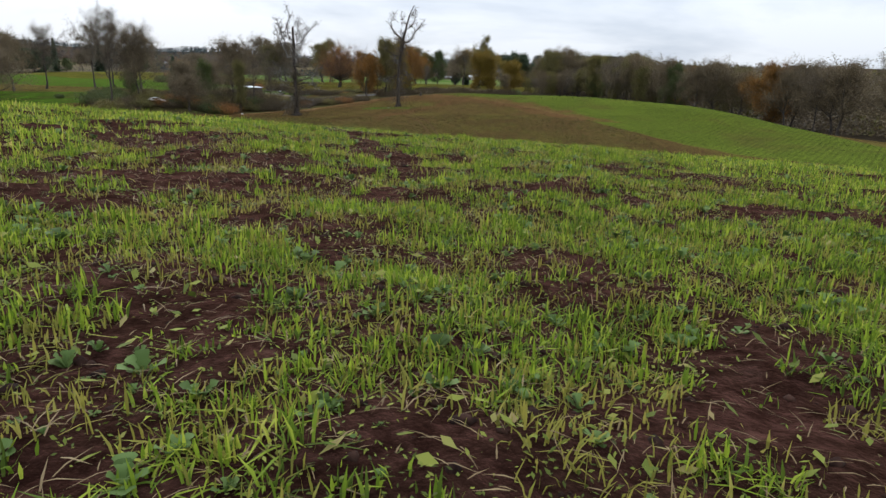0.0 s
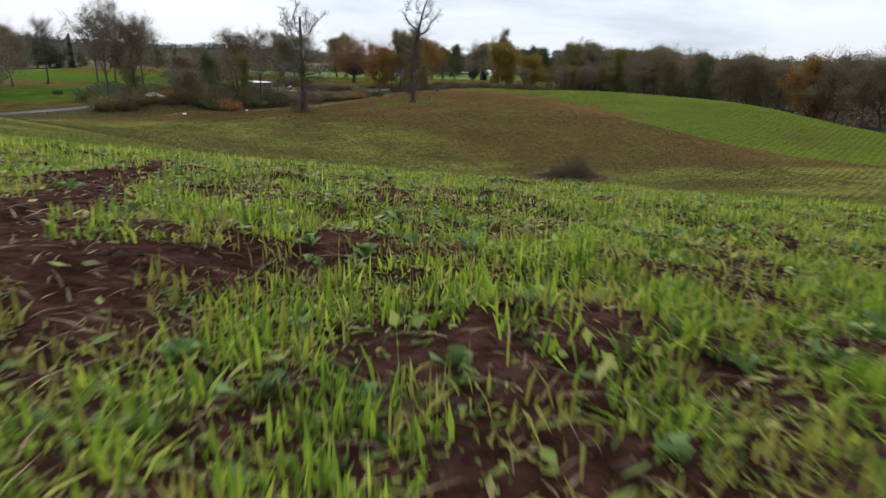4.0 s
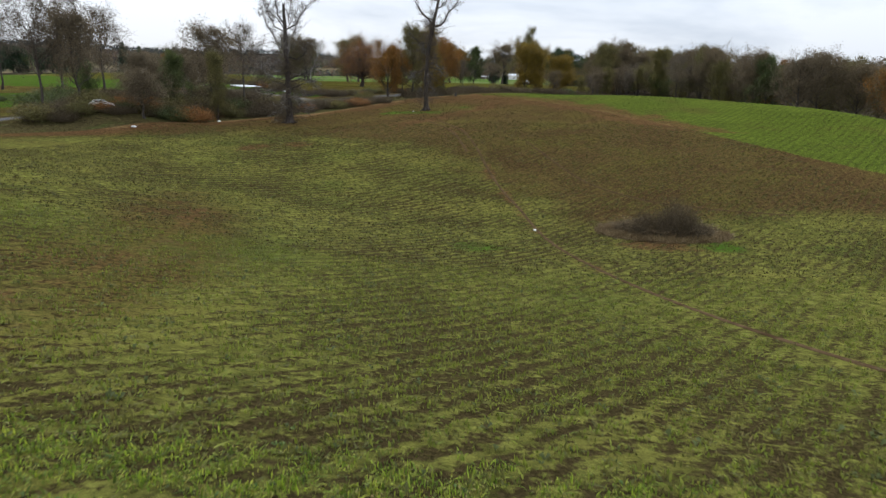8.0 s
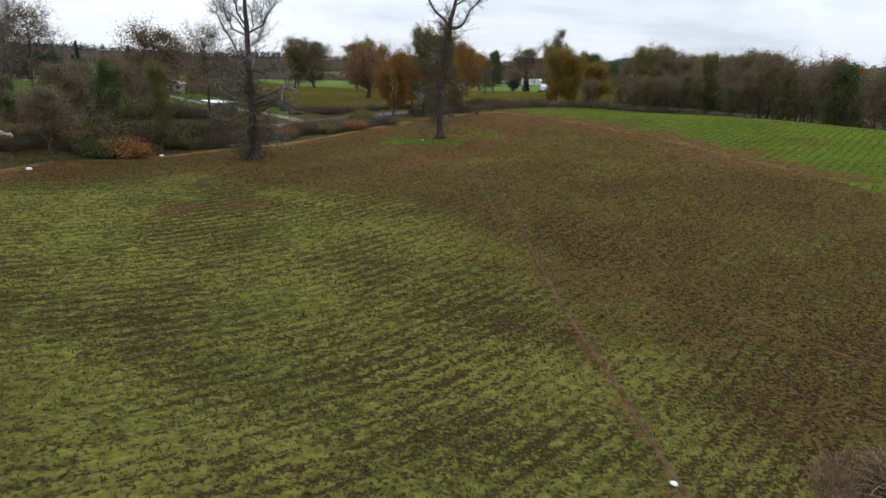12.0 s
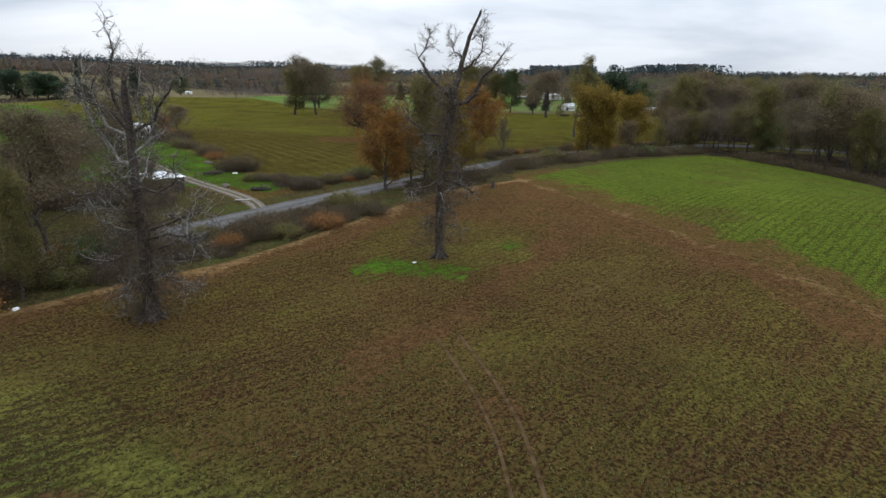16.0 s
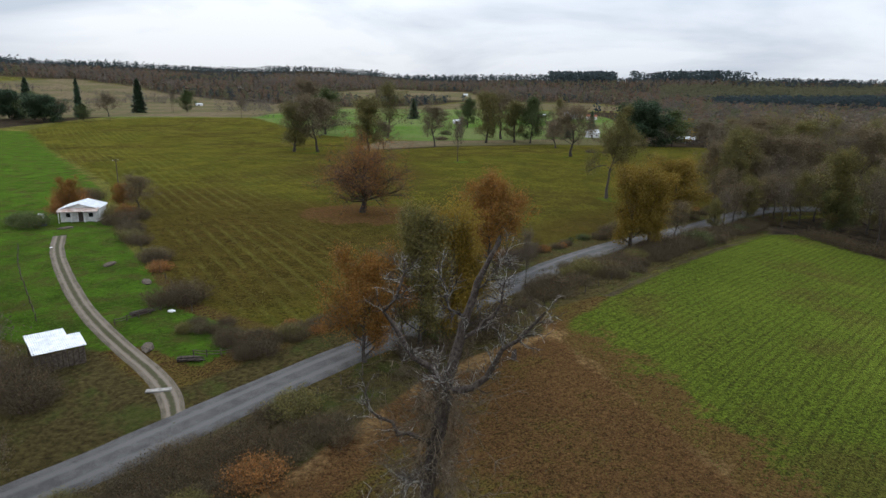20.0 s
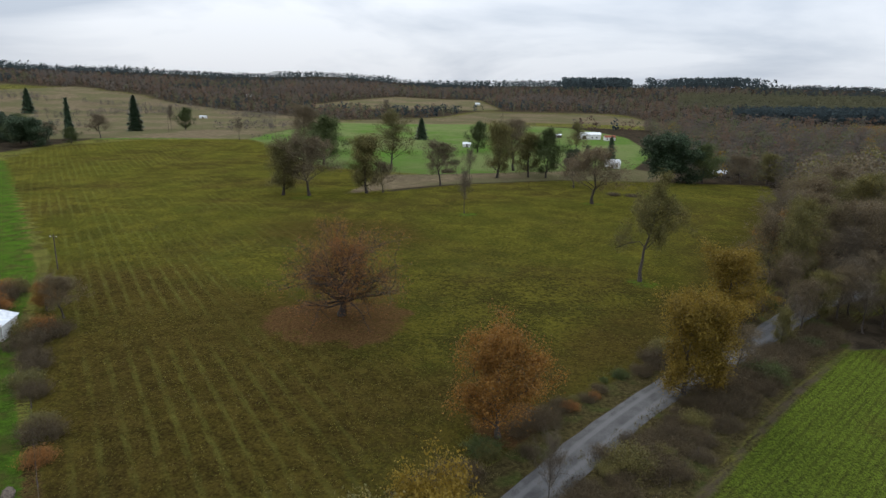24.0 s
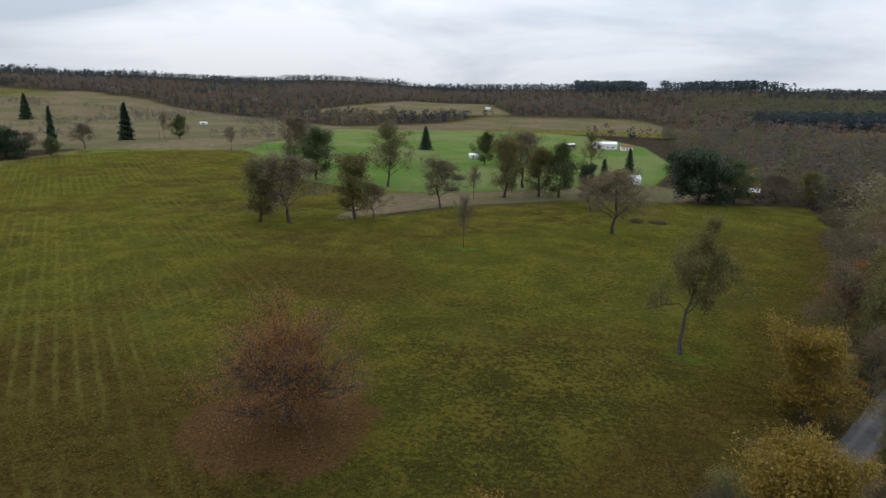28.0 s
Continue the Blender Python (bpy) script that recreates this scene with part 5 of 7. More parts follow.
snag("dead_tree", "dead tree with a snapped dark trunk and bleached curving limbs", LEAN_SNAG_AT,
     [(0, 0, -0.3), (0, 0, 1.0), (-0.05, 0, 4), (-0.1, 0.1, 8), (-0.15, 0, 12), (-0.15, 0, 16), (-0.2, 0, 20.2)],
     [0.95, 0.62, 0.48, 0.42, 0.37, 0.31, 0.22],
     [(13, -1, 8, 0, 0, 0.19, [(-0.1, 0, 13.2), (-1.7, 0.3, 13.5), (-2.5, 0.2, 15.6), (-3.6, 0.1, 17.4), (-3.9, 0, 19.4)]), (15, -1, 7.5, 0, 0, 0.15, [(-0.1, 0, 15.6), (-1.7, -0.3, 16.5), (-2.7, 0, 17.8), (-3.0, 0.1, 19.5), (-3.7, 0, 21.4)]),
      (17, 1, 8, 0, 0, 0.14, [(-0.2, 0, 16.8), (-1.4, 0.4, 18.4), (-1.5, 0.2, 20.5), (-0.7, 0, 22.4), (-1.4, 0.2, 24.2)]), (16, 1, 7, 0, 0, 0.13, [(-0.1, 0, 15.9), (1.7, 0.4, 17.0), (2.9, 0.2, 18.7), (3.8, 0, 20.0), (5.3, 0.2, 20.8)]), (7, 1, 5.6, 0, 0, 0.15, [(0.0, 0, 7.0), (2.5, -0.4, 7.7), (4.3, -0.5, 7.4), (5.3, -0.4, 6.3)]),
      (7, -1, 4, 0, 0, 0.10, [(4.2, -0.5, 7.4), (4.2, -0.4, 9.0), (4.9, -0.2, 10.6), (6.1, 0, 11.5)]), (11, 1, 4, 0, 0, 0.12, [(0.0, 0, 11.5), (2.0, 0.4, 11.1), (3.1, 0.3, 12.3), (3.3, 0.2, 13.6)]), (8, -1, 6, 0, 0, 0.12, [(0.0, 0, 8.0), (-2.3, 0.5, 7.7), (-4.2, 0.4, 8.9), (-4.8, 0.3, 10.5)]),
      (14.5, 20, 6.0, 0.8, 0.10, 0.12), (16.0, 60, 5.5, 1.0, 0.08, 0.11), (16.4, 240, 5.5, 1.2, 0.05, 0.11),
      (9.6, 185, 5.6, 0.1, -0.02, 0.14), (7.8, -5, 5.4, 0.15, 0.0, 0.15), (6.6, 15, 4.8, 0.0, 0.05, 0.12), (6.0, 190, 5.0, 0.05, -0.03, 0.12), (4.6, 210, 4.2, 0.0, -0.04, 0.08), (4.4, -25, 4.6, 0.05, -0.04, 0.08), (8.8, 100, 4.0, 0.3, 0.0, 0.1), (3.4, 175, 4.2, 0.05, -0.02, 0.07), (5.5, 60, 3.8, 0.1, 0.0, 0.07), (7.2, 130, 4.2, 0.2, 0.0, 0.08), (9.2, 250, 4.2, 0.3, 0.0, 0.09), (11.2, 310, 4.4, 0.4, 0.03, 0.1), (12.4, 90, 4.6, 0.5, 0.04, 0.1), (10.2, 160, 5.2, 0.4, 0.04, 0.12), (3.8, 20, 4.2, 0.0, -0.02, 0.07)], 42, 11, 0.34)


# ---- thickets along the road, hedges and shrubs ----
def make_bush(name, label, seed, size, stems, count, leaf_size, leaf, category="bush"):
    rng = np.random.default_rng(seed)
    v1, f1, v2, f2 = bush_mesh(rng, size, stems, count, leaf_size)
    b = thing(name, Matrix(), label, category)
    tagged(mesh_object("stem", v1, f1, TWIG, b), kind="stuff")
    tagged(mesh_object("foliage", v2, f2, leaf, b), kind="stuff")
    return b


BUSHES = [
    make_bush("bramble_thicket", "low tangled bramble thicket, brown and leafless", 51, (2.4, 1.7, 1.8), 330, 4200, 0.055, BRAMBLE),
    make_bush("bramble_thicket", "grey-brown roadside brambles with few leaves", 52, (2.0, 1.8, 2.2), 330, 3800, 0.055, BRAMBLE),
    make_bush("shrub", "olive-green leafy shrub beside the road", 53, (1.7, 1.6, 2.2), 110, 5000, 0.08, OLIVE),
    make_bush("shrub", "rounded dark green leafy shrub", 54, (1.8, 1.8, 2.4), 110, 5500, 0.08, GREENLEAF),
    make_bush("shrub", "rust-brown shrub in autumn leaf", 55, (1.7, 1.6, 2.0), 140, 4500, 0.075, RUST),
]
BUSH_USED = set()


def plant_bush(k, x, y, scale=1.0, wide=1.0, turn=0.0, group="thickets along the road"):
    ob = BUSHES[k]
    if k in BUSH_USED:
        ob = copy_thing(ob, Matrix())
    BUSH_USED.add(k)
    ob.matrix_basis = place(x, y, turn, scale, wide, 0.05)
    return tagged(ob, group=group)


bush_rng = np.random.default_rng(61)
REST = []                                             # thickets behind the others, joined further down


def hedge(line, gap, off, mix, low, high, wide=1.2, joined=False):
    """Thickets along a line, off metres to its side (a range); joined: part of the one tangle behind."""
    p = resample(line, gap)
    d = np.gradient(p, axis=0)
    for (x, y), (dx, dy) in zip(p, d / np.linalg.norm(d, axis=1)[:, None]):
        s = bush_rng.uniform(*off)
        size = bush_rng.uniform(low, high) * (0.55 + 0.85 * float(grid_noise(x, y, 7.0, 15)))
        kind, jx, jy, w, turn = int(bush_rng.choice(len(mix), p=mix)), bush_rng.normal(0, 0.8), bush_rng.normal(0, 0.8), wide * bush_rng.uniform(0.75, 1.25), bush_rng.uniform(0, 360)
        if joined:
            REST.append((x + dy * s + jx, y - dx * s + jy, size, w, turn))
        elif bush_rng.uniform() > 0.1:
            plant_bush(kind, x + dy * s + jx, y - dx * s + jy, size, w, turn)


NEAR_ROAD = [(-78, 148), (-62, 166), (-51, 177), (-42, 189), (-34, 201)]
hedge(NEAR_ROAD, 2.0, (4.6, 6.0), [0.45, 0.35, 0.1, 0.05, 0.05], 0.7, 1.0, 1.3)
hedge(NEAR_ROAD, 2.4, (7.4, 9.8), [0.45, 0.35, 0.1, 0.05, 0.05], 0.6, 0.95, 1.4)
hedge(NEAR_ROAD, 1.9, (9.6, 11.6), [0.5, 0.4, 0.05, 0.02, 0.03], 0.6, 0.9, 1.35)
hedge(NEAR_ROAD, 2.2, (5.8, 7.6), [0.45, 0.4, 0.08, 0.05, 0.02], 0.6, 0.85, 1.3, True)
hedge([(-77, 148), (-70, 153), (-64, 158), (-56, 163)], 2.2, (5, 11), [0.35, 0.3, 0.1, 0.15, 0.1], 0.9, 1.4, 1.3)
hedge([(-27, 212), (-18, 224), (-8, 240), (2, 257), (14, 274), (28, 291), (42, 310), (50, 320)], 1.7, (4.4, 6.4), [0.5, 0.4, 0.05, 0.03, 0.02], 0.6, 1.0, 1.25)
hedge([(-27, 211), (-18, 224), (-8, 240), (2, 257), (14, 274), (28, 291), (42, 310), (54, 324)], 2.0, (6.8, 9.5), [0.5, 0.4, 0.05, 0.03, 0.02], 0.55, 0.95, 1.3, True)
hedge([(-36, 206), (-28, 218), (-18, 232), (-6, 249), (8, 268), (22, 287), (36, 306), (48, 322), (62, 338)], 2.1, (-5.6, -4.0), [0.4, 0.25, 0.12, 0.08, 0.15], 0.55, 0.95, 1.2)
hedge([(-46, 212), (-40, 210), (-34, 217), (-29, 226)], 1.5, (-1.8, 1.8), [0.45, 0.35, 0.1, 0.05, 0.05], 0.45, 0.8, 1.2)
hedge([(-40, 208), (-44, 211), (-50, 217)], 1.6, (-0.6, 0.6), [0.5, 0.5, 0, 0, 0], 0.6, 0.8)
hedge([(-92, 176), (-72, 188), (-62, 193), (-56, 193.5)], 2.0, (-2.0, 1.5), [0.5, 0.4, 0.05, 0, 0.05], 0.8, 1.15, 1.4)
hedge([(-80, 182), (-68, 191), (-60, 197)], 2.0, (-3.5, -1.5), [0.5, 0.4, 0.05, 0, 0.05], 0.7, 1.0, 1.4)
hedge([(-94, 270), (-108, 268), (-114, 276), (-118, 290)], 2.6, (-2, 2), [0.2, 0.2, 0.2, 0.1, 0.3], 1.1, 1.8, 1.2)
hedge([(-67, 236), (-81, 250), (-92, 262)], 4.5, (-0.5, 0.5), [0.4, 0.4, 0.1, 0.0, 0.1], 0.6, 1.0)
hedge([(54, 345), (64, 372), (82, 420), (104, 486), (112, 505)], 3.0, (-1.5, 1.5), [0.2, 0.25, 0.25, 0.1, 0.2], 1.0, 1.7, 1.4, True)
hedge([(62, 303), (74, 284), (86, 255), (98, 215)], 3.0, (-2, 1), [0.3, 0.3, 0.2, 0.1, 0.1], 0.8, 1.4, 1.4, True)
hedge([(-72, 152), (-64, 158), (-56, 166), (-48, 177)], 2.4, (0.5, 4.0), [0.35, 0.3, 0.1, 0.1, 0.15], 1.5, 2.3, 1.1)
hedge([(4, 250), (14, 266), (26, 284), (38, 300), (50, 314)], 1.8, (3.0, 6.0), [0.42, 0.36, 0.12, 0.08, 0.02], 0.6, 1.1, 1.3)
plant_bush(0, -57.5, 221.5, 1.5, 1.1, 40, "shrubs by the drive")
plant_bush(1, -56, 223, 1.4, 1.2, 100, "shrubs by the drive")
plant_bush(3, -108, 256, 1.3, 1.3, 0, "shrubs by the cabin")
plant_bush(0, -94, 263.5, 1.5, 1.2, 70, "shrubs by the cabin")
plant_bush(3, -112, 258, 1.1, 1.4, 50, "shrubs by the cabin")
plant_bush(2, -50.5, 212.5, 0.6, 1.0, 0, "shrubs by the drive")
plant_bush(3, -89, 172, 1.5, 1.3, 0, "shrubs on the bank")
plant_bush(3, -82, 160, 1.5, 1.3, 0, "shrubs on the bank")
plant_bush(3, -88, 163, 1.35, 1.5, 0, "shrubs on the bank")
plant_bush(0, -85, 161, 1.1, 1.4, 60, "shrubs on the bank")
plant_bush(3, -103, 173, 0.5, 1.2, 0, "shrubs on the bank")
plant_bush(0, 30, 455, 0.8, 2.0, 0, "shrubs in the meadow")
plant_bush(0, 22, 456, 0.8, 2.0, 90, "shrubs in the meadow")
plant_bush(0, -60, 520, 1.2, 2.0, 90, "shrubs in the pasture")
plant_bush(3, -62, 560, 1.2, 1.4, 90, "shrubs in the pasture")

twin = np.random.default_rng(62)
light_bush = [bush_mesh(twin, (2.2, 1.8, 1.9), 80, 1300, 0.085) for _ in range(3)]
for which, nm, mat, label in ((0, "thicket_stem", TWIG, "tangled brown stems of the bramble thickets"), (2, "thicket_foliage", BRAMBLE, "sparse brown leaves of the bramble thickets")):
    vs, fs, n = [], [], 0
    for i, (x, y, size, w, turn) in enumerate(REST):
        v, f = light_bush[i % 3][which], light_bush[i % 3][which + 1]
        c, q = math.cos(radians(turn)), math.sin(radians(turn))
        vs.append(np.stack([x + size * w * (v[:, 0] * c - v[:, 1] * q), y + size * w * (v[:, 0] * q + v[:, 1] * c), float(ground_z(x, y)) - 0.05 + size * v[:, 2]], 1))
        fs.append(f + n)
        n += len(v)
    tagged(mesh_object(nm, np.vstack(vs), np.vstack(fs), mat), label, "thicket", kind="stuff")

# the thicket in the hollow of the field
for x, y, s, w in ((11.2, 94.6, 0.6, 0.95), (12.4, 93.6, 1.1, 0.6), (14.4, 92.8, 1.75, 0.42), (16.0, 92.4, 0.8, 0.8), (13.4, 95.0, 0.95, 0.8), (15.4, 94.6, 1.5, 0.5), (12.0, 96.0, 0.65, 0.9), (16.8, 93.6, 0.55, 0.9)):
    plant_bush(int(x * 2) % 2, x, y, s, w, x * 77, "thicket in the hollow of the field")


# ---- far woods ----
def open_land_at(x, y):
    m = np.zeros(np.shape(x))
    for corners in (LUSH, MEADOW, LAWN, STRAW, PASTURE, TAN_LEFT, RED_FIELD, TAN_STRIP):
        m = np.maximum(m, region(x, y, corners, 0.5))
    m = np.maximum(m, step(0.62, 0.72, grid_noise(x, y, 330, 21)) * (y > 900) * (y < 1400))
    return np.maximum(m, (line_distance(x, y, ROAD) < 9) * 1.0)


def far_trees(name, label, seed, xs, ys, heights, clumps, size, material, slim):
    """Distant trees, each a loose heap of leaf clumps over a short trunk, joined into one object."""
    rng = np.random.default_rng(seed)
    n = len(xs)
    z = ground_z(xs, ys)
    t = rng.uniform(0, 1, (n, clumps))
    a = rng.uniform(0, 2 * math.pi, (n, clumps))
    if slim:
        r = heights[:, None] * 0.2 * (1.03 - t) * np.sqrt(rng.uniform(0.1, 1, (n, clumps)))
    else:
        r = heights[:, None] * 0.34 * np.sqrt(np.clip(1 - (t * 1.9 - 0.9) ** 2, 0.02, 1)) * np.sqrt(rng.uniform(0.1, 1, (n, clumps)))
    c = np.stack([xs[:, None] + np.cos(a) * r, ys[:, None] + np.sin(a) * r, z[:, None] + heights[:, None] * (0.08 + 0.92 * t)], -1).reshape(-1, 3)
    k = len(c)
    u = rng.normal(0, 1, (k, 3)) * (1, 1, 0.6)
    u /= np.linalg.norm(u, axis=1)[:, None]
    w = np.cross(u, rng.normal(0, 1, (k, 3)) * (0.6, 0.6, 1))
    w /= np.linalg.norm(w, axis=1)[:, None] + 1e-9
    s = (np.repeat(heights, clumps) * size * rng.uniform(0.6, 1.3, k))[:, None]
    q = np.stack([c - u * s, c + w * s * 0.7, c + u * s, c - w * s * 0.7], 1).reshape(-1, 3)
    ob = mesh_object(name, q, np.arange(k * 4).reshape(-1, 4), material)
    return tagged(ob, label, "woodland", kind="stuff")


dx, dy = np.array(deep).T
drng = np.random.default_rng(70)
kinds = drng.uniform(0, 1, len(dx))
for k, (mat, lo, hi, nm) in enumerate(((GREY_LEAF, 0, 0.4, "grey-brown leafless"), (BROWN, 0.4, 0.8, "brown"), (OLIVE, 0.8, 1.01, "olive-green"))):
    m = (kinds >= lo) & (kinds < hi)
    far_trees("woodland", nm + " trees deep in the wood", 66 + k, dx[m], dy[m], drng.uniform(16, 23, m.sum()), 260, 0.028, mat, False)


def rng_keep(x):
    """An even pick of the points, the same at every build."""
    return np.modf(np.abs(x) * 12.9898)[0]


def scatter(seed, n, box_at, keep):
    rng = np.random.default_rng(seed)
    x, y = rng.uniform(box_at[0], box_at[1], n), rng.uniform(box_at[2], box_at[3], n)
    m = keep(x, y)
    return x[m], y[m], rng


x, y, rng = scatter(71, 6000, (70, 640, 300, 1000), lambda x, y: (open_land_at(x, y) < 0.4) & (region(x, y, WOOD, 0.5) < 0.5) & (x > 66 + 0.05 * (y - 300)) & (y > 505 - np.clip(x - 250, 0, 1e9)))
pick = rng.uniform(0, 1, len(x))
hh = rng.uniform(9, 17, len(x))
for k, (mat, lo, hi, nm) in enumerate(((HAZY_BARE, 0, 0.46, "grey-brown leafless"), (HAZY_RUST, 0.46, 0.66, "rust-coloured"), (HAZY_OLIVE, 0.66, 0.93, "olive-green"), (GOLD, 0.93, 0.95, "ochre"), (GREENLEAF, 0.95, 1.01, "dark green"))):
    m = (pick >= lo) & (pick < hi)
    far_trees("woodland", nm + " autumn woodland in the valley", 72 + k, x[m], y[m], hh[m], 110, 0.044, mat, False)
x, y, rng = scatter(81, 30000, (-2300, 1500, 850, 2900), lambda x, y: (open_land_at(x, y) < 0.4) & (x > -1.15 * (y - 150)) & (x < 0.62 * (y - 100)))
pick, hh = rng.uniform(0, 1, len(x)) * 0.4 + 0.6 * grid_noise(x, y, 210, 33), rng.uniform(8, 14, len(x))
pick = np.where(region(x, y, DARK_PLANTATION, 1) > 0.5, 0.99, pick)
pick = np.where(region(x, y, OLIVE_PLANTATION, 1) > 0.5, 0.62, pick)
ridge = np.hypot(x, y - 200) > 2050
for k, (mat, lo, hi, nm) in enumerate(((HAZY_BARE, 0, 0.42, "brown"), (HAZY_RUST, 0.42, 0.56, "rust-coloured"), (HAZY_OLIVE, 0.56, 0.68, "olive"), (HAZY_PINE, 0.68, 1.01, "dark green"))):
    m = (pick >= lo) & (pick < hi) & ~(ridge & (mat is not HAZY_PINE))
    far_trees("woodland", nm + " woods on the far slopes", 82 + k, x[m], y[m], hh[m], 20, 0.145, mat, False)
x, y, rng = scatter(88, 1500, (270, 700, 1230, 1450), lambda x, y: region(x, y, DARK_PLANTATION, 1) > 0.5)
far_trees("woodland", "dark conifer plantation above a red cleared field", 89, x, y, rng.uniform(15, 20, len(x)), 16, 0.11, HAZY_PINE, False)
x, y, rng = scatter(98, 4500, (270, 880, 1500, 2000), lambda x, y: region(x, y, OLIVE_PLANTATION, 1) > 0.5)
far_trees("woodland", "young olive-green plantation below the skyline", 99, x, y, rng.uniform(7, 10, len(x)), 10, 0.16, HAZY_OLIVE, False)
az = np.radians(np.random.default_rng(91).uniform(-52, 32, 5200))
rng = np.random.default_rng(92)
rr = rng.uniform(2050, 2750, 5200)
x, y = rr * np.sin(az), 200 + rr * np.cos(az)
gap = (grid_noise(x, y, 260, 44) > 0.18) & ~((np.degrees(az) > 7) & (np.degrees(az) < 8.3))
planted = ((x > 54) & (x < 338)) | ((x > 413) & (x < 640))
hh = np.where(planted & (y > 2000), rng.uniform(30, 34, len(x)), rng.uniform(9, 19, len(x)) * (0.55 + 0.8 * grid_noise(x, y, 190, 47)) * np.where(x > 54, 0.42, 1.0))
far_trees("woodland", "dark conifer plantations along the skyline", 93, x[gap], y[gap], hh[gap], 14, 0.13, HAZY_PINE, False)

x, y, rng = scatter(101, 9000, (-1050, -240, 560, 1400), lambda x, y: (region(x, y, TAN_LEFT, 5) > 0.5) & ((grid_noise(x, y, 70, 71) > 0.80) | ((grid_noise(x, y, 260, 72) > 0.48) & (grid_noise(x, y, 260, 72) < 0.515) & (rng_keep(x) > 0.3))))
far_trees("woodland", "scattered hedges and small trees in the dry pasture", 102, x, y, rng.uniform(3, 9, len(x)), 26, 0.08, HAZY_BARE, False)
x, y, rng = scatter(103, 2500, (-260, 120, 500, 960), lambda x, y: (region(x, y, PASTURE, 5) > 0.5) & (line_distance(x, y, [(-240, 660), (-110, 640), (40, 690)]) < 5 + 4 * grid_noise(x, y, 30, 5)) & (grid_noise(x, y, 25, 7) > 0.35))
far_trees("woodland", "low brown hedge across the pasture", 104, x, y, rng.uniform(1.5, 4, len(x)), 24, 0.1, HAZY_BARE, False)


# ---- crop, weeds and straw on the near slope ----
def leaf_blades(rng, base, length, width, out, nodes):
    """Bent blades: base (n, 3), length and width (n,), out: way of the tip from upright (n, 2)."""
    n = len(base)
    t = np.linspace(0, 1, nodes)
    side = np.stack([-out[:, 1], out[:, 0]], 1)
    side /= np.linalg.norm(side, axis=1)[:, None] + 1e-9
    wide = np.interp(t, [0, 0.35, 0.8, 1], [0.55, 1.0, 0.6, 0.08])
    mid = np.empty((n, nodes, 3))
    mid[..., :2] = base[:, None, :2] + out[:, None] * (t ** 1.6)[None, :, None] * length[:, None, None]
    droop = np.linalg.norm(out, axis=1)
    mid[..., 2] = base[:, None, 2] + length[:, None] * (t[None] - 0.45 * droop[:, None] * t[None] ** 2.4) * np.sqrt(np.clip(1 - 0.5 * droop[:, None] ** 2, 0.15, 1))
    off = np.concatenate([side, np.zeros((n, 1))], 1)[:, None] * (wide[None, :, None] * width[:, None, None] / 2)
    v = np.stack([mid - off, mid + off], 2).reshape(-1, 3)
    k = (np.arange(n) * nodes * 2)[:, None] + np.arange(nodes - 1) * 2
    return v, np.stack([k, k + 1, k + 3, k + 2], -1).reshape(-1, 4)


LEAF_T = np.array([0.0, 0.3, 0.44, 0.56, 0.74, 0.88, 1.0])
LEAF_W = np.array([0.07, 0.34, 0.66, 0.5, 1.0, 0.82, 0.2])


def rosettes(rng, base, size, leaves_each):
    """Young broad-leaved plants: stalked, lobed leaves, cupped along the midrib."""
    n = len(base) * leaves_each
    p = np.repeat(base, leaves_each, 0)
    a = rng.uniform(0, 2 * math.pi, n)
    flat = rng.uniform(0.35, 1.05, n)
    ln = np.repeat(size, leaves_each) * rng.uniform(0.6, 1.2, n)
    d = np.stack([np.cos(a), np.sin(a)], 1)
    side = np.stack([-d[:, 1], d[:, 0]], 1)
    r = np.sin(flat)[:, None] * LEAF_T[None] ** 1.15 * ln[:, None]
    h = np.cos(flat)[:, None] * (LEAF_T[None] - 0.28 * LEAF_T[None] ** 3) * ln[:, None] * 1.1
    mid = np.concatenate([p[:, None, :2] + d[:, None] * r[..., None], (p[:, None, 2] + h)[..., None]], -1)
    half = np.concatenate([side, np.zeros((n, 1))], 1)[:, None] * (LEAF_W[None, :, None] * ln[:, None, None] * 0.27)
    half = half * (1 + rng.normal(0, 0.22, (n, 7, 1)))
    cup = np.zeros((n, 7, 3))
    cup[..., 2] = LEAF_W[None] * ln[:, None] * 0.08
    v = np.stack([mid - half + cup, mid, mid + half + cup], 2).reshape(-1, 3)
    k = (np.arange(n) * 21)[:, None, None] + np.arange(6)[None, :, None] * 3 + np.arange(2)[None, None]
    return v, np.stack([k, k + 1, k + 4, k + 3], -1).reshape(-1, 4)


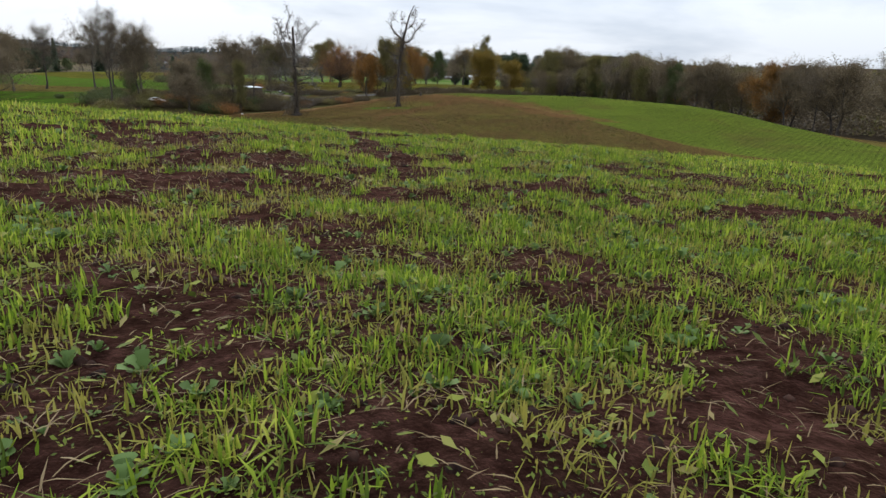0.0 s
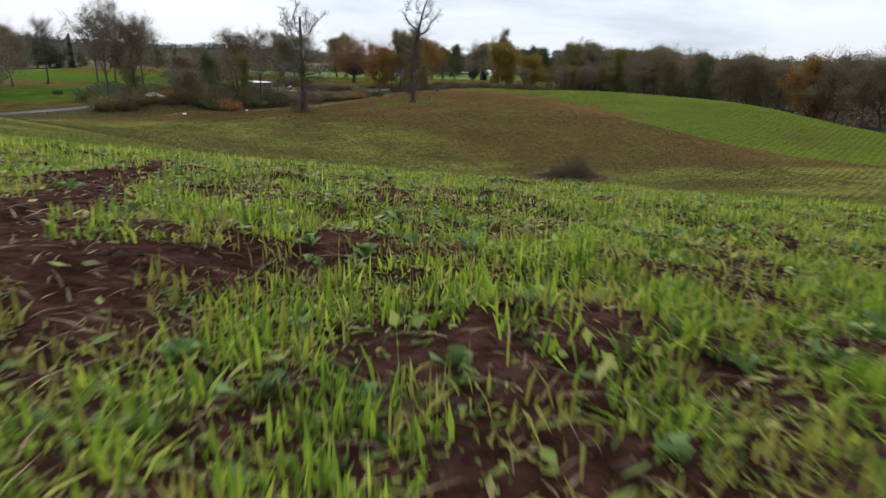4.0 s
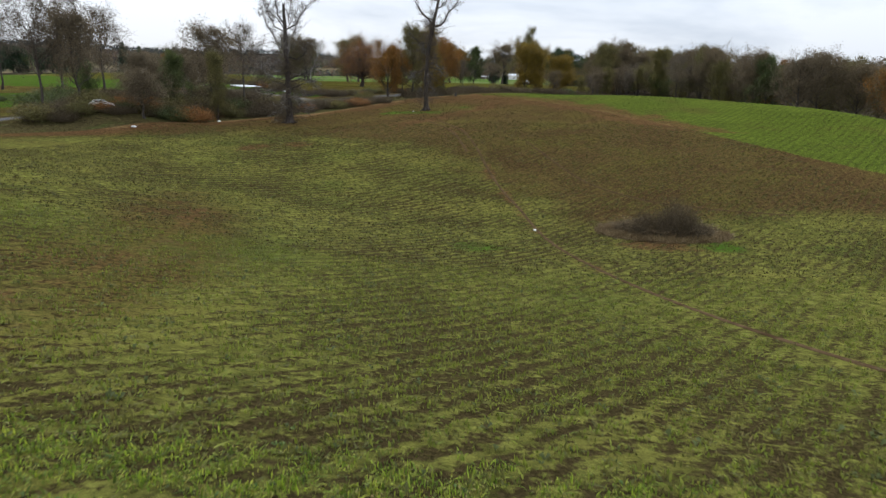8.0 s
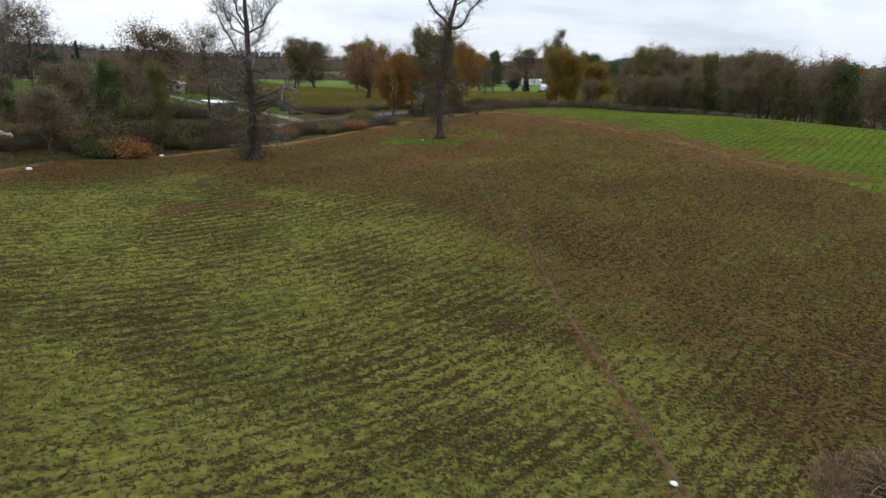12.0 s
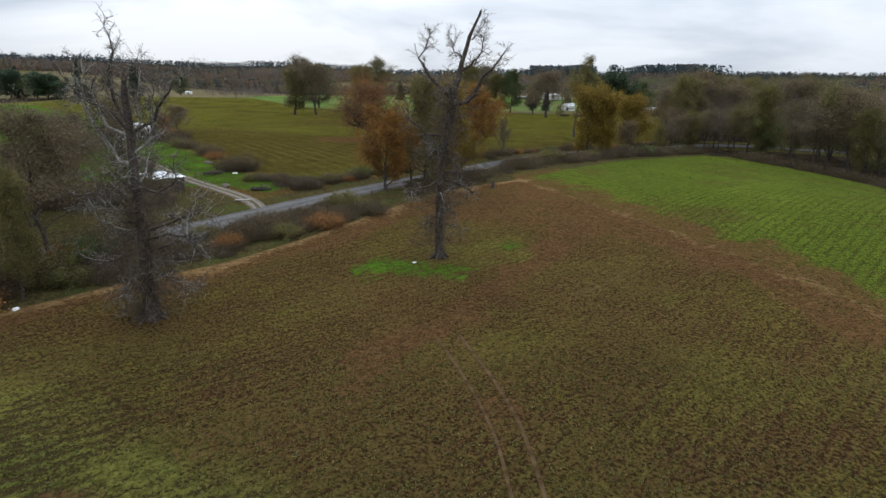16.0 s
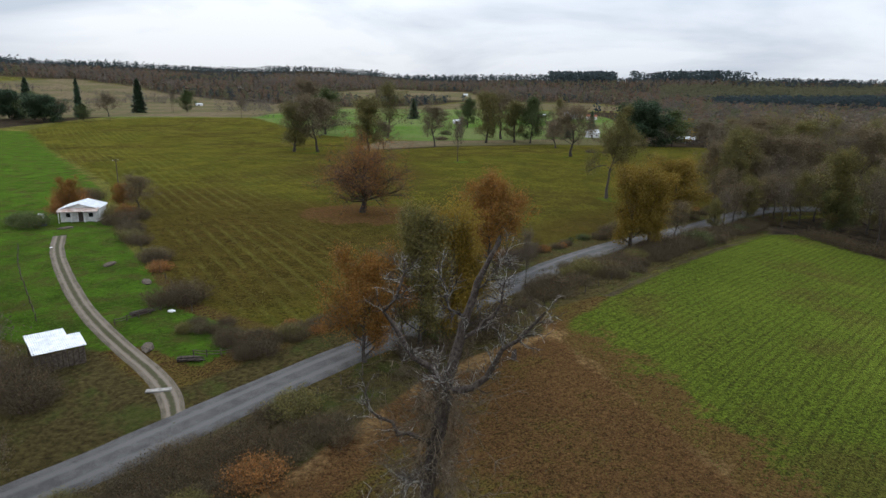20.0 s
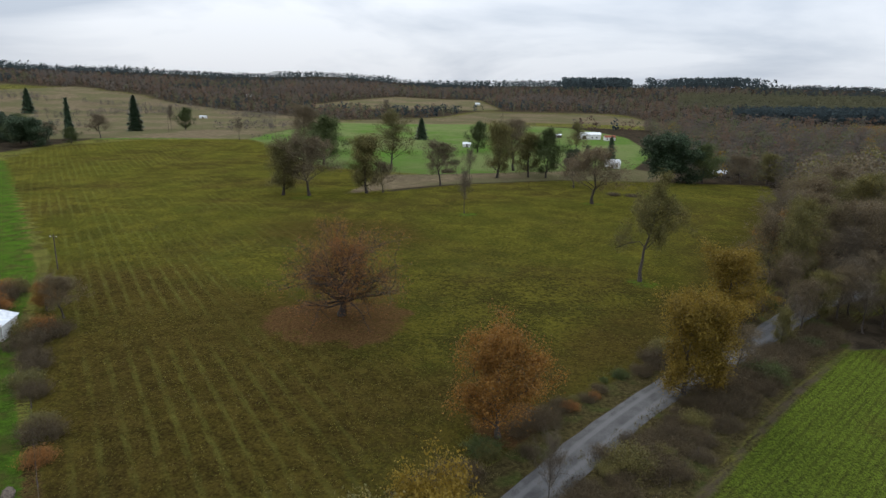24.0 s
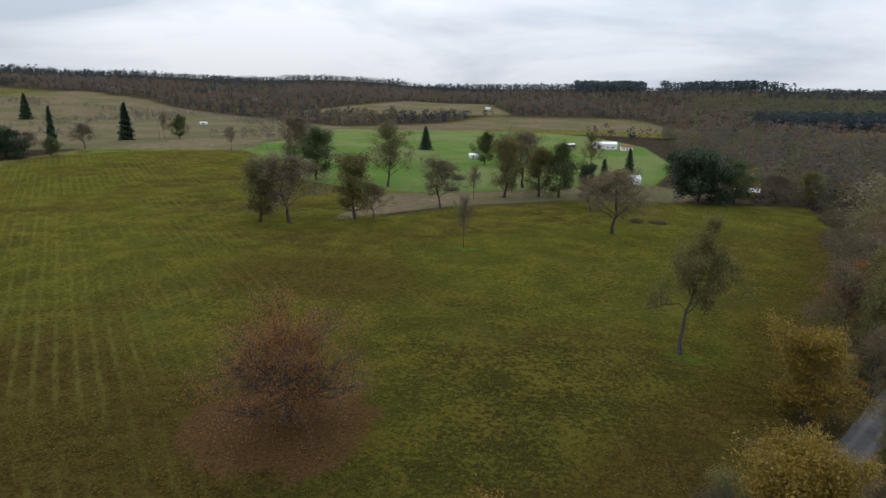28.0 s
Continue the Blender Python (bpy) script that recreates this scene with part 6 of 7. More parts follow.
def spread_points(rng, n, x0, x1, y0, y1, seed, bare, rows=0.0):
    """Uneven cover: thick in patches, with bare earth between; rows: scatter round the drill rows, in rows."""
    x, y = rng.uniform(x0, x1, n), rng.uniform(y0, y1, n)
    if rows:
        r = drill_row(x, y)
        y = y + (np.round(r) - r + rng.normal(0, rows, n)) * ROW_GAP
    cover = 0.48 * grid_noise(x, y, 0.24, seed) + 0.38 * grid_noise(x, y, 0.62, 902) + 0.18 * grid_noise(x, y, 2.6, 903)
    wide = 0.40 * grid_noise(x, y, 0.42, 904) + 0.44 * grid_noise(x, y, 1.15, 905) + 0.20 * grid_noise(x, y, 4.5, 906)
    cover = cover + (wide - cover) * step(17, 28, y)
    cover = cover + (0.03 + 0.03 * step(46, 60, y)) * np.cos(2 * math.pi * drill_row(x, y)) * step(10, 22, y)
    cover = cover - 0.06 * step(3.2, 1.6, y) * step(2.5, 0.5, np.abs(x - 0.4)) - 0.075 * step(4.5, 7, y) * step(12, 9.5, y) * step(5, 3, np.abs(x)) + 0.06 * step(9, 14, y) + 0.07 * step(2.6, 3.6, y) * step(5.6, 4.6, y) + 0.035 * step(-2, -5, x) - 0.06 * step(-4, -14, x) * step(52, 62, y) * step(104, 88, y)
    track = np.minimum.reduce([line_distance(x, y, q) for q in FIELD_TRACKS])
    keep = (cover + rng.uniform(-0.05, 0.05, n) > bare) & (rng.uniform(0, 1, n) < 0.06 + 0.94 * step(0.14, 0.42, track))
    x, y = x[keep], y[keep]
    return np.stack([x, y, soil_z(x, y) - 0.01], 1)


def tuft_blades(rng, spots, each, lo, hi, width, spread):
    p = np.repeat(spots, each, 0)
    n = len(p)
    p = p + np.concatenate([rng.normal(0, spread, (n, 2)), np.zeros((n, 1))], 1)
    tall = np.repeat(rng.uniform(lo, hi, len(spots)), each) * rng.uniform(0.5, 1.15, n)
    a, s = rng.uniform(0, 2 * math.pi, n), np.abs(rng.normal(0, 0.75, n))
    return p, tall, width * rng.uniform(0.6, 1.4, n), np.stack([np.cos(a) * s, np.sin(a) * s], 1)


GRASS = leaf_material("young_grass", (0.0, (0.0457, 0.0646, 0.0125)), (0.35, (0.1142, 0.1861, 0.0167)), (0.7, (0.2688, 0.3537, 0.0334)), (0.9, (0.4301, 0.4467, 0.0696)), (1.0, (0.5107, 0.3847, 0.1392)), share=0.5, patch=1.6, vary=0.75)
OLD_GRASS = leaf_material("yellowing_grass", (0.0, (0.0924, 0.0891, 0.0198)), (0.5, (0.2218, 0.2138, 0.0385)), (0.8, (0.3326, 0.2851, 0.0660)), (1.0, (0.4312, 0.3208, 0.1430)), share=0.46)
WEED = leaf_material("broad_leaf", (0.0, (0.0260, 0.0407, 0.0110)), (0.5, (0.0720, 0.1183, 0.0286)), (1.0, (0.1600, 0.2328, 0.0770)), share=0.3, patch=1.6, vary=0.7)
STALK = leaf_material("dry_stalk", (0.0, (0.075, 0.048, 0.024)), (0.6, (0.17, 0.12, 0.06)), (1.0, (0.32, 0.25, 0.14)), share=0.1)
DRY_WEED = leaf_material("dry_weed", (0.0, (0.0298, 0.0176, 0.0082)), (0.5, (0.0595, 0.0440, 0.0139)), (1.0, (0.0892, 0.0840, 0.0164)), share=0.3)
FIELD_WEED = leaf_material("field_weed", (0.0, (0.0353, 0.0418, 0.0162)), (0.5, (0.0687, 0.0836, 0.0262)), (1.0, (0.1111, 0.1255, 0.0404)), share=0.3, patch=0.12)
FIELD_GRASS = leaf_material("field_grass", (0.0, (0.0427, 0.0470, 0.0159)), (0.5, (0.0865, 0.0894, 0.0227)), (0.85, (0.1423, 0.1270, 0.0341)), (1.0, (0.1729, 0.1222, 0.0568)), share=0.35, patch=0.12)
FIELD_LIGHT = leaf_material("slope_grass", (0.0, (0.0570, 0.0756, 0.0131)), (0.4, (0.1195, 0.1482, 0.0208)), (0.8, (0.2049, 0.2280, 0.0328)), (1.0, (0.2619, 0.2166, 0.0655)), share=0.4)
CLOD = plain_material("soil_clod", (0.010, 0.005, 0.004), (0.046, 0.023, 0.016), 1.0, 14.0)
plants = np.random.default_rng(101)


def stuff(name, v, f, material, label):
    return tagged(mesh_object(name, v, f, material), label, "plants", kind="stuff")


YOUNG, OLD, BROAD = "tufts of young yellow-green crop grass on dark soil", "yellowing half-dry grass tufts on dark soil", "small broad-leaved weeds with rounded green leaves"
# close to the way of the camera
for x0, x1, y0, y1, share in ((-4.2, 4.2, 0.7, 14, 1.0), (-4.2, 4.2, 14, 27, 0.5)):
    area = (x1 - x0) * (y1 - y0) * share
    spots = spread_points(plants, int(area * 135), x0, x1, y0, y1, 201, 0.53)
    stuff("crop_grass", *leaf_blades(plants, *tuft_blades(plants, spots, 11, 0.05, 0.14, 0.0115, 0.034), 3), GRASS, YOUNG)
    spots = spread_points(plants, int(area * 85), x0, x1, y0, y1, 211, 0.49)
    stuff("old_grass", *leaf_blades(plants, *tuft_blades(plants, spots, 8, 0.04, 0.125, 0.0095, 0.05), 3), OLD_GRASS, OLD)
    spots = spread_points(plants, int(area * 34), x0, x1, y0, y1, 301, 0.53)
    stuff("broadleaf_weed", *rosettes(plants, spots, 0.025 + 0.08 * plants.uniform(0, 1, len(spots)) ** 2.2, 8), WEED, BROAD)


def low_leaves(n, x0, x1, y0, y1, size, tall, seed, bare, material, label, rows=0.0):
    """A low tangle of small leaves close to the soil, thick in patches."""
    p = spread_points(plants, n, x0, x1, y0, y1, seed, bare, rows)
    k = len(p)
    p = p + np.concatenate([plants.normal(0, size, (k, 2)), plants.uniform(0.3, 1, (k, 1)) * tall], 1)
    a = plants.uniform(0, 2 * math.pi, k)
    d = np.stack([np.cos(a), np.sin(a), plants.normal(0.1, 0.35, k)], 1)
    w = np.stack([-np.sin(a), np.cos(a), plants.normal(0, 0.35, k)], 1)
    s = size * plants.uniform(0.5, 1.4, (k, 1))
    v = np.stack([p - d * s, p + w * s * 0.45 + d * s * 0.2, p + d * s, p - w * s * 0.45 + d * s * 0.2], 1)
    stuff("low_weeds", v.reshape(-1, 3), np.arange(k * 4).reshape(-1, 4), material, label)


LOW = "low tangle of small olive-green weed leaves on the soil"
LOW_WEED = leaf_material("low_weed", (0.0, (0.0336, 0.0427, 0.0110)), (0.4, (0.0960, 0.1257, 0.0192)), (0.75, (0.2040, 0.2301, 0.0385)), (1.0, (0.2400, 0.1796, 0.0825)), share=0.3, patch=1.6, vary=0.75)
low_leaves(90000, -4.2, 4.2, 0.7, 14, 0.0105, 0.045, 205, 0.49, LOW_WEED, LOW)
low_leaves(60000, -4.2, 4.2, 14, 27, 0.02, 0.05, 206, 0.48, LOW_WEED, LOW)
low_leaves(60000, -22, 21, 1.5, 27, 0.03, 0.06, 207, 0.46, LOW_WEED, LOW)
low_leaves(170000, -26, 24, 27, 50, 0.028, 0.11, 208, 0.50, LOW_WEED, LOW, 0.27)
n = 26000
p = np.stack([plants.uniform(-4.5, 4.5, n), plants.uniform(0.7, 24, n)], 1)
p = np.concatenate([p, soil_z(p[:, 0], p[:, 1])[:, None] + plants.uniform(0.003, 0.02, (n, 1))], 1)
a = plants.uniform(0, 2 * math.pi, n)
v, f = leaf_blades(plants, p, plants.uniform(0.03, 0.15, n), plants.uniform(0.003, 0.008, n), np.stack([np.cos(a), np.sin(a)], 1), 3)
low = soil_z(v[:, 0], v[:, 1])
v[:, 2] = low + 0.006 + np.abs(v[:, 2] - low) * 0.4
stuff("straw", v, f, STALK, "dry pale stalks and straw lying on the soil")
n = 16000
c = np.stack([plants.uniform(-6, 6, n), plants.uniform(0.8, 34, n)], 1)
c = np.concatenate([c, soil_z(c[:, 0], c[:, 1])[:, None]], 1)
ball = np.array([(1, 0, 0), (0.3, 0.9, 0.1), (-0.8, 0.5, 0), (-0.7, -0.6, 0.1), (0.4, -0.9, 0), (0.2, 0.1, 0.6), (-0.1, 0, -0.6)])
v = c[:, None] + ball[None] * ((0.006 + 0.04 * plants.uniform(0, 1, (n, 1, 1)) ** 3) * plants.uniform(0.6, 1.3, (n, 7, 3)))
tri = np.array([(0, 1, 5), (1, 2, 5), (2, 3, 5), (3, 4, 5), (4, 0, 5), (1, 0, 6), (2, 1, 6), (3, 2, 6), (4, 3, 6), (0, 4, 6)])
stuff("soil_clods", v.reshape(-1, 3), (np.arange(n)[:, None, None] * 7 + tri[None]).reshape(-1, 3), CLOD, "small dark clods of ploughed soil")

# to both sides and further on
for x0, x1, y0, y1, count, weeds, seed, bare, rows in ((-22, -4.2, 1.5, 27, 32000, 5000, 401, 0.50, 0.0), (4.2, 21, 1.5, 27, 30000, 4500, 411, 0.50, 0.0), (-26, 24, 27, 50, 68000, 4500, 421, 0.51, 0.3)):
    spots = spread_points(plants, count, x0, x1, y0, y1, seed, bare, rows)
    k = len(spots) * 2 // 3
    far = 1.6 if rows else 1.0
    stuff("crop_grass", *leaf_blades(plants, *tuft_blades(plants, spots[:k], 6, 0.08, 0.19, 0.016 * far, 0.055 * far), 3), GRASS, YOUNG)
    stuff("old_grass", *leaf_blades(plants, *tuft_blades(plants, spots[k:], 5, 0.05, 0.11, 0.016 * far, 0.06 * far), 3), OLD_GRASS, OLD)
    spots = spread_points(plants, weeds, x0, x1, y0, y1, seed + 5, bare + 0.02, rows)
    stuff("broadleaf_weed", *rosettes(plants, spots, plants.uniform(0.05, 0.12, len(spots)), 3), WEED, BROAD)


def off_verge(p):
    """Inside the home field, clear of the verge and of the green field."""
    left = np.interp(p[:, 1], [40, 90, 122, 137, 150, 163, 172, 195], [-70, -75, -73, -60, -52, -43, -34, -21])
    return p[(region(p[:, 0], p[:, 1], LUSH, 0.5) < 0.5) & (p[:, 0] > left)]


for x0, x1, y0, y1, count, seed, mats, nm, wide in (
        (-34, 30, 48, 78, 46000, 431, (FIELD_LIGHT, FIELD_GRASS), "tufts of crop grass in rows on the slope", 0.032), (-55, 44, 78, 112, 36000, 441, (FIELD_GRASS, DRY_WEED), "tufts of crop grass in rows in the hollow", 0.05),
        (-55, 40, 112, 150, 36000, 451, (FIELD_GRASS, DRY_WEED), "dry brown and olive weeds in rows on the far slope", 0.055), (-45, 24, 150, 200, 9000, 455, (DRY_WEED, DRY_WEED), "dry brown weeds in rows below the road", 0.06)):
    spots = off_verge(spread_points(plants, count, x0, x1, y0, y1, seed, 0.47, 0.24 if y0 < 112 else 0.3))
    k = len(spots) // 2
    for part_spots, mat in ((spots[:k], mats[0]), (spots[k:], mats[1])):
        stuff("crop_grass", *leaf_blades(plants, *tuft_blades(plants, part_spots, 3, 0.09, 0.19, wide * 1.5, 0.10), 3), mat, nm)
spots = off_verge(spread_points(plants, 8000, -50, 40, 48, 140, 461, 0.52, 0.25))
stuff("broadleaf_weed", *rosettes(plants, spots, plants.uniform(0.09, 0.2, len(spots)), 3), FIELD_WEED, "clumps of broad-leaved weeds in the hollow")

skirt = np.random.default_rng(120)
a, r = skirt.uniform(0, 2 * math.pi, 2600), skirt.uniform(0.75, 1.25, 2600)
p = np.stack([13.9 + np.cos(a) * r * 4.2, 94.2 + np.sin(a) * r * 2.9 - np.cos(a) * r * 0.9], 1)
p = np.concatenate([p, ground_z(p[:, 0], p[:, 1])[:, None]], 1)
a = skirt.uniform(0, 2 * math.pi, 420)
canes = np.stack([13.9 + np.cos(a) * r[:420] * 2.6, 94.0 + np.sin(a) * r[:420] * 1.5 - np.cos(a) * r[:420] * 0.6], 1)
canes = np.concatenate([canes, ground_z(canes[:, 0], canes[:, 1])[:, None]], 1)
lean = skirt.uniform(0, 2 * math.pi, 420)
stuff("bramble_canes", *leaf_blades(skirt, canes, skirt.uniform(1.0, 2.7, 420), skirt.uniform(0.018, 0.05, 420), np.stack([np.cos(lean), np.sin(lean)], 1), 6), STALK, "pale arching canes that stand out of the bramble thicket")
stuff("dry_grass", *leaf_blades(skirt, *tuft_blades(skirt, p, 6, 0.3, 0.75, 0.03, 0.14), 4), STALK, "pale dry grass round the thicket in the hollow")

# tussocks that stand out of the meadow and of the green field
MEADOW_GRASS = leaf_material("meadow_grass", (0.0, (0.0453, 0.0350, 0.0091)), (0.45, (0.0904, 0.0793, 0.0144)), (0.8, (0.1357, 0.1168, 0.0196)), (1.0, (0.1608, 0.1043, 0.0318)), share=0.35, patch=0.05)
LUSH_GRASS = leaf_material("green_crop", (0.0, (0.0308, 0.0444, 0.0081)), (0.5, (0.0641, 0.0966, 0.0135)), (1.0, (0.1069, 0.1307, 0.0216)), share=0.35, patch=0.08)
tuss = np.random.default_rng(130)


def field_tufts(name, label, corners, n, lo, hi, each, tall, width, scatter_by, rows, material):
    """Low tufts over a field, thinning out in patches; rows: (degrees, gap, scatter)."""
    x, y = tuss.uniform(lo[0], hi[0], n), tuss.uniform(lo[1], hi[1], n)
    c, q = math.cos(radians(rows[0])), math.sin(radians(rows[0]))
    u, v = x * c + y * q, -x * q + y * c
    v = np.round(v / rows[1]) * rows[1] + tuss.normal(0, rows[2], n)
    x, y = u * c - v * q, u * q + v * c
    keep = (region(x, y, corners, 0.5) > 0.5) & (0.5 * grid_noise(x, y, 1.6, 81) + 0.5 * grid_noise(x, y, 9.0, 82) > 0.42)
    p = np.stack([x[keep], y[keep], ground_z(x[keep], y[keep]) - 0.02], 1)
    stuff(name, *leaf_blades(tuss, *tuft_blades(tuss, p, each, tall[0], tall[1], width, scatter_by), 3), material, label)


field_tufts("meadow_tufts", "low olive and brown grass tufts in the meadow", MEADOW, 52000, (-130, 214), (60, 400), 3, (0.10, 0.22), 0.13, 0.18, (131, 2.2, 0.6), MEADOW_GRASS)
field_tufts("crop_tufts", "young green crop tufts in drilled rows", LUSH, 36000, (-4, 95), (92, 304), 3, (0.10, 0.2), 0.10, 0.12, (54, 1.15, 0.25), LUSH_GRASS)
VERGE = [*VERGE_EDGE, (-8, 232), (-22, 214), (-32, 200), (-42, 185), (-52, 173), (-64, 160), (-95, 130)]
FAR_VERGE = [(-38, 206), (-6, 251), (22, 289), (36, 308), (31, 309), (12, 289), (-10, 256), (-42, 213)]
VERGE_GRASS = leaf_material("verge_grass", (0.0, (0.04, 0.034, 0.014)), (0.45, (0.085, 0.07, 0.026)), (0.75, (0.15, 0.115, 0.05)), (1.0, (0.07, 0.10, 0.02)), share=0.3, patch=0.15)
field_tufts("verge_grass", "rank tan and olive grass on the road verge", VERGE, 22000, (-95, 122), (-4, 232), 5, (0.15, 0.5), 0.06, 0.14, (56, 0.4, 0.2), VERGE_GRASS)
field_tufts("verge_grass", "rank tan and olive grass between road and meadow", FAR_VERGE, 12000, (-44, 204), (38, 310), 5, (0.15, 0.5), 0.06, 0.14, (56, 0.4, 0.2), VERGE_GRASS)
field_tufts("lawn_grass", "uneven bright green grass tufts on the lawn", [(-44, 204), (-41, 213), (-55, 220), (-90, 262), (-118, 262), (-112, 225), (-72, 207), (-60, 205), (-54, 209)], 26000, (-118, 203), (-40, 263), 4, (0.06, 0.2), 0.06, 0.14, (40, 0.3, 0.2), LUSH_GRASS)
field_tufts("verge_grass", "rank dark grass between road and green field", [(-8, 224), (5, 237), (16, 254), (31, 277), (50, 303), (46, 309), (30, 289), (12, 269), (-2, 250), (-14, 233)], 30000, (-15, 222), (51, 310), 5, (0.2, 0.6), 0.07, 0.16, (56, 0.4, 0.2), VERGE_GRASS)


# ---- buildings ----
WHITE_WALL = plain_material("white_board_wall", (0.50, 0.49, 0.46), (0.70, 0.69, 0.67), 0.7, 2.5)
TIN_ROOF = plain_material("pale_tin_roof", (0.48, 0.50, 0.52), (0.66, 0.68, 0.70), 0.5, 1.2)
RUSTY_TIN = plain_material("rust_streaked_tin", (0.27, 0.17, 0.13), (0.48, 0.42, 0.39), 0.7, 1.6)
DARK_WOOD = plain_material("weathered_boards", (0.045, 0.035, 0.028), (0.11, 0.09, 0.07), 0.9, 4.0)
DARK_GLASS = plain_material("dark_window", (0.012, 0.014, 0.016), (0.03, 0.034, 0.04), 0.2, 3.0)
RED_ROOF = plain_material("brick_red_roof", (0.17, 0.055, 0.035), (0.26, 0.10, 0.06), 0.8, 2.0)
TARP = plain_material("blue_grey_tarp", (0.03, 0.04, 0.06), (0.08, 0.095, 0.12), 0.5, 1.5)
WHITE_SHEET = plain_material("white_plastic", (0.55, 0.55, 0.54), (0.75, 0.75, 0.74), 0.5, 4.0)
CONCRETE = plain_material("pale_concrete", (0.16, 0.15, 0.135), (0.28, 0.27, 0.25), 0.9, 3.0)
CAR_PAINT = plain_material("white_car_paint", (0.62, 0.62, 0.62), (0.72, 0.72, 0.72), 0.3, 0.5)
RUBBER = plain_material("tyre_rubber", (0.012, 0.012, 0.012), (0.025, 0.025, 0.025), 0.8, 6.0)


def corrugated(bm, m, wide, deep, wave=0.22, depth=0.035):
    """A corrugated sheet in the local xy plane, ribs along y, with a thin underside."""
    n = max(int(wide / wave * 4), 4)
    rows = []
    for k in range(n + 1):
        x = -wide / 2 + wide * k / n
        z = depth * math.sin(k * math.pi / 2)
        rows.append([bm.verts.new(m @ Vector((x, y, z + dz))) for y, dz in ((-deep / 2, 0), (deep / 2, 0), (deep / 2, -0.03), (-deep / 2, -0.03))])
    for a, b in zip(rows[:-1], rows[1:]):
        for i in range(4):
            bm.faces.new((a[i], b[i], b[(i + 1) % 4], a[(i + 1) % 4]))


def sheet(name, parent, material, wide, deep, at, turn=0.0, tilt=0.0, roll=0.0, label=""):
    bm = bmesh.new()
    corrugated(bm, Matrix(), wide, deep)
    ob = part(name, bm, material, parent, label)
    ob.matrix_basis = pose(*at, tilt, roll, turn)
    return ob


def block(name, parent, material, size, at, label="", bevel=0.02, turn=0.0):
    bm = bmesh.new()
    box(bm, size, (0, 0, 0), 0, 0, bevel)
    ob = part(name, bm, material, parent, label)
    ob.matrix_basis = pose(*at, 0, 0, turn)
    return ob


def opening(parent, kind, w, h, at, frame_mat=None):
    """A door or window set into the front wall: a frame with its leaf or pane behind it."""
    bm = bmesh.new()
    for sx in (-1, 1):
        box(bm, (0.08, 0.09, h + 0.16), (sx * (w / 2 + 0.04), 0, 0))
    for sz in (-1, 1):
        box(bm, (w, 0.09, 0.08), (0, 0, sz * (h / 2 + 0.04)))
    ob = part(kind, bm, frame_mat or WHITE_WALL, parent)
    ob.matrix_basis = pose(*at)
    block("leaf" if kind == "door" else "pane", ob, DARK_WOOD if kind == "door" else DARK_GLASS, (w, 0.03, h), (0, 0.015, 0), bevel=0.0)
    return ob


def farm_building(name, label, x, y, turn, w, d, h, rise, wall, roof, doors=(), windows=(), eave=0.35):
    """A gabled building, ridge along its width: walls, two roof sheets, gables, openings in the front."""
    b = thing(name, pose(x, y, float(ground_z(x, y)), 0, 0, turn), label, "building")
    t = 0.14
    for nm, size, at in (("front_wall", (w, t, h + 0.4), (0, -d / 2, h / 2 - 0.2)), ("back_wall", (w, t, h + 0.4), (0, d / 2, h / 2 - 0.2)), ("side_wall", (t, d - t, h + 0.4), (-w / 2 + t / 2, 0, h / 2 - 0.2)), ("side_wall", (t, d - t, h + 0.4), (w / 2 - t / 2, 0, h / 2 - 0.2))):
        block(nm, b, wall, size, at)
    for sx in (-1, 1):
        bm = bmesh.new()
        vs = [bm.verts.new((sx * w / 2 + o, yy, zz)) for o in (-t * sx, 0) for yy, zz in ((-d / 2, h), (d / 2, h), (0, h + rise))]
        for f in ((0, 1, 2), (5, 4, 3), (0, 3, 4, 1), (1, 4, 5, 2), (2, 5, 3, 0)):
            bm.faces.new([vs[i] for i in f])
        bmesh.ops.recalc_face_normals(bm, faces=bm.faces)
        part("gable", bm, wall, b)
    slope = math.degrees(math.atan2(rise, d / 2))
    run = math.hypot(d / 2, rise) + eave
    for s in (-1, 1):
        mid = -s * 0 + s * (d / 2 + eave * math.cos(radians(slope))) / 2
        sheet("roof_sheet", b, roof, w + 2 * eave, run, (0, mid, h + rise - abs(mid) * math.tan(radians(slope)) + 0.06), 0, -s * slope)
    for at, ww, hh in doors:
        opening(b, "door", ww, hh, (at, -d / 2 - 0.08, hh / 2 + 0.05))
    for at, ww, hh in windows:
        opening(b, "window", ww, hh, (at, -d / 2 - 0.08, 1.45))
    return b


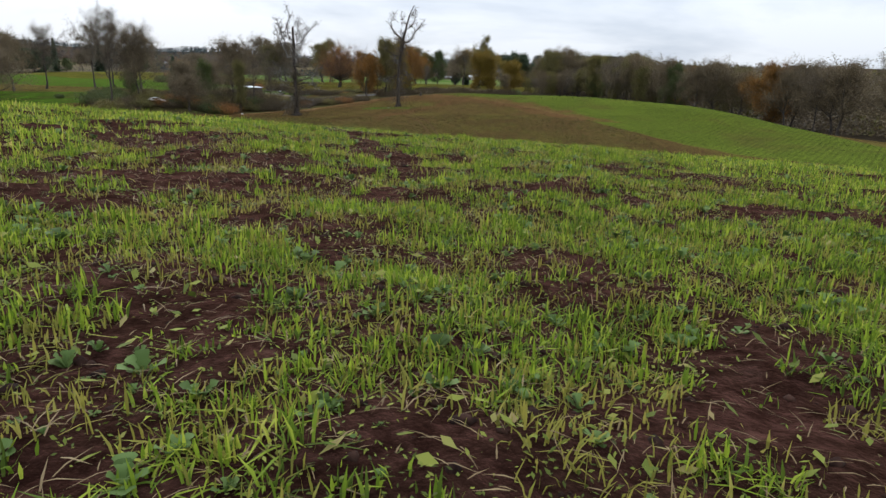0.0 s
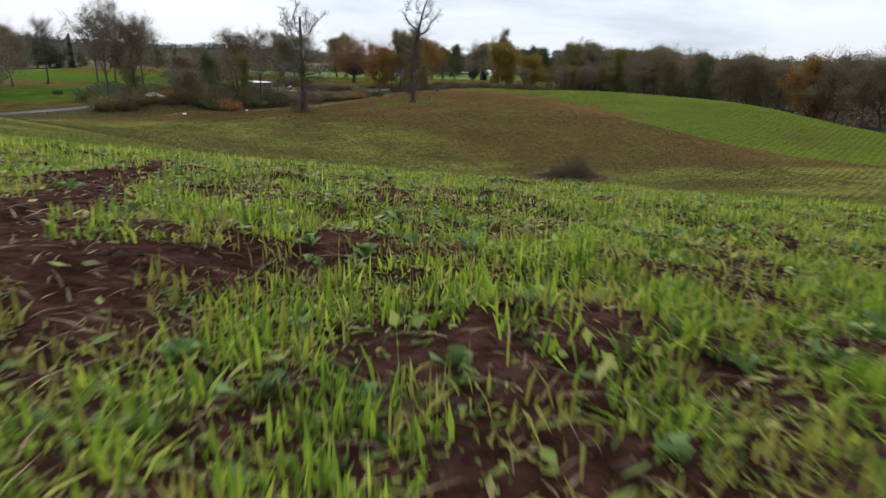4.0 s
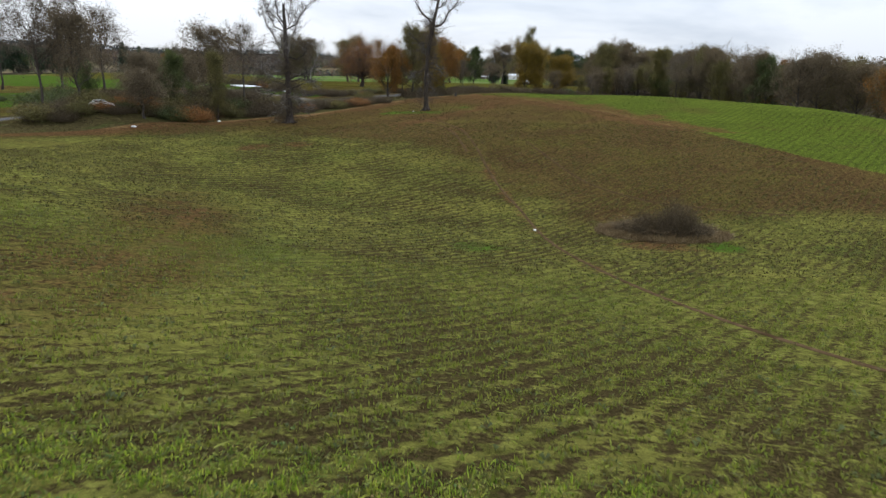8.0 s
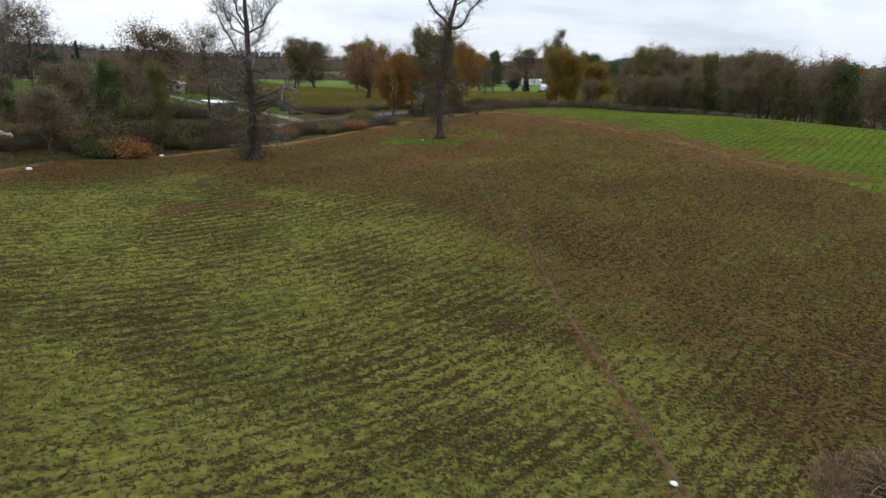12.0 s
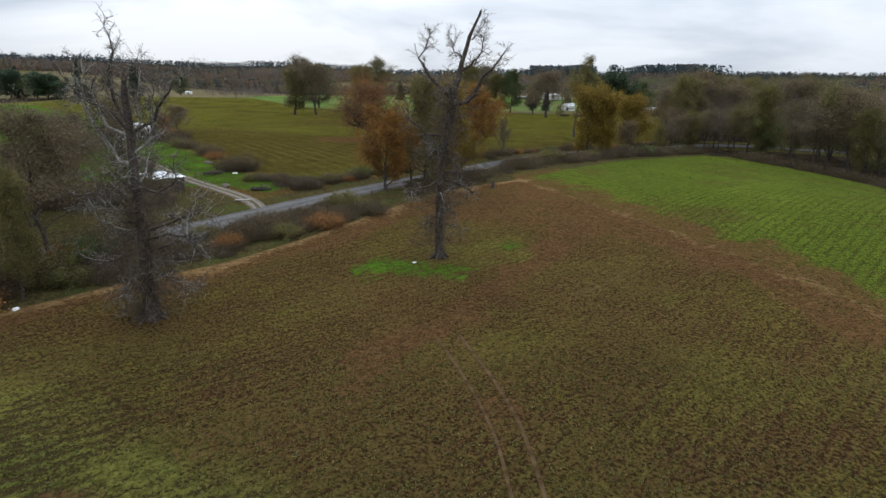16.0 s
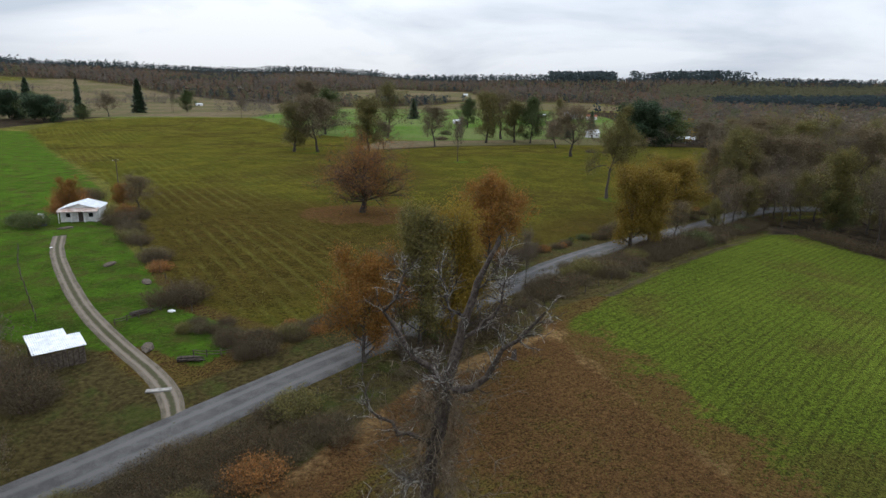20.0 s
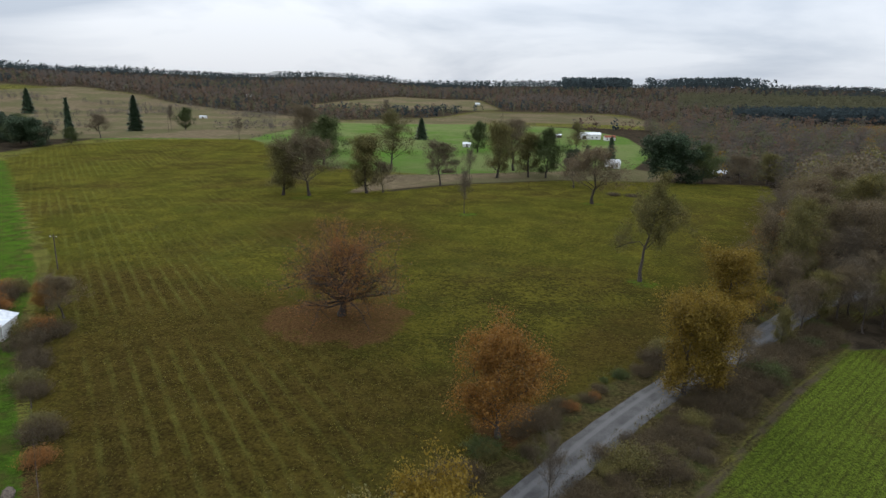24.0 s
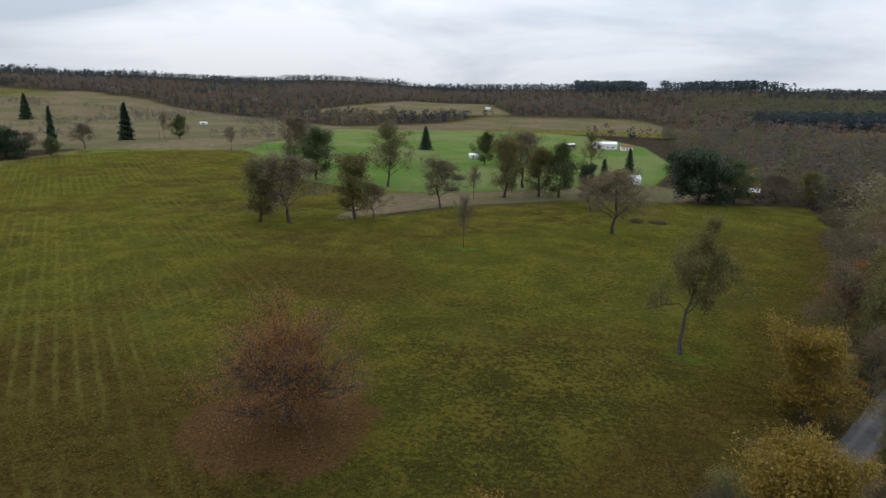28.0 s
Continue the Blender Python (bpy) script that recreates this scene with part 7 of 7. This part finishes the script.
# the cabin at the end of the drive: gable to the front, with a rust-streaked porch roof
cabin = thing("cabin", pose(-103.3, 265.6, float(ground_z(-103, 265)) - 0.05, 0, 0, 20), "small white board cabin with a pale gable roof and rust-streaked porch", "cabin")
for nm, size, at in (("front_wall", (7.6, 0.14, 2.9), (0, -3, 1.35)), ("back_wall", (7.6, 0.14, 2.9), (0, 3, 1.35)), ("side_wall", (0.14, 5.86, 2.9), (-3.73, 0, 1.35)), ("side_wall", (0.14, 5.86, 2.9), (3.73, 0, 1.35))):
    block(nm, cabin, WHITE_WALL, size, at)
for yy in (-3.0, 3.0):
    bm = bmesh.new()
    vs = [bm.verts.new((xx, yy + o, zz)) for o in (-0.06, 0.06) for xx, zz in ((-3.8, 2.8), (3.8, 2.8), (0, 3.9))]
    for f in ((0, 1, 2), (5, 4, 3), (0, 3, 4, 1), (1, 4, 5, 2), (2, 5, 3, 0)):
        bm.faces.new([vs[i] for i in f])
    bmesh.ops.recalc_face_normals(bm, faces=bm.faces)
    part("gable", bm, WHITE_WALL, cabin)
for s in (-1, 1):
    sheet("roof_sheet", cabin, TIN_ROOF, 6.9, 4.25, (s * 1.98, 0, 3.43), 90, s * 16.1)
sheet("porch_roof", cabin, RUSTY_TIN, 7.9, 1.9, (0, -3.95, 2.78), 0, 16, label="rust-streaked corrugated porch roof")
for xx in (-3.6, -1.2, 1.4, 3.6):
    block("porch_post", cabin, WHITE_WALL, (0.12, 0.12, 2.5), (xx, -4.7, 1.2))
opening(cabin, "door", 0.95, 2.05, (0.2, -3.09, 1.08))
opening(cabin, "window", 0.9, 0.9, (2.2, -3.09, 1.5))
opening(cabin, "window", 0.9, 0.9, (-2.2, -3.09, 1.5))

# the open shed beside the drive
shed = thing("shed", pose(-61.0, 202.9, float(ground_z(-61, 203)), 0, 0, 47), "low open shed with a flat pale metal roof", "shed")
sheet("roof_sheet", shed, TIN_ROOF, 5.4, 4.1, (0.1, -1.0, 2.25), 0, 3)
sheet("roof_sheet", shed, TIN_ROOF, 4.1, 2.3, (-0.6, 2.15, 2.40), 0, 3)
for xx, yy in ((-2.4, -2.8), (2.5, -2.8), (-2.4, 0.2), (2.5, 0.4), (-2.4, 2.9), (1.2, 2.9)):
    block("post", shed, DARK_WOOD, (0.14, 0.14, 2.5), (xx, yy, 0.95))
for k in range(9):
    block("wall_board", shed, DARK_WOOD, (0.5, 0.05, 1.9 + 0.1 * (k % 3)), (-2.2 + k * 0.55, -2.86 + 0.02 * (k % 2), 0.85))
for k in range(8):
    block("wall_board", shed, DARK_WOOD, (0.05, 0.5, 1.9), (2.56 + 0.02 * (k % 2), -2.6 + k * 0.56, 0.85))

farm_building("barn", "long white barn on the green hillside pasture", 31, 756, 8, 19, 9, 4.2, 1.6, WHITE_WALL, TIN_ROOF, [(-5, 3, 3)], [(2, 1.4, 1.1), (6, 1.4, 1.1)])
farm_building("farmhouse", "small farmhouse with a brick-red roof beside the barn", 48, 748, 8, 9, 6, 2.8, 1.6, WHITE_WALL, RED_ROOF, [(0, 1, 2)], [(-2.5, 1, 1), (2.5, 1, 1)])
farm_building("outbuilding", "low grey outbuilding in the pasture", 2, 760, 15, 10, 5, 2.2, 0.8, DARK_WOOD, TIN_ROOF, [(0, 1.2, 1.9)])
farm_building("tin_shed", "small white shed with a bright tin roof", 33, 570, 10, 8, 6, 3.2, 1.8, WHITE_WALL, TIN_ROOF, [(-1, 1.2, 2)], [(2, 1, 1)])
farm_building("tin_shack", "dark wooden shack with a low pale tin roof", 86, 545, -20, 11, 8, 2.6, 1.3, DARK_WOOD, TIN_ROOF, [(0, 1.4, 2)], [(3, 1, 0.9)])
farm_building("shed", "white garden shed beside a tree in the pasture", -67, 668, 0, 6, 5, 2.4, 1.0, WHITE_WALL, TIN_ROOF, [(0, 1.2, 1.9)])
farm_building("farmhouse", "white farmhouse among the far woods", -640, 1500, 20, 10, 6, 3.2, 1.6, WHITE_WALL, TIN_ROOF, [(0, 1.2, 2)], [(-3, 1.2, 1.1), (3, 1.2, 1.1)])
farm_building("farmhouse", "pale farmhouse on a far clearing", -150, 1560, 0, 10, 6, 3.0, 1.6, WHITE_WALL, TIN_ROOF, [(0, 1.2, 2)], [(-3, 1.2, 1.1), (3, 1.2, 1.1)])
farm_building("shed", "white shed in the far tan field", -470, 1000, 10, 9, 5, 2.6, 0.9, WHITE_WALL, TIN_ROOF, [(0, 2.2, 2.2)])


# ---- fences, posts, poles and clutter ----
def fence(label, line, gap, tall, rails, board=0.0):
    """Round posts with thin wires or rails between them."""
    p = resample(line, gap)
    z = ground_z(p[:, 0], p[:, 1])
    f = thing("fence", pose(p[0, 0], p[0, 1], float(z[0])), label, "fence")
    rng = np.random.default_rng(int(abs(p[0, 0]) * 10))
    tops = []
    for (x, y), zz in zip(p, z):
        h = tall * rng.uniform(0.85, 1.15)
        v, q = tubes([(np.array([(0, 0, -0.2), (rng.normal(0, 0.05), rng.normal(0, 0.05), h * 0.6), (rng.normal(0, 0.06), rng.normal(0, 0.06), h)]), [0.075, 0.07, 0.06])], 6)
        post = mesh_object("post", v, q, DARK_WOOD, f)
        post.location = (x - p[0, 0], y - p[0, 1], zz - z[0])
        tops.append((x - p[0, 0], y - p[0, 1], zz - z[0]))
    for a, b in zip(tops[:-1], tops[1:]):
        for r in rails:
            v, q = tubes([(np.array([(a[0], a[1], a[2] + r * tall), ((a[0] + b[0]) / 2, (a[1] + b[1]) / 2, (a[2] + b[2]) / 2 + r * tall - 0.03), (b[0], b[1], b[2] + r * tall)]), [0.012 + board] * 3)], 4)
            mesh_object("rail", v, q, DARK_WOOD, f)
    return f


fence("weathered post and wire fence along the field verge", [(-46.5, 176), (-37, 188), (-30, 198), (-24, 206)], 3.0, 1.25, (0.5, 0.9))
fence("weathered rail fence across the lawn", [(-60.5, 213), (-58.5, 216.5), (-56.8, 219.8)], 1.6, 0.9, (0.35, 0.75), 0.05)
fence("leaning rail fence by the drive mouth", [(-46, 206.5), (-43, 206.5), (-40, 209)], 1.7, 0.9, (0.4, 0.8), 0.04)
fence("old post and wire fence between lawn and meadow", [(-53, 219), (-64, 231), (-77, 245), (-92, 262)], 4.0, 1.2, (0.5, 0.9))
fence("old post and wire fence across the lawn beside the drive", [(-71, 212), (-80, 221), (-90, 231), (-100, 243)], 4.0, 1.2, (0.5, 0.9))
fence("post and wire fence along the green field", [(2, 236), (14, 255), (30, 280), (44, 300)], 4.5, 1.2, (0.5, 0.9))


def utility_pole(x, y, tall):
    m = thing("utility_pole", place(x, y), "wooden utility pole with one crossarm", "utility pole", "utility poles")
    v, f = tubes([(np.array([(0, 0, -0.3), (0, 0, tall / 2), (0.05, 0, tall)]), [0.16, 0.13, 0.10])], 8)
    mesh_object("pole", v, f, DARK_WOOD, m, True)
    block("crossarm", m, DARK_WOOD, (1.8, 0.1, 0.12), (0.05, 0, tall - 0.6))
    for s in (-0.8, 0.8):
        v, f = tubes([(np.array([(s, 0, tall - 0.54), (s, 0, tall - 0.4), (s, 0, tall - 0.34)]), [0.05, 0.07, 0.02])], 6)
        mesh_object("insulator", v, f, WHITE_SHEET, m)


for x, y, tall in ((-122, 305, 8.5), (-330, 690, 14), (-262, 760, 16), (-22, 556, 12)):
    utility_pole(x, y, tall)


def heap(name, label, category, x, y, size, material, seed, up=0.0):
    """A crumpled low heap: a bag, a sheet or a tarp over things."""
    rng = np.random.default_rng(seed)
    bm = bmesh.new()
    bmesh.ops.create_icosphere(bm, subdivisions=3, radius=1.0)
    for v in bm.verts:
        d = v.co.copy()
        w = 1 + 0.22 * noise.noise(d * 2.1 + Vector((seed, 0, 0))) + 0.12 * noise.noise(d * 5.0 + Vector((0, seed, 0)))
        v.co = Vector((d.x * size[0] * w, d.y * size[1] * w, max(d.z, -0.2) * size[2] * w + size[2] * 0.1))
    me = bpy.data.meshes.new(name)
    bm.to_mesh(me)
    bm.free()
    me.materials.append(material)
    ob = new(name, me)
    ob.matrix_world = pose(x, y, float(ground_z(x, y)) + up, 0, 0, rng.uniform(0, 360))
    return tagged(ob, label, category)


heap("tarp_heap", "dark blue-grey tarp over a heap beside the cabin", "tarp", -111.5, 260.5, (2.2, 1.6, 1.0), TARP, 3)
heap("tarp_heap", "dark blue-grey tarp over a low heap", "tarp", -108.0, 258.3, (1.6, 1.0, 0.6), TARP, 4)
heap("plastic_sheet", "crumpled white plastic sheet on a heap", "sheet", -111.5, 262.5, (1.0, 0.9, 0.9), WHITE_SHEET, 5, 0.4)
for x, y, s, k in ((-55.8, 218.6, 0.55, 1), (-57.3, 141.8, 0.45, 4), (-49.3, 156.6, 0.4, 5), (-93.5, 243, 0.3, 6), (-15.2, 171.4, 0.22, 7), (3.4, 95.5, 0.18, 9)):
    heap("plastic_bag", "small white plastic bag lying on the ground", "bag", x, y, (s, s * 0.7, s * 0.4), WHITE_SHEET, k)
for x, y, k in ((-101, 256.5, 11), (-77, 236, 12), (-66, 229, 13), (-52.5, 207.5, 14)):
    heap("brush_pile", "low pile of dark cut brush on the lawn", "brush pile", x, y, (1.5, 0.7, 0.35), DARK_WOOD, k)
slab = block("culvert_slab", None, CONCRETE, (2.6, 0.7, 0.16), (-45.6, 198.4, float(ground_z(-45.6, 198.4)) + 0.09), bevel=0.03, turn=20)
tagged(slab, "pale concrete slab at the mouth of the drive", "slab")


def stump(x, y):
    rng = np.random.default_rng(5)
    v, f = tubes([(np.array([(0, 0, -0.2), (0, 0, 0.15), (0.05, 0, 0.7), (0.16, 0.02, 1.15)]), [0.46, 0.34, 0.27, 0.12])], 10)
    v = v * (1 + rng.normal(0, 0.05, v.shape))
    ob = mesh_object("tree_stump", v, f, DEAD_WOOD, None, True)
    ob.matrix_world = place(x, y)
    tagged(ob, "short splintered dark tree stump in the field", "stump")


stump(-8.2, 210.9)


def log_pile(x, y, turn):
    m = thing("log_pile", place(x, y, turn), "low pile of grey fallen branches and logs", "log pile")
    rng = np.random.default_rng(8)
    for k in range(9):
        a = np.array((-1.6, rng.uniform(-0.5, 0.5), 0.12 + 0.2 * (k // 4)))
        v, f = tubes([(np.array([a, a + (1.6, rng.normal(0, 0.1), 0.05), a + (rng.uniform(2.4, 3.4), rng.normal(0, 0.25), 0.0)]), [0.11, 0.1, 0.05])], 7)
        mesh_object("log", v, f, DEAD_WOOD, m, True)


log_pile(-59.2, 217.2, 55)
log_pile(-45.5, 205.3, 10)


# the white car behind the roadside trees
car = thing("car", place(-66.2, 148.2, 40, 1, 1, 0.0), "white hatchback car parked behind the roadside thicket", "car")

bm = bmesh.new()
side = [(-1.95, 0.35), (-1.98, 0.75), (-1.75, 0.98), (-1.1, 1.42), (0.35, 1.45), (1.0, 0.98), (1.8, 0.82), (1.98, 0.55), (1.95, 0.32)]
ring_l = [bm.verts.new((x, -0.78 if z > 1.2 else -0.84, z)) for x, z in side]
ring_r = [bm.verts.new((x, 0.78 if z > 1.2 else 0.84, z)) for x, z in side]
bm.faces.new(ring_l)
bm.faces.new(ring_r[::-1])
for k in range(len(side)):
    j = (k + 1) % len(side)
    bm.faces.new((ring_l[k], ring_r[k], ring_r[j], ring_l[j]))
bmesh.ops.recalc_face_normals(bm, faces=bm.faces)
bmesh.ops.bevel(bm, geom=list(bm.edges), offset=0.06, segments=2, affect="EDGES")
part("body", bm, CAR_PAINT, car)
for s in (-1, 1):
    block("side_window", car, DARK_GLASS, (1.5, 0.03, 0.34), (-0.3, s * 0.80, 1.16), bevel=0.01)
    for xx in (-1.2, 1.25):
        v, f = tubes([(np.array([(xx, s * 0.62, 0.3), (xx, s * 0.86, 0.3)]), [0.31, 0.31])], 14)
        wheel = mesh_object("wheel", v, f, RUBBER, car, True)
        v, f = tubes([(np.array([(xx, s * 0.855, 0.3), (xx, s * 0.875, 0.3), (xx, s * 0.876, 0.3)]), [0.19, 0.17, 0.01])], 10)
        mesh_object("rim", v, f, CONCRETE, wheel)
